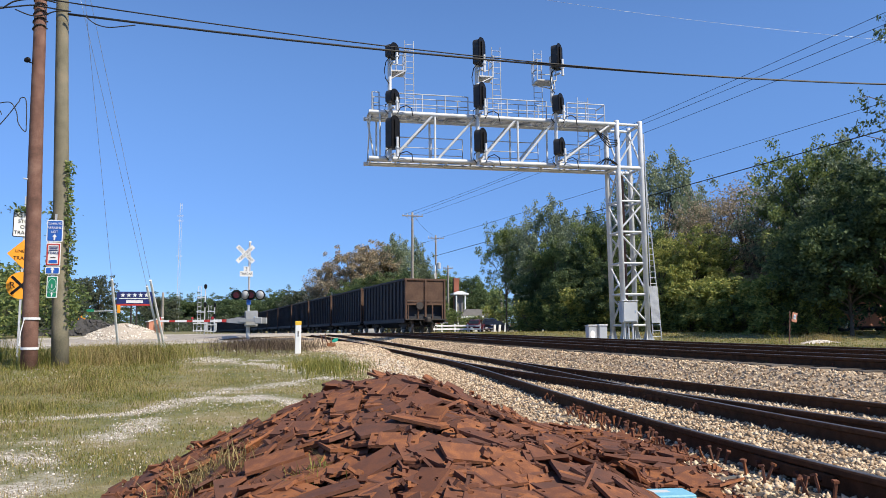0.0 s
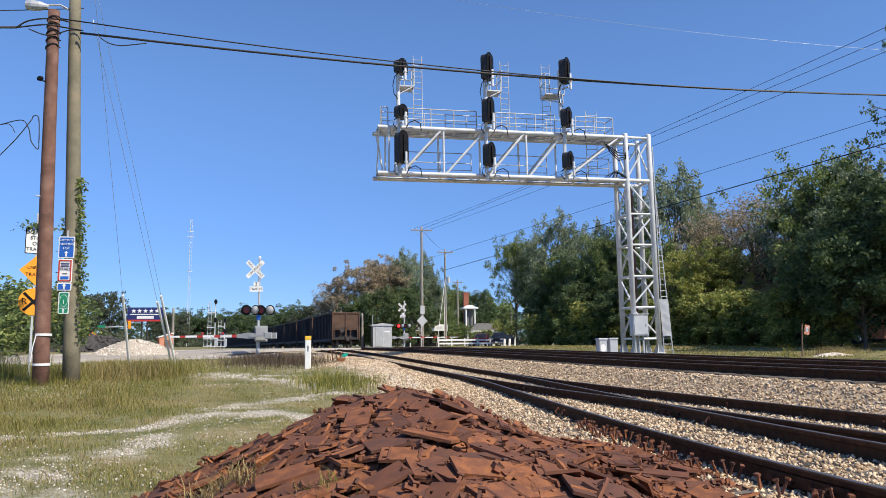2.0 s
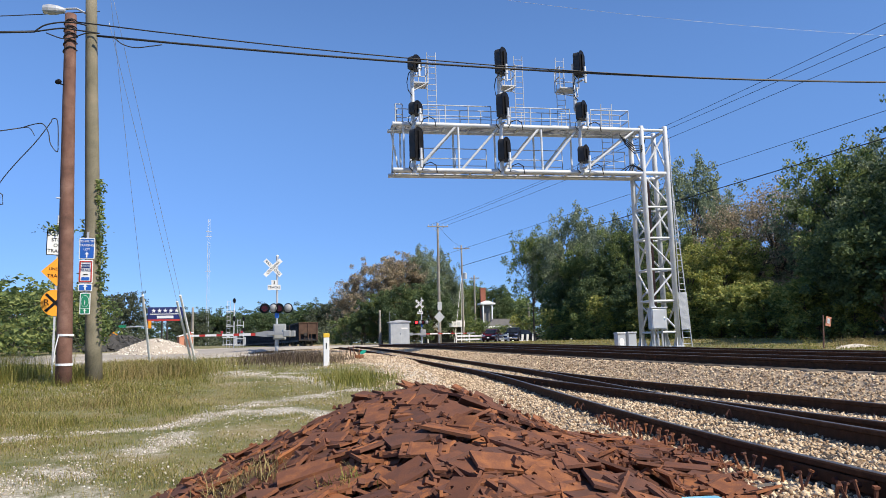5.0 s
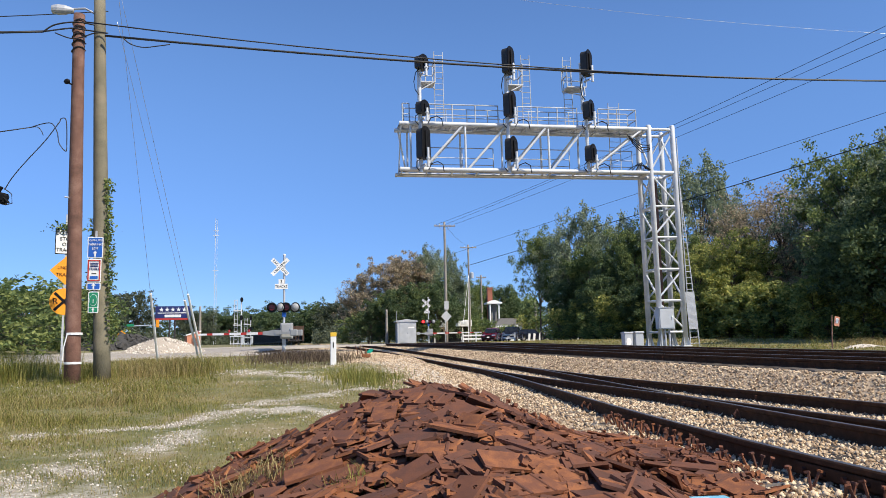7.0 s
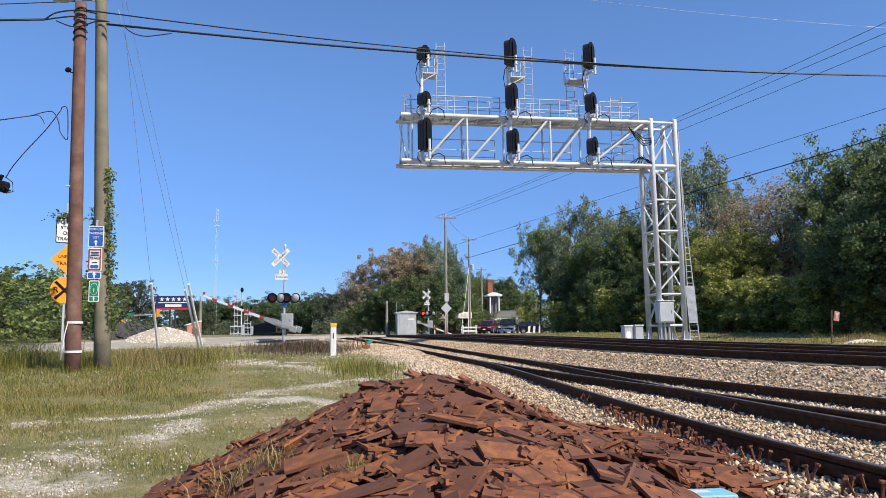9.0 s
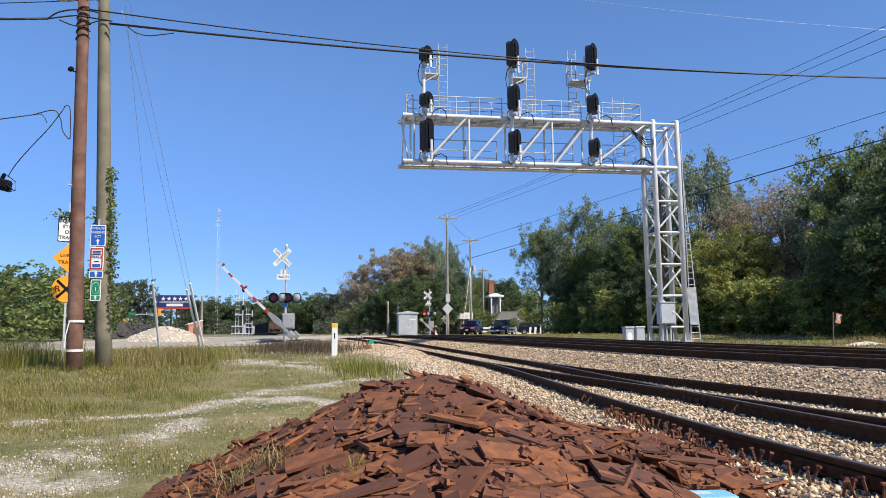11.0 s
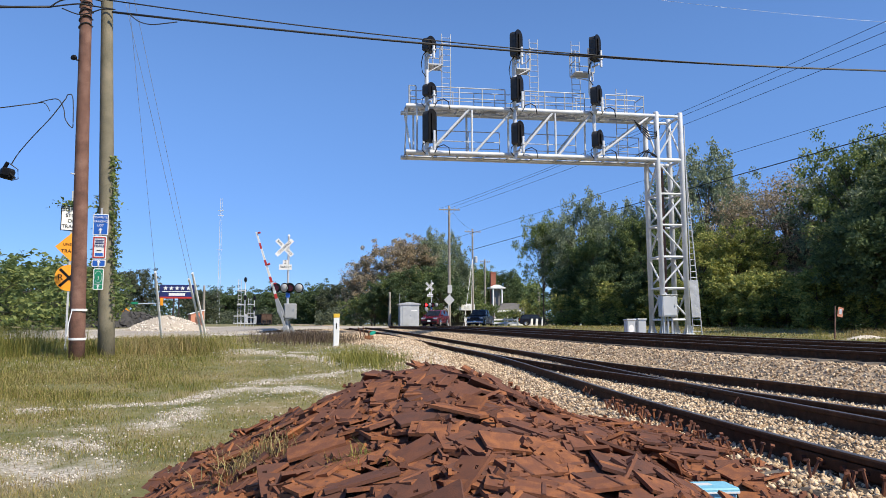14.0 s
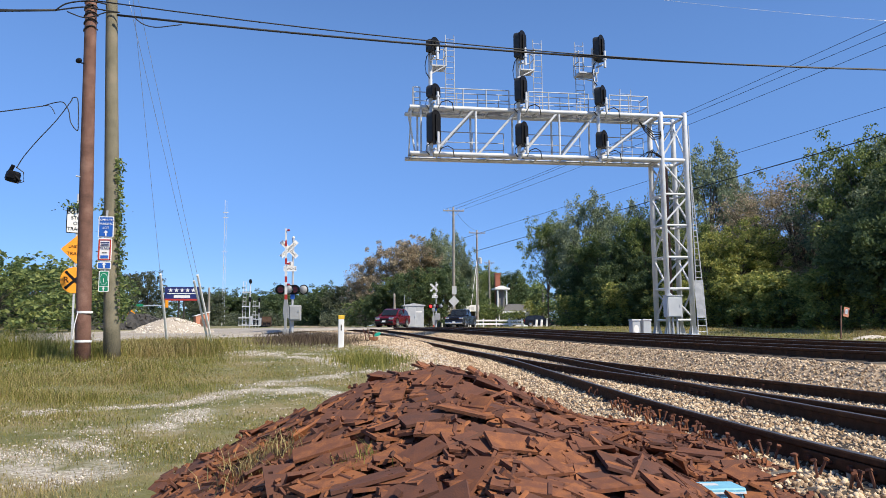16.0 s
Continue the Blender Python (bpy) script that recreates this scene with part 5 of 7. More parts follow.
def build_wires():
    wire("power_cable", (-6.15, 21.5, 10.0), (32.5, 24.2, 11.2), 0.62, 0.034, M["cable"], "thick black overhead cable beside the brown pole")
    wire("power_cable", (-6.82, 21.4, 10.35), (32.5, 24.2, 11.3), 0.86, 0.02, M["cable"], "black overhead cable from the brown pole")
    wire("power_cable", (-7.7, 21.3, 9.96), (-22, 19.5, 8.6), 0.12, 0.034, M["cable"], "thick black overhead cable leading to the brown pole")
    wire("power_cable", (-8.1, 21.3, 9.92), (-22, 19.5, 10.0), 0.3, 0.018, M["cable"], "black overhead cable joining the thicker one")
    wire("power_cable", (-6.2, 21.9, 10.9), (-22, 20.5, 9.4), 0.25, 0.014, M["cable"], "thin black wire high on the grey-green pole")

    def loose(pts, r, label, name="loose_cable"):
        """A cable that hangs in curves through the points."""
        pts = [Vector(p) for p in pts]
        out = []
        for i in range(len(pts) - 1):
            p0, p1, p2, p3 = pts[max(i - 1, 0)], pts[i], pts[i + 1], pts[min(i + 2, len(pts) - 1)]
            for k in range(5):
                q = k / 5
                out.append(0.5 * (2 * p1 + (p2 - p0) * q + (2 * p0 - 5 * p1 + 4 * p2 - p3) * q ** 2 + (3 * p1 - p0 - 3 * p2 + p3) * q ** 3))
        return tagged(new(name, Mesh().pipe(out + [pts[-1]], r, 5).data(name, M["cable"], True)), label, "cable", "overhead lines")
    over = "black cable looping round the head of the brown pole"
    loose([(-7.67, 21.20, 9.92), (-7.43, 21.20, 10.11), (-7.07, 21.20, 10.21), (-6.70, 21.20, 10.23), (-6.34, 21.20, 10.17)], 0.022, over)
    loose([(-7.67, 21.20, 9.92), (-6.99, 21.20, 10.05), (-6.69, 21.20, 10.03), (-6.34, 21.20, 9.99), (-5.99, 21.20, 9.95)], 0.022, over)
    loose([(-7.37, 21.20, 9.90), (-6.97, 21.20, 9.76), (-6.68, 21.20, 9.80), (-6.33, 21.20, 9.94), (-5.99, 21.20, 9.95)], 0.018, over)
    loose([(-5.7, 21.5, 9.98), (-5.45, 21.5, 9.78), (-5.1, 21.5, 9.7), (-4.7, 21.5, 9.76), (-4.4, 21.55, 9.84)], 0.016, "slack black cable under the thick one")
    loose([(-7.92, 21.30, 7.23), (-7.58, 21.30, 7.35), (-7.37, 21.30, 7.35), (-7.23, 21.30, 7.11), (-7.17, 21.30, 6.81), (-7.00, 21.30, 6.59), (-6.97, 21.30, 6.76), (-7.01, 21.30, 7.44), (-7.14, 21.30, 7.50), (-7.17, 21.30, 7.41)], 0.014, "slack service wire curling down beside the brown pole")
    loose([(-7.92, 21.30, 7.23), (-7.75, 21.30, 7.25), (-7.65, 21.30, 7.16), (-7.58, 21.30, 7.02)], 0.011, "loose end of a thin service wire")
    wire("service_drop", (-7.92, 21.30, 7.23), (-20, 20.4, 5.4), 0.2, 0.016, M["cable"], "thin black service wire from the brown pole")
    w = loose([(-7.17, 21.30, 7.42), (-7.53, 21.30, 6.86), (-7.98, 21.30, 6.29), (-8.31, 21.30, 5.83), (-8.48, 21.30, 5.50)], 0.014, "thin black wire with a splice box at its end", "service_drop")
    x, z = (-8.56, 5.27)
    part("splice_box", Mesh().box(0, 0, 0, 0.34, 0.24, 0.3, pose(x, 21.3, z, 0, 14), 0.06).tube((x - 0.1, 21.3, z + 0.1), (x + 0.02, 21.25, z + 0.3), 0.05).tube((x + 0.1, 21.2, z), (x + 0.24, 21.2, z - 0.14), 0.03)
         .box(0, -0.13, 0.03, 0.2, 0.05, 0.2, pose(x, 21.3, z, 0, 14), 0.02), M["black"], w, "black splice box")
    part("loop", Mesh().pipe([(x + 0.1, 21.2, z + 0.25), (x + 0.3, 21.2, z + 0.1), (x + 0.32, 21.2, z - 0.15), (x + 0.15, 21.2, z - 0.2)], 0.014), M["cable"], w)
    # guy wires of the grey-green pole, with white guards at the ground
    for (gx, gy), (px, tz) in (((-6.31, 30.3), (-5.95, 11.5)), ((-4.6, 30.1), (-5.9, 11.5)), ((-4.75, 30.2), (-5.95, 10.6))):
        a, b = Vector((gx, gy, gz(gx, gy) - 0.1)), Vector((px, 21.9, tz))
        g = wire("guy_wire", a, b, 0, 0.006, M["wire_light"], "thin steel guy wire with a white plastic guard")
        part("guard", Mesh().tube(a, a.lerp(b, 0.235), 0.045), M["white"], g, "white plastic guard")
    wire("bare_wire", (2.0, 24.5, 13.6), (22, 21.5, 11.2), 0.3, 0.004, M["wire_light"], "thin bright wire against the sky")
    # pole line beyond the tracks
    for a, b, s, r in (((12.4, 83.6, 14.6), (27.5, 27, 16.1), 0.5, 0.014), ((13.4, 83.6, 14.6), (27.5, 27, 15.5), 0.2, 0.014), ((14.4, 83.6, 14.6), (27.5, 27, 14.9), 0.3, 0.014), ((13.4, 83.8, 11.0), (27.5, 27, 11.8), 0.0, 0.014), ((20.6, 107.5, 12.4), (31.3, 30, 11.8), 0.0, 0.035), ((13.4, 83.6, 14.6), (20.6, 107.5, 15.3), 0.4, 0.014)):
        wire("line_wire", a, b, s, r, M["cable"], "dark overhead wire of the pole line")


build_wires()


# ---- far utility poles ----
def line_pole(x, y, h, arm=2.4, label="grey wooden pole with a crossarm and insulators"):
    t = thing("line_pole", pose(x, y, gz(x, y)), label, "utility pole", "pole line")
    p = round_pole(t, 0, 0, -0.2, h, 0.19, 0.12, M["pole_grey"])
    if arm:
        c = part("crossarm", Mesh().box(0, -0.15, h - 0.45, arm, 0.1, 0.12, bevel=0.01), M["pole_grey"], p)
        for k in (-0.46, -0.25, 0.25, 0.46):
            part("insulator", Mesh().lathe([(0.02, 0), (0.05, 0.06), (0.05, 0.13), (0.02, 0.2)], 8, pose(k * arm, -0.15, h - 0.4)), M["hut"], c)
        for s in (-1, 1):
            part("arm_brace", Mesh().tube((s * arm * 0.3, -0.15, h - 0.5), (0, -0.1, h - 1.1), 0.02, n=5), M["galv"], c)
    return t


def build_line_poles():
    line_pole(13.4, 84, 13.7)
    t = line_pole(20.7, 108, 14.2)
    part("transformer", Mesh().lathe([(0.05, 0), (0.27, 0.03), (0.27, 0.85), (0.1, 0.95)], 14, pose(0.42, -0.2, 9.2)), M["hut"], t, "grey pole transformer")
    line_pole(24.6, 118, 10.6, 1.6)
    line_pole(30.6, 108, 5.6, 0, "short grey wooden pole with no arm")
    line_pole(7.4, 93, 4.2, 0, "short grey wooden pole beside the equipment hut")
    line_pole(-37, 96.5, 5.6, 1.4)
    line_pole(-14.6, 92, 4.8, 0, "short pale pole beside the road")
    for dx in (0.45, 0.7):
        wire("guy_wire", (20.7 - 4 * dx, 100, gz(17, 100)), (20.7, 108, 11.2), 0, 0.03, M["white"], "guy wire of the far pole")


build_line_poles()


# ---- crossing furniture ----
def build_crossing_things():
    x, y = 0.26, 26.4
    t = thing("marker_post", pose(x, y, gz(x, y)), "white square marker post with a yellow top", "post")
    part("post", Mesh().box(0, 0, 0.4, 0.2, 0.14, 1.15, bevel=0.015), M["white"], t)
    part("cap", Mesh().box(0, 0, 1.04, 0.215, 0.155, 0.14, bevel=0.015), M["yellow"], t, "yellow cap")
    part("number_bar", Mesh().box(0, -0.076, 0.68, 0.035, 0.008, 0.2), M["black"], t)
    x, y = 1.6, 30.6
    t = thing("switch_stand", pose(x, y, gz(x, y)), "rusty low switch stand with a green target", "switch stand")
    t.scale = (0.7, 0.7, 0.7)
    part("stand", Mesh().box(0, 0, 0.12, 0.5, 0.4, 0.22, bevel=0.05).tube((0, 0, 0.2), (0, 0, 0.5), 0.05), M["rust"], t)
    part("lever", Mesh().pipe([(-0.2, 0, 0.2), (-0.35, -0.1, 0.55), (-0.33, -0.1, 0.75)], 0.03), M["rust"], t)
    part("lever", Mesh().pipe([(-0.45, 0, 0.0), (-0.5, -0.05, 0.45), (-0.62, -0.05, 0.7)], 0.03), M["rust"], t)
    part("target", Mesh().prism([(0.2 * math.cos(a), 0.1 * math.sin(a)) for a in np.linspace(0, 6.28, 20)[:-1]], 0.02, pose(0.22, -0.05, 0.38, 0, -25)), M["teal"], t, "green oval target")
    part("throw_rod", Mesh().box(0.9, 0, 0.0, 2.6, 0.12, 0.06), M["iron"], t)
    part("head_block", Mesh().box(-0.6, 0.0, -0.04, 1.9, 0.24, 0.16, bevel=0.02), M["tie"], t)
    # equipment hut
    x, y = 9.64, 92
    t = thing("equipment_hut", pose(x, y, gz(x, y)), "grey sheet-metal signal equipment hut with a low roof", "hut")
    h = 2.6
    part("wall", Mesh().box(0, 0, h / 2, 2.3, 2.4, h, bevel=0.03), M["hut"], t)
    part("roof", Mesh().prism([(-1.35, h), (-1.35, h + 0.12), (0, h + 0.34), (1.35, h + 0.12), (1.35, h)], 2.6, pose(0, -1.3, 0)), M["galv"], t)
    d = part("door", Mesh().box(-0.35, -1.215, 1.3, 1.0, 0.05, 2.3, bevel=0.015), M["hut"], t)
    part("handle", Mesh().box(0.05, -1.26, 1.25, 0.05, 0.05, 0.2), M["chrome"], d)
    part("notice", Mesh().box(0.55, -1.208, 1.9, 0.75, 0.01, 0.16), M["white"], t)
    for z in (0.5, 1.2, 1.9, 2.4):
        part("seam", Mesh().box(0, -1.204, z, 2.28, 0.012, 0.02), M["galv"], t)
    part("antenna", Mesh().tube((-1.1, 0, h), (-1.1, 0, h + 1.4), 0.025), M["galv"], t)
    # low pedestals by the signal tower
    for x in (14.3, 14.85):
        t = thing("signal_pedestal", pose(x, 34.6, gz(x, 34.6)), "small grey metal pedestal beside the signal tower", "cabinet", "pedestals")
        part("body", Mesh().box(0, 0, 0.4, 0.42, 0.42, 0.9, bevel=0.03), M["hut"], t)
        part("lid", Mesh().box(0, 0, 0.88, 0.48, 0.48, 0.08, bevel=0.02), M["galv"], t)
        if x < 14.5:
            part("notice", Mesh().prism([(0.13 * math.cos(a), 0.2 * math.sin(a)) for a in np.linspace(0, 6.28, 16)[:-1]], 0.008, pose(0, -0.22, 0.45)), M["white"], t)
    # small leaning sign beyond the tracks
    x, y = 21.9, 30.2
    t = thing("small_sign", pose(x, y, gz(x, y), 0, 4), "small faded red sign on a leaning thin post", "sign")
    part("sign_post", Mesh().tube((0, 0, -0.1), (0, 0, 1.45), 0.03), M["pole_brown"], t)
    part("sign_panel", Mesh().box(0.05, -0.04, 1.2, 0.26, 0.02, 0.42, pose(0, 0, 0, 0, 8), 0.005), M["salmon"], t)
    part("emblem", Mesh().box(0.05, -0.052, 1.22, 0.12, 0.006, 0.22, pose(0, 0, 0, 0, 8)), M["white"], t)
    # far signal mast
    for x, y, h in ((-7.1, 64, 3.95), (-7.3, 74, 2.8)):
        t = thing("signal_mast", pose(x, y, gz(x, y) + 0.0), "far silver signal mast with two black heads and a ladder", "railway signal", "far signals")
        t.scale = (0.62, 1, 1)
        part("mast", Mesh().tube((0.35, 0, 0), (0.35, 0, h), 0.07), M["silver"], t)
        lad = part("ladder", Mesh().tube((-0.55, 0, 0), (-0.55, 0, h - 0.1), 0.03).tube((-0.15, 0, 0.0), (-0.15, 0, h - 0.1), 0.03), M["silver"], t)
        for k in range(int(h / 0.32)):
            part("rung", Mesh().tube((-0.55, 0, 0.3 + 0.32 * k), (-0.15, 0, 0.3 + 0.32 * k), 0.018, n=5), M["silver"], lad)
        for z in (h - 0.1, h * 0.6):
            part("signal_head", Mesh().tube((0.4, -0.25, z), (0.4, -0.05, z), 0.2, n=18), M["black"], t)
        for z in (0.25, 0.85, h * 0.45, h * 0.75):
            part("platform", Mesh().box(-0.2, 0, z, 1.7 if z < 1 else 0.9, 0.5, 0.07), M["silver"], t)
        for xx in (-1.0, -0.6, 0.0, 0.6):
            part("upright", Mesh().tube((xx, 0, 0.2), (xx, 0, 0.9), 0.03), M["silver"], t)
        part("case", Mesh().box(0.55, 0.0, 0.65, 0.35, 0.35, 0.7, bevel=0.02), M["hut"], t)


build_crossing_things()


# ---- far left: billboard, gravel heap, shed, mast ----
def star(r):
    return [((r if k % 2 == 0 else r * 0.42) * math.sin(math.pi * k / 5), (r if k % 2 == 0 else r * 0.42) * math.cos(math.pi * k / 5)) for k in range(10)]


def heap(name, x, y, rx, ry, h, mat, label, seed, lumps=500, size=0.16):
    """A heap of loose stones: a rough mound with stones lying on it."""
    rng = np.random.RandomState(seed)
    t = thing(name, pose(x, y, gz(x, y)), label, "heap")
    n = 40
    rows = []
    for j in range(9):
        k = j / 8
        rows.append([(rx * (1 - k) * math.cos(a) * (1 + 0.08 * math.sin(3 * a + seed)), ry * (1 - k) * math.sin(a), -0.1 + (h + 0.1) * (1 - (1 - k) ** 1.6) * (1 + 0.1 * math.sin(2 * a + 4 * k + seed))) for a in np.linspace(0, 2 * math.pi, n, endpoint=False)])
    part("mound", Mesh().loft(rows), mat, t)
    st = Mesh()
    for _ in range(lumps):
        a, k = rng.uniform(0, 6.28), rng.rand() ** 0.5
        zz = (h + 0.1) * (1 - k ** 1.6) - 0.1
        s = size * rng.uniform(0.4, 1.2)
        st.add([(sx * s * rng.uniform(0.6, 1), sy * s * rng.uniform(0.6, 1), sz * s * rng.uniform(0.5, 0.9)) for sx, sy, sz in ((1, 0, 0), (-1, 0, 0), (0, 1, 0), (0, -1, 0), (0, 0, 1), (0, 0, -1))],
               [(0, 2, 4), (2, 1, 4), (1, 3, 4), (3, 0, 4), (2, 0, 5), (1, 2, 5), (3, 1, 5), (0, 3, 5)], pose(rx * k * math.cos(a), ry * k * math.sin(a), zz, rng.uniform(0, 90), rng.uniform(0, 90), 0))
    tagged(part("stone", st, mat, t), kind="stuff")
    return t


def build_far_left():
    x, y = -24, 125
    t = thing("billboard", pose(x, y, gz(x, y)), "dark blue roadside billboard with five stars and a red strip", "billboard")
    zc = 6.75 - gz(x, y)
    b = part("panel", Mesh().box(0, 0, zc, 5.3, 0.25, 2.2), M["navy"], t)
    for k in range(5):
        part("star", Mesh().prism(star(0.38), 0.04, pose(-1.75 + 0.87 * k, -0.17, zc + 0.55)), M["white"], b)
    part("text_bar", Mesh().box(0, -0.14, zc + 0.02, 4.6, 0.03, 0.13), M["white"], b)
    part("brand_shape", Mesh().box(0, -0.14, zc - 0.45, 2.5, 0.03, 0.42), M["white"], b)
    part("red_strip", Mesh().box(0, -0.145, zc - 0.95, 5.28, 0.03, 0.28), M["red_paint"], b)
    for dx in (-0.5, 0.3):
        part("leg", Mesh().tube((dx, 0.1, 0), (dx, 0.1, zc - 1.0), 0.14), M["iron"], t)
    heap("gravel_heap", -9.4, 46.5, 2.6, 2.2, 0.85, M["gravel_pale"], "heap of pale crushed gravel beside the road", 3, 1200, 0.1)
    heap("rubble_heap", -14.2, 57, 3.2, 2.5, 0.95, M["mound"], "dark heap of rubble and old ties", 9, 160, 0.4)
    heap("gravel_patch", 23.2, 29.8, 1.3, 0.5, 0.12, M["gravel_pale"], "low patch of pale gravel beyond the tracks", 5, 220, 0.06)
    x, y = -10.3, 62
    t = thing("small_shed", pose(x, y, gz(x, y), 0, 0, 20), "small salmon-painted lean-to shed", "shed")
    part("wall", Mesh().prism([(-0.5, 0), (0.5, 0), (0.5, 1.25), (-0.5, 0.95)], 1.0), M["salmon"], t)
    part("roof", Mesh().prism([(-0.58, 0.94), (0.58, 1.27), (0.58, 1.33), (-0.58, 1.0)], 1.15, pose(0, -0.07, 0)), M["white"], t)
    part("door", Mesh().box(0.1, -0.01, 0.4, 0.5, 0.03, 0.75), M["pole_brown"], t)
    # far lattice radio mast
    x, y = -43.7, 310
    t = thing("radio_mast", pose(x, y, gz(x, y)), "thin pale lattice radio mast far beyond the trees", "mast")
    for k in range(3):
        a = k * 2.094
        part("leg", Mesh().tube((0.6 * math.cos(a), 0.6 * math.sin(a), 0), (0.5 * math.cos(a), 0.5 * math.sin(a), 51), 0.05, n=5), M["silver"], t)
    lat = Mesh()
    for k in range(34):
        z = 1.5 * k
        a, b = (k % 3) * 2.094, ((k + 1) % 3) * 2.094
        lat.tube((0.55 * math.cos(a), 0.55 * math.sin(a), z), (0.55 * math.cos(b), 0.55 * math.sin(b), z + 1.5), 0.03, n=4)
    part("lattice", lat, M["silver"], t)
    for z in (30, 44, 46):
        part("antenna", Mesh().box(0, 0, z, 2.2, 0.2, 0.25), M["silver"], t)
    # traffic signal on its mast arm
    x, y = -31, 116
    t = thing("traffic_signal", pose(x, y, gz(x, y)), "far traffic signal on a long horizontal arm", "traffic light")
    part("mast", Mesh().tube((0, 0, 0), (0, 0, 4.3), 0.1), M["galv"], t)
    part("arm", Mesh().tube((0, 0, 3.1), (7.2, 0, 3.3), 0.07), M["galv"], t)
    part("street_sign", Mesh().box(2.6, -0.1, 3.3, 1.4, 0.04, 0.35), M["green_sign"], t)
    part("signal_head", Mesh().box(6.6, -0.1, 3.5, 0.4, 0.3, 1.1, bevel=0.04), M["orange_sign"], t)
    part("signal_head", Mesh().box(0.2, -0.1, 3.0, 0.35, 0.3, 0.9, bevel=0.04), M["black"], t)
    x, y = -18.2, 72
    t = thing("road_sign", pose(x, y, gz(x, y)), "orange-yellow diamond road sign on a post", "sign")
    part("sign_post", Mesh().box(0, 0.03, 0.6, 0.06, 0.05, 1.5), M["galv"], t)
    part("sign_panel", Mesh().prism([(0.5, 0), (0, 0.5), (-0.5, 0), (0, -0.5)], 0.02, pose(0, 0, 1.2)), M["orange_sign"], t)


build_far_left()


# ---- beyond the crossing: house, shop, fence ----
def build_far_right():
    x, y = 27.7, 123
    t = thing("house", pose(x, y, gz(x, y)), "white house with a columned tower, grey roof and brick chimney", "house")
    part("wall", Mesh().box(4.0, 2, 1.2, 7.5, 5, 2.6), M["white"], t)
    part("roof", Mesh().prism([(-0.4, 2.4), (8.6, 2.4), (7.4, 3.7), (0.8, 3.7)], 6, pose(0, -1.0, 0)), M["roof"], t)
    part("porch_roof", Mesh().box(1.2, -1.6, 2.3, 4.6, 1.6, 0.3, bevel=0.04), M["white"], t)
    for dx in (-0.9, 1.2, 3.2):
        part("column", Mesh().tube((dx, -2.2, 0), (dx, -2.2, 2.2), 0.12), M["white"], t)
    # solid dark core in place of the open lookout's shaded interior
    tw = part("tower_wall", Mesh().box(0.0, 1.0, 3.1, 1.2, 1.4, 6.2), M["roof"], t)
    for dx in (-0.75, 0.75):
        part("tower_column", Mesh().tube((dx, -0.4, 2.2), (dx, -0.4, 6.1), 0.13), M["white"], tw)
    part("tower_roof", Mesh().box(0, 0.6, 6.25, 2.6, 2.6, 0.3, bevel=0.06).prism([(-1.0, 6.4), (1.0, 6.4), (0.3, 6.75), (-0.3, 6.75)], 2.0, pose(0, -0.4, 0)), M["white"], tw)
    part("chimney", Mesh().box(-0.2, 2.2, 5.4, 0.85, 0.75, 6.9).box(-0.2, 2.2, 8.9, 1.0, 0.9, 0.25), M["brick"], t, "red brick chimney")
    for dx in (3.0, 5.0, 6.8):
        w = part("window", Mesh().box(dx, -0.52, 1.4, 0.9, 0.06, 1.2), M["glass"], t)
        part("frame", Mesh().box(dx, -0.54, 2.05, 1.0, 0.08, 0.08).box(dx, -0.54, 0.78, 1.0, 0.08, 0.08), M["white"], w)
    x, y = 18.4, 111
    t = thing("shop", pose(x, y, gz(x, y)), "low shop with a pale canopy and dark front", "shop")
    part("wall", Mesh().box(0, 2.5, 1.3, 5.4, 4.5, 2.6), M["mound"], t)
    part("canopy", Mesh().box(0, -0.2, 2.75, 5.8, 2.2, 0.95, bevel=0.05), M["white"], t, "pale canopy with faded letters")
    for k in range(4):
        part("letter_bar", Mesh().box(-1.9 + 1.2 * k, -1.32, 2.75, 0.8, 0.03, 0.4), M["tarp"], t)
    for dx in (-2.6, 2.6):
        part("pillar", Mesh().box(dx, -1.0, 1.15, 0.18, 0.18, 2.3), M["white"], t)
    # white rail fence
    for x0, y0, n in ((17.0, 93.5, 4), (31.5, 104, 2)):
        t = thing("rail_fence", pose(x0, y0, gz(x0, y0), 0, 0, 4), "short white-painted wooden rail fence", "fence", "fences")
        for k in range(n + 1):
            part("post", Mesh().box(1.7 * k, 0, 0.5, 0.16, 0.14, 1.2, bevel=0.02), M["white"], t)
        for z in (0.42, 0.85):
            for k in range(n):
                part("slat", Mesh().box(1.7 * k + 0.85, -0.08, z, 1.72, 0.05, 0.2), M["white"], t)
    for x0 in (27.0, 27.7, 28.5):
        t = thing("white_bollard", pose(x0, 99, gz(x0, 99), 0, 6), "short white leaning bollard by the car park", "post", "bollards")
        part("post", Mesh().box(0, 0, 0.45, 0.3, 0.16, 1.1, bevel=0.03), M["white"], t)
    x, y = 13.0, 82
    t = thing("diamond_road_sign", pose(x, y, gz(x, y), 0, 0, 10), "back of a grey diamond road sign on a post", "sign")
    part("sign_post", Mesh().box(0, 0.03, 1.6, 0.06, 0.05, 3.4), M["galv"], t)
    part("sign_panel", Mesh().prism([(0.62, 0), (0, 0.62), (-0.62, 0), (0, -0.62)], 0.02, pose(0.1, 0, 2.9)), M["hut"], t)
    part("upper_panel", Mesh().box(0.15, 0, 4.1, 0.5, 0.02, 0.9), M["hut"], t)


build_far_right()


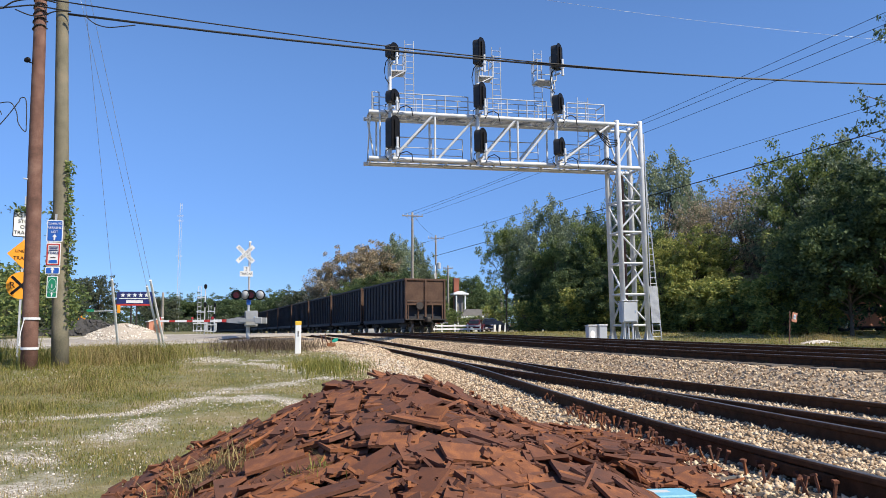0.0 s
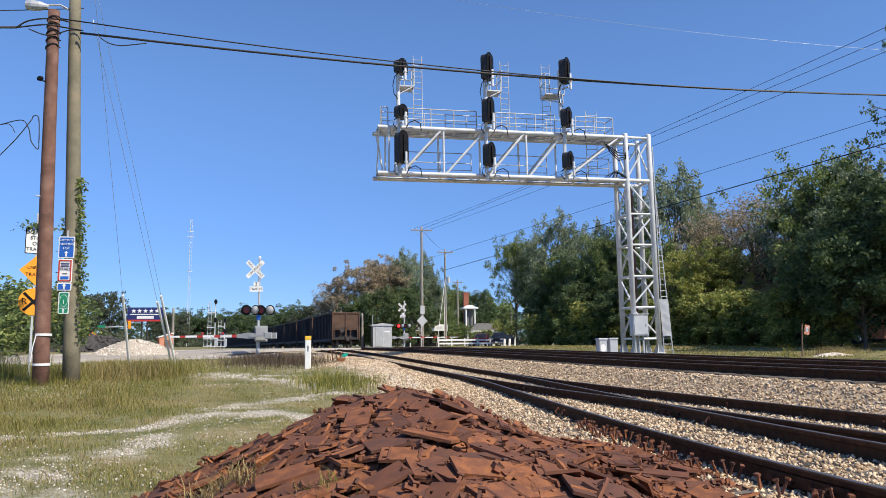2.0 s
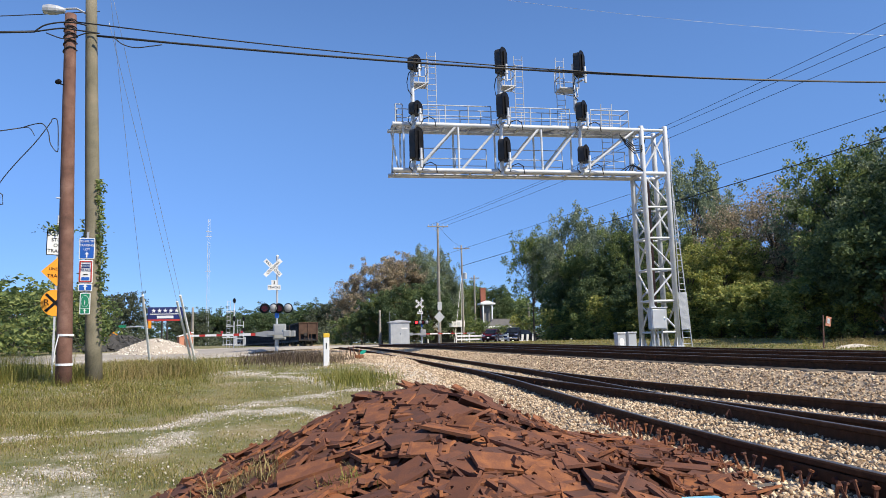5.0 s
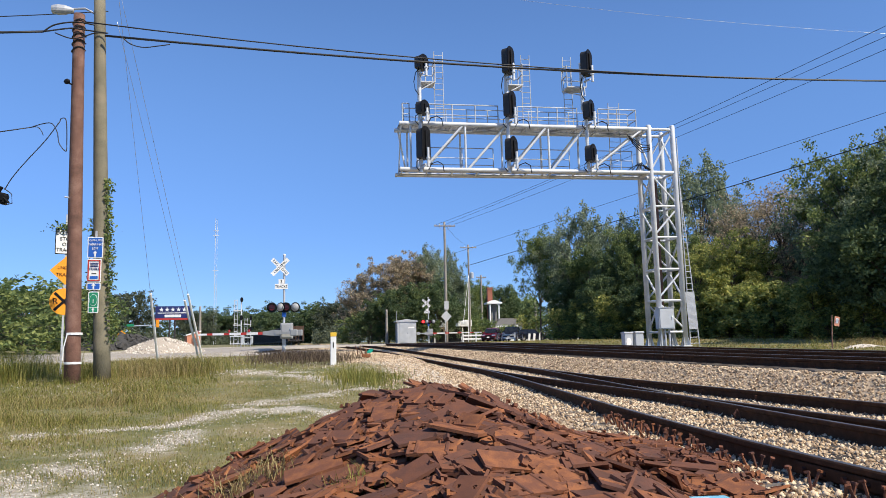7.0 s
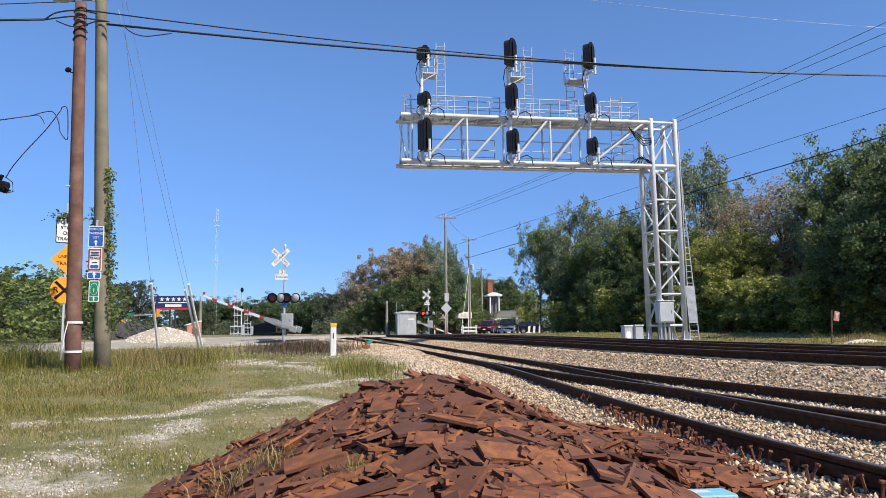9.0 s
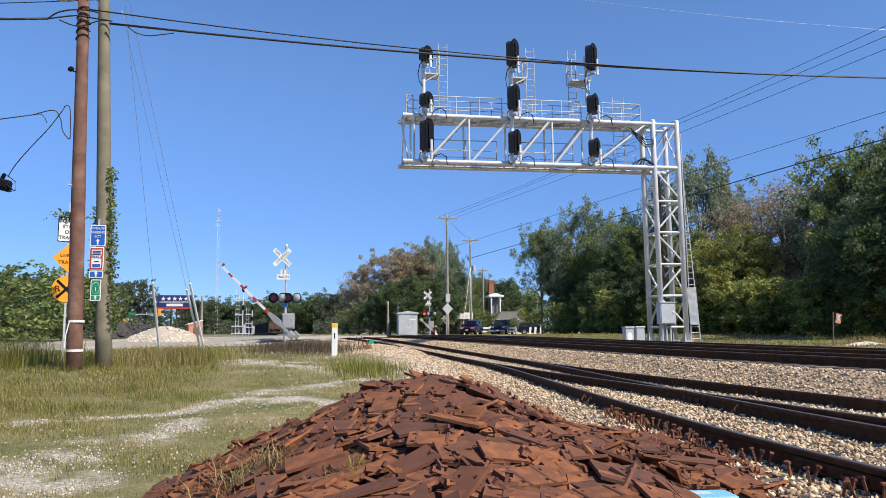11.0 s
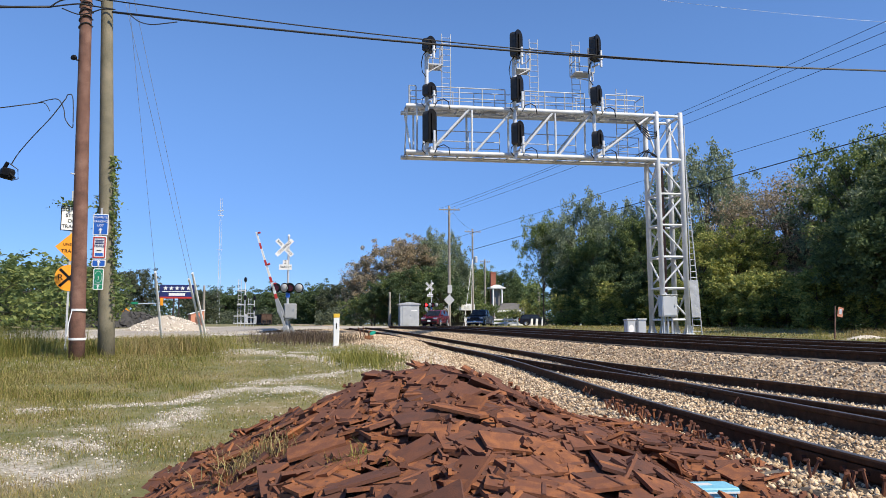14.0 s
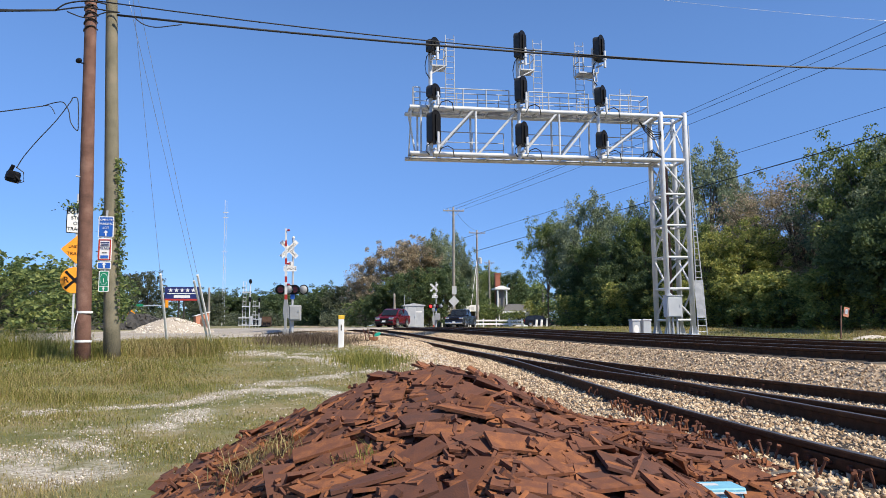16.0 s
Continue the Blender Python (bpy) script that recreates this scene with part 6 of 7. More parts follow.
# ---- pale blue plastic box ----
def build_crate():
    t = thing("plastic_box", pose(2.34, 4.52, 0.045, 0, 0, -4), "small pale blue plastic box with a scuffed lid", "box")
    t.scale = (1.0, 0.95, 0.95)
    part("body", Mesh().box(0, 0, 0.075, 0.32, 0.2, 0.15, bevel=0.015), M["crate"], t)
    l = part("lid", Mesh().box(0, 0, 0.165, 0.345, 0.225, 0.035, bevel=0.01), M["crate"], t)
    part("label_bar", Mesh().box(-0.02, 0.02, 0.184, 0.12, 0.07, 0.002), M["tarp"], l, "torn faded label")
    part("lid_edge", Mesh().box(0, -0.113, 0.155, 0.34, 0.006, 0.012), M["white"], l)
    part("side_label", Mesh().box(0.06, -0.102, 0.08, 0.16, 0.004, 0.06), M["white"], t, "small white side label")


build_crate()
# ---- gondola train ----
def track_point(s, c):
    """A point at y = s on the main track with that middle line, and its heading."""
    x = c - float(bend(s))
    dx = -(float(bend(s + 1)) - float(bend(s - 1))) / 2
    return x, s, float(main_z(s)), math.degrees(math.atan2(-dx, 1))


CAR = 12.9


def build_gondola():
    """A ribbed coal gondola, its tail end towards -y; origin at rail level in the middle."""
    t = thing("gondola_car", Matrix(), "dark ribbed coal gondola car with a rusty brown end", "railway car", "train")
    L, W, z0, z1 = 11.7, 3.1, 0.95, 3.75
    shell = Mesh()
    for s in (-1, 1):
        shell.box(s * (W / 2 - 0.05), 0, (z0 + z1) / 2, 0.06, L, z1 - z0)
    shell.box(0, 0, z0 + 0.1, W - 0.1, L, 0.2)
    body = part("body", shell, M["gondola_side"], t)
    for s in (-1, 1):
        for k in range(13):
            y = -L / 2 + 0.3 + k * (L - 0.6) / 12
            part("rib", Mesh().box(s * (W / 2 + 0.04), y, (z0 + z1) / 2, 0.12, 0.13, z1 - z0 - 0.1, bevel=0.02), M["gondola_side"], body)
        part("top_rail", Mesh().box(s * (W / 2), 0, z1 + 0.04, 0.2, L + 0.1, 0.14, bevel=0.02), M["gondola_side"], body)
        part("side_sill", Mesh().box(s * (W / 2 - 0.02), 0, z0 - 0.12, 0.14, L, 0.28, bevel=0.02), M["gondola_side"], body)
    for s in (-1, 1):
        e = part("end_panel", Mesh().box(0, s * (L / 2), (z0 + 1.0 + z1) / 2, W, 0.08, z1 - z0 - 1.0), M["gondola_end"], t, "rust-brown end panel")
        part("end_rail", Mesh().box(0, s * (L / 2 + 0.04), z1 + 0.04, W + 0.1, 0.18, 0.14, bevel=0.02), M["gondola_end"], e)
        part("end_post", Mesh().box(0, s * (L / 2 + 0.08), (z0 + z1) / 2 + 0.1, 0.16, 0.12, z1 - z0 - 0.1, bevel=0.02), M["gondola_end"], e)
        for x in (-W / 2 + 0.08, W / 2 - 0.08):
            part("corner_post", Mesh().box(x, s * (L / 2 + 0.06), (z0 + z1) / 2, 0.14, 0.12, z1 - z0, bevel=0.02), M["gondola_end"], e)
        for x in (-1.0, 0.0, 1.0):
            part("grab_iron", Mesh().tube((x - 0.4, s * (L / 2 + 0.14), 2.25), (x + 0.4, s * (L / 2 + 0.14), 2.25), 0.02, n=6), M["iron"], e)
        part("slope_sheet", Mesh().box(0, s * (L / 2 - 0.5), z0 + 0.5, W - 0.3, 0.06, 1.2, None), M["gondola_side"], t)
        part("platform", Mesh().box(0, s * (L / 2 + 0.1), z0 - 0.02, W, 0.5, 0.08), M["iron"], t)
        for x in (-1.3, -0.55, 0.55, 1.3):
            part("end_stake", Mesh().box(x, s * (L / 2 + 0.05), z0 + 0.5, 0.08, 0.08, 1.0), M["gondola_end"], t)
        part("coupler", Mesh().box(0, s * (L / 2 + 0.45), 0.86, 0.24, 0.9, 0.26, bevel=0.04).box(0, s * (L / 2 + 0.78), 0.88, 0.36, 0.26, 0.34, bevel=0.06), M["iron"], t)
        part("brake_wheel", Mesh().tube((-0.45, s * (L / 2 + 0.14), 1.9), (-0.45, s * (L / 2 + 0.2), 1.9), 0.27, n=14), M["iron"], t)
        for x in (-0.5, 0.45):
            part("air_hose", Mesh().pipe([(x, s * (L / 2 + 0.3), 0.8), (x + 0.1, s * (L / 2 + 0.45), 0.45), (x + 0.25, s * (L / 2 + 0.5), 0.4)], 0.03), M["rubber"], t)
    part("hopper_bottom", Mesh().loft([[(-1.45, y, z0), (1.45, y, z0), (0.7, y * 0.92, 0.38), (-0.7, y * 0.92, 0.38)] for y in (-L / 2 + 3.2, L / 2 - 3.2)]), M["gondola_side"], t)
    for yb in (-L / 2 + 1.9, L / 2 - 1.9):
        tr = part("truck", Mesh().box(0, yb, 0.62, 2.1, 0.35, 0.3, bevel=0.05), M["iron"], t, "cast steel truck with wheelsets")
        for s in (-1, 1):
            part("side_frame", Mesh().box(s * 1.0, yb, 0.55, 0.16, 2.2, 0.26, bevel=0.06).box(s * 1.0, yb, 0.36, 0.14, 0.8, 0.2, bevel=0.05), M["iron"], tr)
        for dy in (-0.9, 0.9):
            part("axle", Mesh().tube((-0.9, yb + dy, 0.46), (0.9, yb + dy, 0.46), 0.08), M["iron"], tr)
            for s in (-1, 1):
                part("wheel", Mesh().lathe([(0.2, -0.07), (0.46, -0.065), (0.46, 0.05), (0.5, 0.065), (0.5, 0.09), (0.2, 0.07)], 20, pose(s * 0.76, yb + dy, 0.46, 0, -90 * s)), M["wheel"], tr)
    return t


def tail_y(t):
    return 53.0 + 15.3 * t - 0.16 * t * t


TRAIN = []
car0 = build_gondola()
TRAIN.append(car0)
for _i in range(21):
    TRAIN.append(copy_thing(car0, Matrix()))


# ---- crossing gates ----
def crossing_signal(name, m, label, arm_len, lit, arm_dir):
    """A mast with crossbuck, number plate, two pairs of lamps and a gate arm on its mechanism. Returns the thing and its arm."""
    t = thing(name, m, label, "railway crossing signal", "crossing signals")
    mast = part("mast", Mesh().tube((0, 0, 0), (0, 0, 4.85), 0.055, n=12).lathe([(0.12, 0), (0.12, 0.06), (0.07, 0.1)], 12), M["galv"], t)
    part("finial", Mesh().lathe([(0.06, 4.85), (0.075, 4.9), (0.03, 4.96)], 10), M["white"], mast)
    for a, words in ((45, "CROSSING"), (-45, "RAIL   ROAD")):
        y = -0.085 if a > 0 else -0.075
        b = part("crossbuck_blade", Mesh().box(0, 0, 0, 1.1, 0.008, 0.21, pose(-0.2, y, 4.3, 0, -a)), M["white"], t, "white crossbuck blade with black letters")
        text_part(words, 0.17, M["black"], b, pose(-0.2, y - 0.006, 4.3, 0, -a) @ FACE)
    p = part("track_count_sign", Mesh().box(-0.14, -0.08, 3.33, 0.62, 0.008, 0.26).box(-0.14, -0.08, 3.57, 0.26, 0.008, 0.24), M["white"], t, "white plate reading 3 tracks")
    text_part("3", 0.24, M["black"], p, pose(-0.14, -0.088, 3.57) @ FACE)
    text_part("TRACKS", 0.16, M["black"], p, pose(-0.14, -0.088, 3.33) @ FACE)
    part("lamp_bar", Mesh().tube((-0.66, 0, 2.3), (0.58, 0, 2.3), 0.05), M["black"], t)
    for x, turn, on in ((-0.58, 6, True), (-0.16, -35, False), (0.1, 4, True), (0.54, -25, False)):
        q = pose(x, -0.12, 2.3, 0, 0, turn)
        d = part("lamp_backboard", Mesh().tube(q @ Vector((0, 0, 0)), q @ Vector((0, 0.02, 0)), 0.25, n=22), M["black"], t)
        part("lamp_housing", Mesh().lathe([(0.16, 0), (0.16, 0.12), (0.08, 0.2)], 16, q @ pose(0, 0.02, 0, -90)), M["galv"] if not on else M["black"], d)
        if not on:
            part("lamp_back", Mesh().lathe([(0.2, 0), (0.19, 0.06), (0.12, 0.13), (0.04, 0.16)], 18, q @ pose(0, 0, 0, 90)), M["gate_grey"], d, "domed silver back of a lamp")
            continue
        rings = []
        for y, r in ((0, 0.17), (-0.2, 0.172)):
            rings.append([q @ Vector((r * math.cos(radians(-20 + 220 * k / 12)), y, r * math.sin(radians(-20 + 220 * k / 12)))) for k in range(13)])
            rings.append([q @ Vector((0.93 * r * math.cos(radians(-20 + 220 * k / 12)), y, 0.93 * r * math.sin(radians(-20 + 220 * k / 12)))) for k in range(13)])
        part("lamp_hood", Mesh().loft([rings[0], rings[2], rings[3], rings[1]], False), M["black"], d)
        part("lamp_lens", Mesh().tube(q @ Vector((0, -0.001, 0)), q @ Vector((0, -0.03, 0)), 0.15, n=18), M["red_lamp"] if on and lit and x < -0.5 else (M["red_glass"] if on else M["chrome"]), d)
    part("junction_box", Mesh().box(0, 0, 1.98, 0.2, 0.16, 0.3, bevel=0.02), M["blue_sign"], t, "small blue box under the lamps")
    box = part("gate_mechanism", Mesh().box(0.14, -0.05, 1.15, 0.6, 0.5, 0.76, bevel=0.03), M["gate_grey"], t, "grey cast gate mechanism box")
    part("cover", Mesh().box(0.14, -0.32, 1.15, 0.5, 0.04, 0.64, bevel=0.015), M["gate_grey"], box)
    part("latch", Mesh().box(0.3, -0.35, 1.2, 0.04, 0.03, 0.1, bevel=0.008), M["chrome"], box)
    part("pedestal", Mesh().tube((0, 0, 0), (0, 0, 0.8), 0.09, n=12), M["galv"], t)
    hinge = new("gate_arm")
    hinge.parent = t
    hinge["label"] = "red and white striped gate arm with counterweights"
    hinge.matrix_basis = pose(-0.28, -0.38, 1.05, 0, 0, arm_dir)
    base = part("arm_support", Mesh().prism([(0.16, -0.13), (0.16, 0.13), (-0.15, 0.16), (-0.75, 0.08), (-0.75, -0.08), (-0.15, -0.14)], 0.06, pose(0, -0.03, 0)), M["gate_grey"], hinge)
    n = 12
    for i in range(n):
        x0, x1 = -0.7 - (arm_len - 0.7) * i / n, -0.7 - (arm_len - 0.7) * (i + 1) / n
        h0, h1 = 0.068 - 0.026 * i / n, 0.068 - 0.026 * (i + 1) / n
        part("stripe", Mesh().prism([(x0, -h0), (x0, h0), (x1, h1), (x1, -h1)], 0.025, pose(0, -0.012, 0)), M["white"] if i % 3 else M["red_paint"], hinge)
    for k in (0.99, 0.6, 0.36):
        part("arm_lamp", Mesh().box(-arm_len * k + 0.05, 0, 0.13, 0.1, 0.12, 0.13, bevel=0.03), M["red_glass"], hinge)
    for y in (-0.07, 0.62):
        part("counterweight_arm", Mesh().prism([(-0.1, -0.07), (-0.1, 0.07), (0.8, 0.05), (0.8, -0.05)], 0.04, pose(0, y, 0)), M["gate_grey"], hinge)
        part("counterweight", Mesh().box(0.85, y + 0.02, 0, 0.36, 0.09, 0.3, bevel=0.03), M["gate_grey"], hinge)
    return t, hinge


gate_near, arm_near = crossing_signal("crossing_signal", pose(-2.03, 37.9, 0.8, 0, 0, 0), "crossing mast with crossbuck, lamps and striped gate arm", 4.25, False, 0)
gate_far, arm_far = crossing_signal("crossing_signal", pose(10.9, 80.5, gz(10.9, 80.5), 0, 0, -6), "far crossing mast with crossbuck and lit red lamp", 6.0, True, 180)
# ---- cars ----
def build_car(name, m, paint, label, kind="suv", group="cars"):
    """A car facing -y (its own front); origin on the ground in its middle."""
    t = thing(name, m, label, "car", group)
    W = 1.76 if kind != "pickup" else 2.0
    L = {"suv": 4.25, "pickup": 5.7, "sedan": 4.7}[kind]
    hood, roof = {"suv": (0.98, 1.62), "pickup": (1.15, 1.88), "sedan": (0.95, 1.45)}[kind]
    h = L / 2
    lower = [(-h, 0.35), (-h + 0.05, 0.75), (-h + 0.25, hood - 0.1), (-h + 1.15, hood), (h - 0.15, hood + 0.04), (h, hood - 0.2), (h - 0.02, 0.4), (h - 0.3, 0.25), (-h + 0.3, 0.22)]

    def slab(profile, w0, w1, zlo, zhi):
        rings = []
        for k in (-1, -0.92, 0.92, 1):
            row = []
            for y, z in profile:
                f = (z - zlo) / (zhi - zlo)
                w = w0 + (w1 - w0) * max(0, min(1, f))
                inset = 0.06 if abs(k) == 1 else 0
                row.append((k * w / 2, y * (1 - inset * 0.35), z - (inset * 0.7 if z > (zlo + zhi) / 2 else -inset * 0.4)))
            rings.append(row)
        return Mesh().loft(rings)
    body = part("body", slab(lower, W, W - 0.06, 0.2, hood), paint, t, smooth=False)
    if kind == "pickup":
        cab = [(-h + 1.35, hood - 0.03), (-h + 2.05, roof - 0.05), (-h + 2.3, roof), (-h + 3.45, roof), (-h + 3.6, roof - 0.08), (-h + 3.72, hood)]
    elif kind == "suv":
        cab = [(-h + 1.05, hood - 0.03), (-h + 1.75, roof - 0.08), (-h + 2.1, roof), (h - 0.75, roof - 0.02), (h - 0.35, roof - 0.15), (h - 0.12, hood)]
    else:
        cab = [(-h + 1.3, hood - 0.03), (-h + 2.0, roof - 0.05), (-h + 2.35, roof), (h - 1.6, roof - 0.02), (h - 0.85, hood)]
    part("cabin", slab(cab, W - 0.1, W - 0.45, hood, roof), paint, body)
    # glass: side panes, windscreen, rear
    def shrink(p, k, dz):
        cy = sum(a for a, _ in p) / len(p)
        return [(cy + (a - cy) * k, max(hood + 0.05, z - dz)) for a, z in p]
    side = shrink(cab, 0.86, 0.1)
    for s in (-1, 1):
        ring = [(s * ((W - 0.1 + (-0.35) * (z - hood) / (roof - hood)) / 2 + 0.012), y, z) for y, z in side]
        ring2 = [(x - s * 0.03, y, z) for x, y, z in ring]
        part("side_window", Mesh().loft([ring, ring2] if s < 0 else [ring2, ring]), M["glass"], body)
        part("door_pillar", Mesh().box(s * (W / 2 - 0.115), (side[0][0] + side[-1][0]) / 2 + 0.15, (hood + roof) / 2, 0.06, 0.07, roof - hood - 0.1), paint, body)
        part("mirror", Mesh().box(s * (W / 2 + 0.06), cab[0][0] + 0.35, hood + 0.08, 0.2, 0.1, 0.15, bevel=0.03), paint, body)
        part("door_seam", Mesh().box(s * (W / 2 - 0.005), cab[0][0] + 1.3, 0.68, 0.012, 0.015, 0.6), M["black"], body)
        part("sill", Mesh().box(s * (W / 2 - 0.02), 0, 0.28, 0.07, L - 1.9, 0.12, bevel=0.02), M["black"], body)
    (ya, za), (yb, zb) = cab[0], cab[1]
    a = math.atan2(zb - za, yb - ya)
    ln = math.hypot(zb - za, yb - ya)
    part("windscreen", Mesh().box(0, 0, 0, W - 0.42, ln * 0.84, 0.02, pose(0, (ya + yb) / 2 - 0.02, (za + zb) / 2 + 0.02, math.degrees(a))), M["glass"], body)
    for s in (-1, 1):
        part("headlight", Mesh().box(s * (W / 2 - 0.27), -h + 0.12, hood - 0.24, 0.44, 0.2, 0.17, bevel=0.04), M["chrome"], body, "clear headlight")
        part("tail_light", Mesh().box(s * (W / 2 - 0.16), h - 0.04, hood - 0.12, 0.26, 0.1, 0.3, bevel=0.03), M["red_glass"], body)
    part("grille", Mesh().box(0, -h + 0.06, hood - 0.33, W - 0.95, 0.1, 0.2, bevel=0.03), M["black"], body)
    part("bumper", Mesh().box(0, -h + 0.02, 0.42, W - 0.14, 0.2, 0.2, bevel=0.05), M["black"] if kind != "pickup" else M["chrome"], body)
    part("number_plate", Mesh().box(0, -h - 0.085, 0.5, 0.32, 0.015, 0.15), M["white"], body)
    if kind == "pickup":
        part("bed_liner", Mesh().box(0, h - 0.95, hood + 0.05, W - 0.3, 1.7, 0.02), M["black"], body)
    for s in (-1, 1):
        for y in (-h + 0.88, h - 0.92):
            r = 0.35 if kind != "pickup" else 0.4
            part("wheel_arch", Mesh().tube((s * (W / 2 - 0.25), y, r + 0.03), (s * (W / 2 + 0.012), y, r + 0.03), r + 0.06, n=20), M["black"], body)
            w = part("wheel", Mesh().lathe([(0.1, -0.11), (r - 0.03, -0.11), (r, -0.08), (r, 0.08), (r - 0.03, 0.11), (0.1, 0.11)], 22, pose(s * (W / 2 - 0.08), y, r, 0, 90)), M["rubber"], t)
            part("rim", Mesh().lathe([(0.03, 0), (r * 0.62, 0.0), (r * 0.6, 0.03), (0.06, 0.05)], 12, pose(s * (W / 2 + 0.03), y, r, 0, 90 * s)), M["chrome"], w)
    return t


red_suv = build_car("red_suv", Matrix(), M["suv"], "dark red compact suv driving over the level crossing", "suv", "driving cars")
pickup = build_car("pickup_truck", Matrix(), M["car_dark"], "dark blue pickup truck driving behind the red suv", "pickup", "driving cars")
build_car("parked_car", pose(28.4, 102.5, gz(28.4, 102.5), 0, 0, 78), M["car_dark"], "black suv parked beside the hedge", "suv", "parked cars")
build_car("parked_car", pose(33.2, 104, gz(33.2, 104), 0, 0, 70), M["car_grey"], "pale grey car parked by the hedge", "sedan", "parked cars")
truck = build_car("parked_truck", pose(36.2, 42.5, gz(36.2, 42.5), 0, 0, -95), M["salmon"], "red truck parked in deep shade under trees", "pickup", "parked cars")
# ---- loose stones and grass ----
def stones(name, x, y, z, size, mat, label, rng, kind_name="stones"):
    n = len(x)
    base = np.array([(1, 0, 0), (-1, 0, 0), (0, 1, 0), (0, -1, 0), (0.1, 0.1, 0.8), (-0.1, -0.1, -0.7)], dtype=float)
    v = base[None] * rng.uniform(0.55, 1.1, (n, 6, 1)) + rng.normal(0, 0.16, (n, 6, 3))
    a = rng.uniform(0, 6.28, n)
    b = rng.normal(0, 0.5, n)
    ca, sa, cb, sb = np.cos(a)[:, None], np.sin(a)[:, None], np.cos(b)[:, None], np.sin(b)[:, None]
    X, Y, Z = v[..., 0], v[..., 1], v[..., 2]
    X, Z = X * cb - Z * sb, X * sb + Z * cb
    X, Y = X * ca - Y * sa, X * sa + Y * ca
    v = np.stack([X, Y, Z], -1) * size[:, None, None] + np.stack([x, y, z], -1)[:, None]
    f = np.array([(0, 2, 4), (2, 1, 4), (1, 3, 4), (3, 0, 4), (2, 0, 5), (1, 2, 5), (3, 1, 5), (0, 3, 5)])
    f = (f[None] + 6 * np.arange(n)[:, None, None]).reshape(-1, 3)
    return tagged(new(name, soup(name, v.reshape(-1, 3), f, mat)), label, kind_name, kind="stuff")


def blades(name, x, y, z, h, w, lean, mat, label, rng, category="grass"):
    n = len(x)
    a = rng.uniform(0, 6.28, n)
    d = np.stack([np.cos(a), np.sin(a), np.zeros(n)], 1)
    s = np.stack([-np.sin(a), np.cos(a), np.zeros(n)], 1) * (w / 2)[:, None]
    p = np.stack([x, y, z], 1)
    up = np.array([0, 0, 1.0])
    mid = p + up * (h * 0.55)[:, None] + d * (h * lean * 0.3)[:, None]
    tip = p + up * (h * (1 - 0.25 * lean))[:, None] + d * (h * lean)[:, None]
    v = np.stack([p - s, p + s, mid + s * 0.7, tip, mid - s * 0.7], 1).reshape(-1, 3)
    k = 5 * np.arange(n)[:, None]
    f = np.concatenate([k + np.array([[0, 1, 2]]), k + np.array([[0, 2, 4]]), k + np.array([[4, 2, 3]])])
    return tagged(new(name, soup(name, v, f, mat)), label, category, kind="stuff")


def bed_z(x, y):
    """Height of the ballast at arrays x, y."""
    out = np.empty(len(x))
    order = np.round(y * 2) / 2
    for v in np.unique(order):
        k = order == v
        pr = bed_profile(v)
        out[k] = np.interp(x[k], [a for a, _ in pr], [c for _, c in pr])
    return out


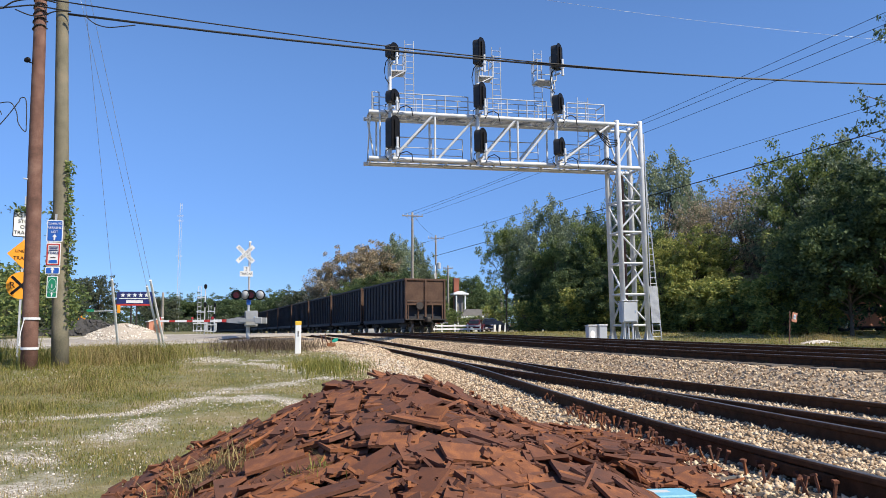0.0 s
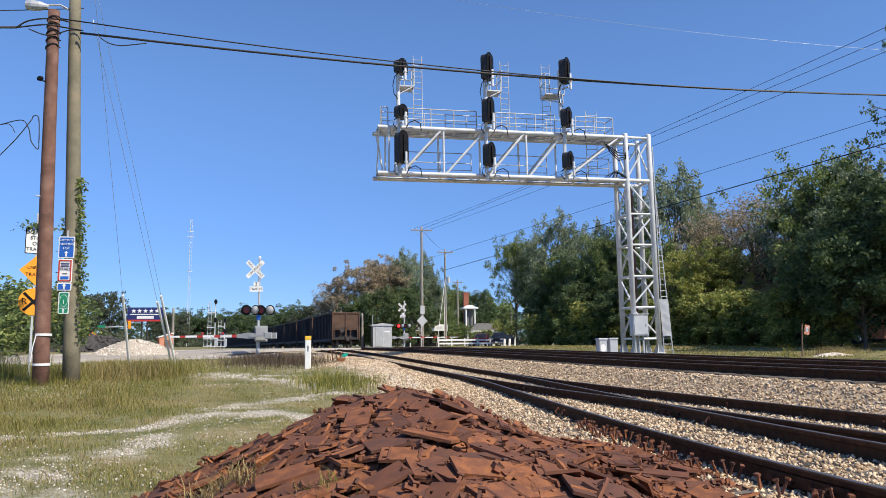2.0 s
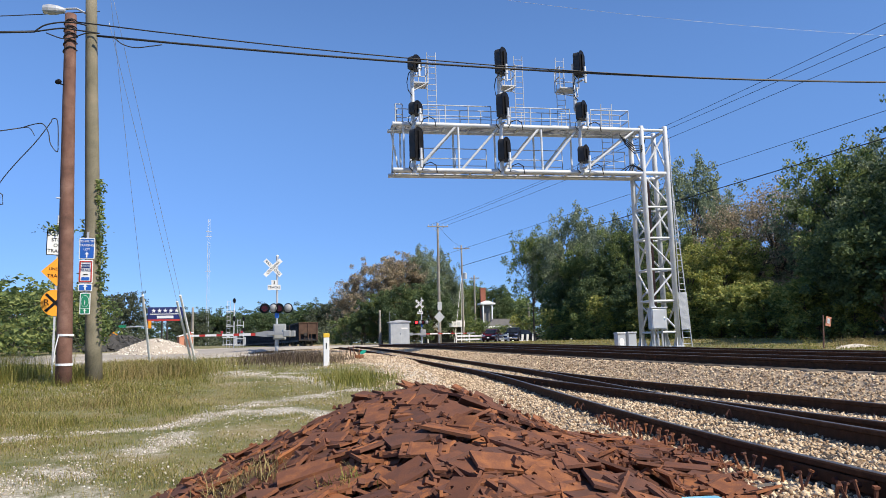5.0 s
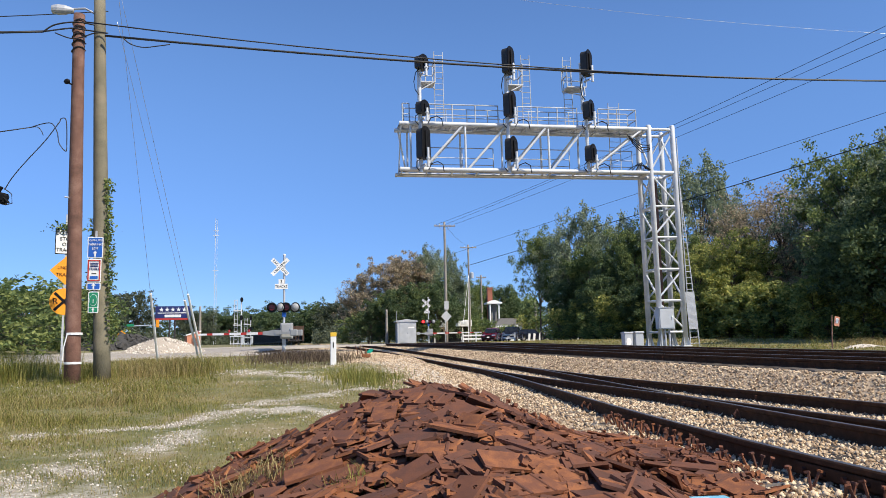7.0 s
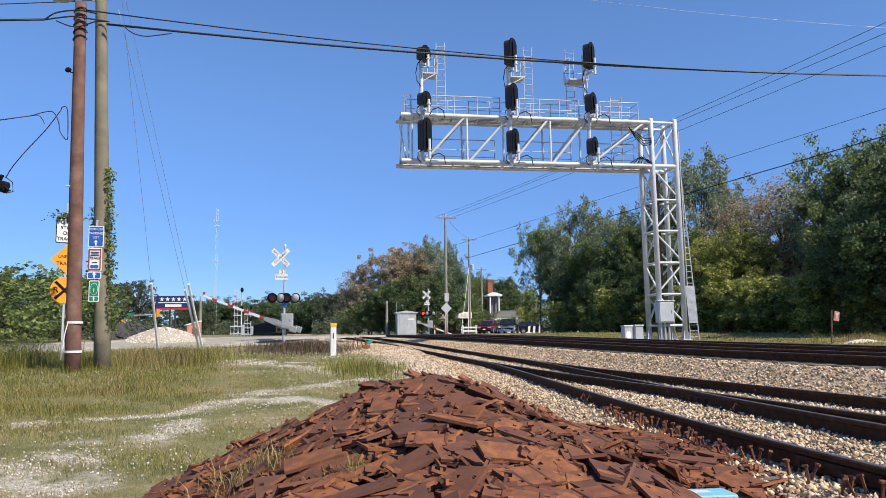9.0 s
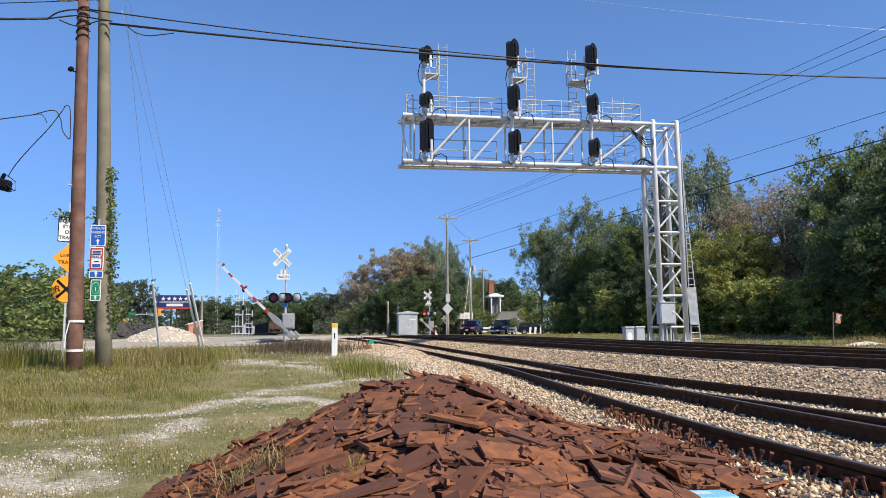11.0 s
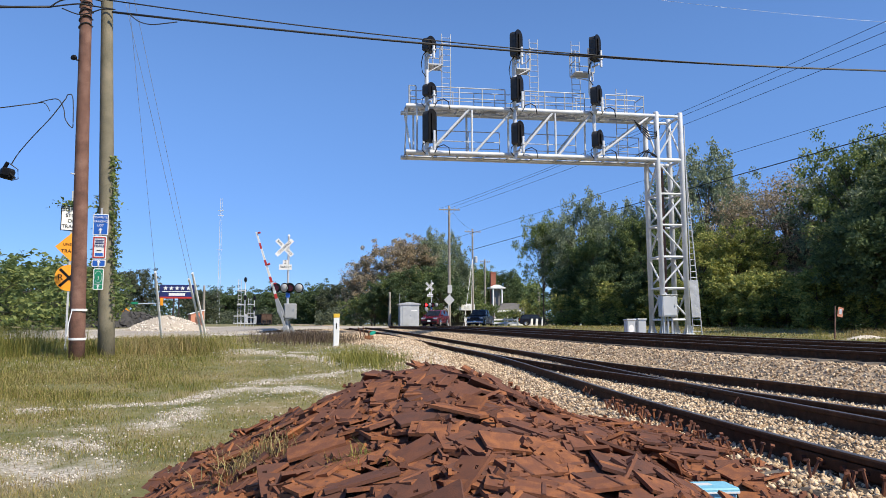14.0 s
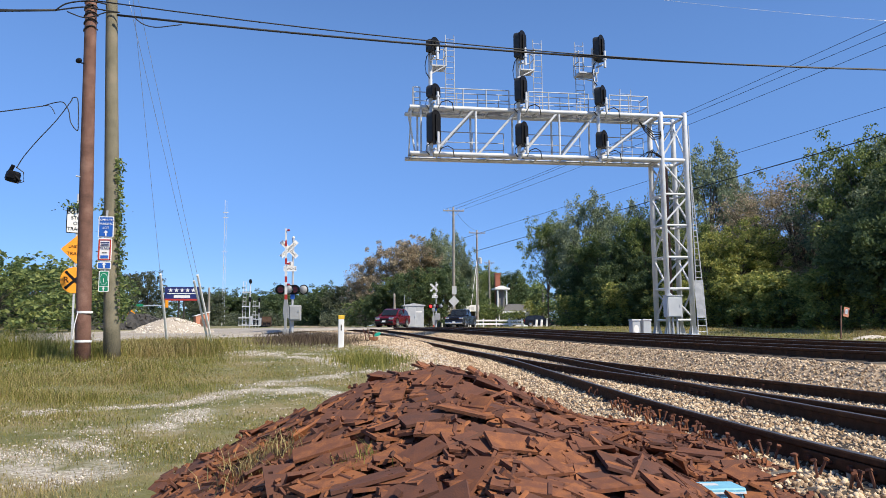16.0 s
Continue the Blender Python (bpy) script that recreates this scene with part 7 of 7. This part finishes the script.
def build_cover():
    rng = np.random.RandomState(21)
    # ballast between and beside the rails
    n = 110000
    y = 2.6 + 27 * rng.rand(n) ** 1.5
    x = rng.uniform(1.0, 9.2, n) - bend(y)
    keep = x > 5.9 - spread(y) - bend(y) - 2.5 + rng.normal(0, 0.4, n)
    x, y = x[keep], y[keep]
    size = (0.009 + 0.024 * rng.rand(len(x)) ** 1.6) * (1 + y / 40)
    z = np.maximum(bed_z(x, y), ground_z(x, y) - 0.3 * (x > 5.1 - spread(y) - bend(y))) + size * 0.15 + rng.uniform(-0.008, 0.012, len(x))
    far_y = rng.uniform(27, 54, 26000)
    far_x = rng.uniform(2.4, 9.2, 26000) - bend(far_y)
    far_s = rng.uniform(0.025, 0.055, 26000)
    stones("ballast_stones", far_x, far_y, np.maximum(bed_z(far_x, far_y), ground_z(far_x, far_y) - 0.3 * (far_x > 5.1 - bend(far_y))) + 0.01, far_s, M["stone"], "loose pale crushed ballast stones further along", rng, "ballast")
    stones("ballast_stones", x, y, z, size, M["stone"], "loose pale crushed ballast stones", rng, "ballast")
    # bare gravel in the grass
    n = 150000
    y = 4.5 + 24 * rng.rand(n) ** 1.4
    x = rng.uniform(-9, 3.2, n)
    m = gravel_mask(x, y) * np.clip(0.55 + 1.2 * fractal(x, y, 2.6, 9), 0, 1) + 0.1 * np.clip(fractal(x, y, 0.7, 19) + 0.2, 0, 1)
    keep = rng.rand(n) < m * 1.1
    x, y = x[keep], y[keep]
    size = rng.uniform(0.006, 0.018, len(x)) * (0.8 + y / 22)
    stones("gravel_stones", x, y, ground_z(x, y) + size * 0.3, size, M["gravel_pale"], "scattered pale gravel in the grass", rng, "gravel")
    # grass
    n = 640000
    y = 3.6 + 36 * rng.rand(n) ** 1.5
    x = rng.uniform(-1.05, 0.16, n) * (y * 0.62 + 3.0)
    g = gravel_mask(x, y)
    pat = fractal(x, y, 0.8, 14)
    tall = smooth_step(9.5, 14.5, y + 1.5 * pat) * smooth_step(-1.6, -3.4, x + 0.1 * (y - 14) + 0.8 * pat) * smooth_step(34, 27, y)
    keep = (rng.rand(n) < (1 - 0.92 * g) * (0.5 + 0.45 * tall + 0.4 * pat)) & (x < 4.6 - spread(y) - bend(y))
    x, y, tall, pat = x[keep], y[keep], tall[keep], pat[keep]
    near = np.array([pile_z(a, b) for a, b in zip(x, y)]) < -0.04
    x, y, tall, pat = x[near], y[near], tall[near], pat[near]
    clump = np.clip(0.55 + 0.75 * fractal(x, y, 1.9, 41), 0.25, 1.3)
    h = (0.03 + 0.05 * rng.rand(len(x)) ** 2 + 0.02 * pat.clip(0)) * (1 - tall) + tall * (0.07 + 0.26 * rng.rand(len(x)) ** 1.8) * clump
    w = 0.0028 + 0.00028 * y
    parched = smooth_step(8.5, 6.0, y) * smooth_step(-3.6, -2.4, x)
    dry = rng.rand(len(x)) < 0.34 + 0.3 * pat + 0.4 * parched
    for k, mat, label in ((~dry, M["grass_blade"], "uncut green grass around the poles"), (dry, M["grass_dry"], "dry straw-coloured grass stalks")):
        blades("grass", x[k], y[k], ground_z(x[k], y[k]) - 0.01, h[k], w[k], rng.uniform(0.3, 1.1, k.sum()), mat, label, rng)
    # taller weeds about the feet of the poles
    for cx, cy, sx, sy, n, hh, mat, label in ((-9.3, 23.5, 0.9, 0.8, 2600, 1.15, M["grass_blade"], "tall green weeds beside the road"), (-5.0, 24.0, 0.8, 0.9, 3200, 0.75, M["grass_dry"], "tall straw-coloured grass behind the poles"),
                                              (-4.6, 24.5, 0.9, 0.8, 2600, 0.7, M["grass_blade"], "tall green grass behind the poles"), (-6.4, 22.3, 0.4, 0.4, 900, 0.7, M["grass_blade"], "tall green grass at the foot of the poles")):
        x, y = rng.normal(cx, sx, n), rng.normal(cy, sy, n)
        blades("weeds", x, y, ground_z(x, y) - 0.01, hh * rng.uniform(0.35, 1, n), np.full(n, 0.008), rng.uniform(0.2, 0.9, n), mat, label, rng, "weeds")
    # grass beyond the tracks
    n = 60000
    y = rng.uniform(22, 62, n)
    x = rng.uniform(16.8, 42, n) - bend(y)
    h = rng.uniform(0.03, 0.1, n)
    k = rng.rand(n) < 0.5
    for q, mat, label in ((k, M["grass_blade"], "short green grass beyond the tracks"), (~k, M["grass_dry"], "short dry grass beyond the tracks")):
        blades("grass", x[q], y[q], ground_z(x[q], y[q]) - 0.01, h[q], np.full(q.sum(), 0.04), rng.uniform(0.2, 0.8, q.sum()), mat, label, rng)
    # brown weeds by the crossing
    n = 3600
    x, y = rng.normal(-0.9, 1.0, n), rng.normal(30, 1.6, n)
    blades("weeds", x, y, ground_z(x, y) - 0.01, rng.uniform(0.15, 0.55, n), np.full(n, 0.014), rng.uniform(0.3, 1.2, n), M["weed_brown"], "brown dead weeds beside the crossing", rng, "weeds")
    n = 1800
    x, y = rng.normal(0.9, 0.55, n), rng.normal(20.5, 1.2, n)
    blades("weeds", x, y, ground_z(x, y) - 0.01, rng.uniform(0.15, 0.4, n), np.full(n, 0.012), rng.uniform(0.2, 0.9, n), M["grass_blade"], "green tuft of tall grass by the ballast", rng, "weeds")
    # tufts in the heap and beyond the tracks
    for cx, cy, sx, n, h, mat, label in ((-0.45, 4.75, 0.13, 260, 0.26, M["grass_dry"], "dry grass tuft growing through the heap"), (0.15, 4.0, 0.06, 60, 0.2, M["grass_blade"], "green grass tuft in the heap"),
                                         (24.0, 30.6, 0.6, 500, 0.6, M["grass_dry"], "dry straw tuft beyond the tracks"), (21.3, 30.4, 0.25, 60, 0.9, M["grass_blade"], "tall thin weeds beside the small sign")):
        x, y = rng.normal(cx, sx, n), rng.normal(cy, sx, n)
        z = np.array([max(gz(a, b), pile_z(a, b)) if b < 10 else gz(a, b) for a, b in zip(x, y)])
        blades("tuft", x, y, z - 0.03, h * rng.uniform(0.5, 1, n), np.full(n, 0.007 if cy < 10 else 0.014), rng.uniform(0.2, 1.0, n), mat, label, rng, "weeds")


build_cover()
# ---- what moves ----
ARM = [(0, 0), (7.3, 0), (8.0, 3), (8.5, 10), (9.0, 20), (9.2, 23), (10.2, 36), (11.3, 45), (12.0, 50), (12.5, 55), (13.0, 60), (13.5, 66), (14.0, 71), (14.5, 77), (15.0, 81), (15.5, 86), (16.0, 89)]


# place along the road: time, x, y
SUV = [(0, 24.02, 97.8), (2.5, 23.07, 96.2), (4.1, 22.24, 94.8), (6.4, 20.64, 92.1), (7.5, 20.05, 91.1), (9, 19.52, 90.2), (11.5, 15.49, 83.39), (12, 14.88, 82.36), (12.5, 14.18, 81.19), (13, 12.98, 79.15), (13.5, 11.79, 77.14), (14, 10.58, 75.1), (14.5, 9.29, 72.92), (15, 7.98, 70.71), (15.5, 6.55, 68.3), (16, 5.11, 65.86)]
TRUCK = [(0, 27.81, 104.2), (4.1, 27.57, 103.8), (6.4, 25.26, 99.9), (7.5, 24.55, 98.7), (9, 23.84, 97.5), (11.5, 21.53, 93.6), (12, 20.64, 92.09), (12.5, 19.87, 90.79), (13, 19.1, 89.5), (13.5, 18.4, 88.31), (14, 17.6, 86.96), (14.5, 16.82, 85.64), (15, 15.93, 84.14), (15.5, 14.77, 82.17), (16, 13.57, 80.16)]


def drive(car, rows):
    out = []
    for t, x, y in rows:
        on = float(smooth_step(12, 9, abs(x + float(bend(y)) - 10.0)))
        z = gz(x, y) + 0.05 + (float(main_z(y)) - 0.012 - gz(x, y) - 0.05) * on
        out.append((t, pose(x, y, z + 0.01, 0, 0, -25)))
    walk(car, out)


def motions():
    drive(red_suv, SUV)
    drive(pickup, TRUCK)
    for i, car in enumerate(TRAIN):
        rows = []
        for t in range(0, 17):
            s = tail_y(t) + 6.45 + CAR * i
            x, y, z, h = track_point(s, 14.4)
            rows.append((t, pose(x, y, z, 0, 0, h)))
        walk(car, rows)
    walk(arm_near, [(t, pose(-0.28, -0.38, 1.05, 0, a, -18)) for t, a in ARM])
    walk(arm_far, [(t, pose(-0.28, -0.38, 1.05, 0, -a, 180)) for t, a in ARM])


motions()
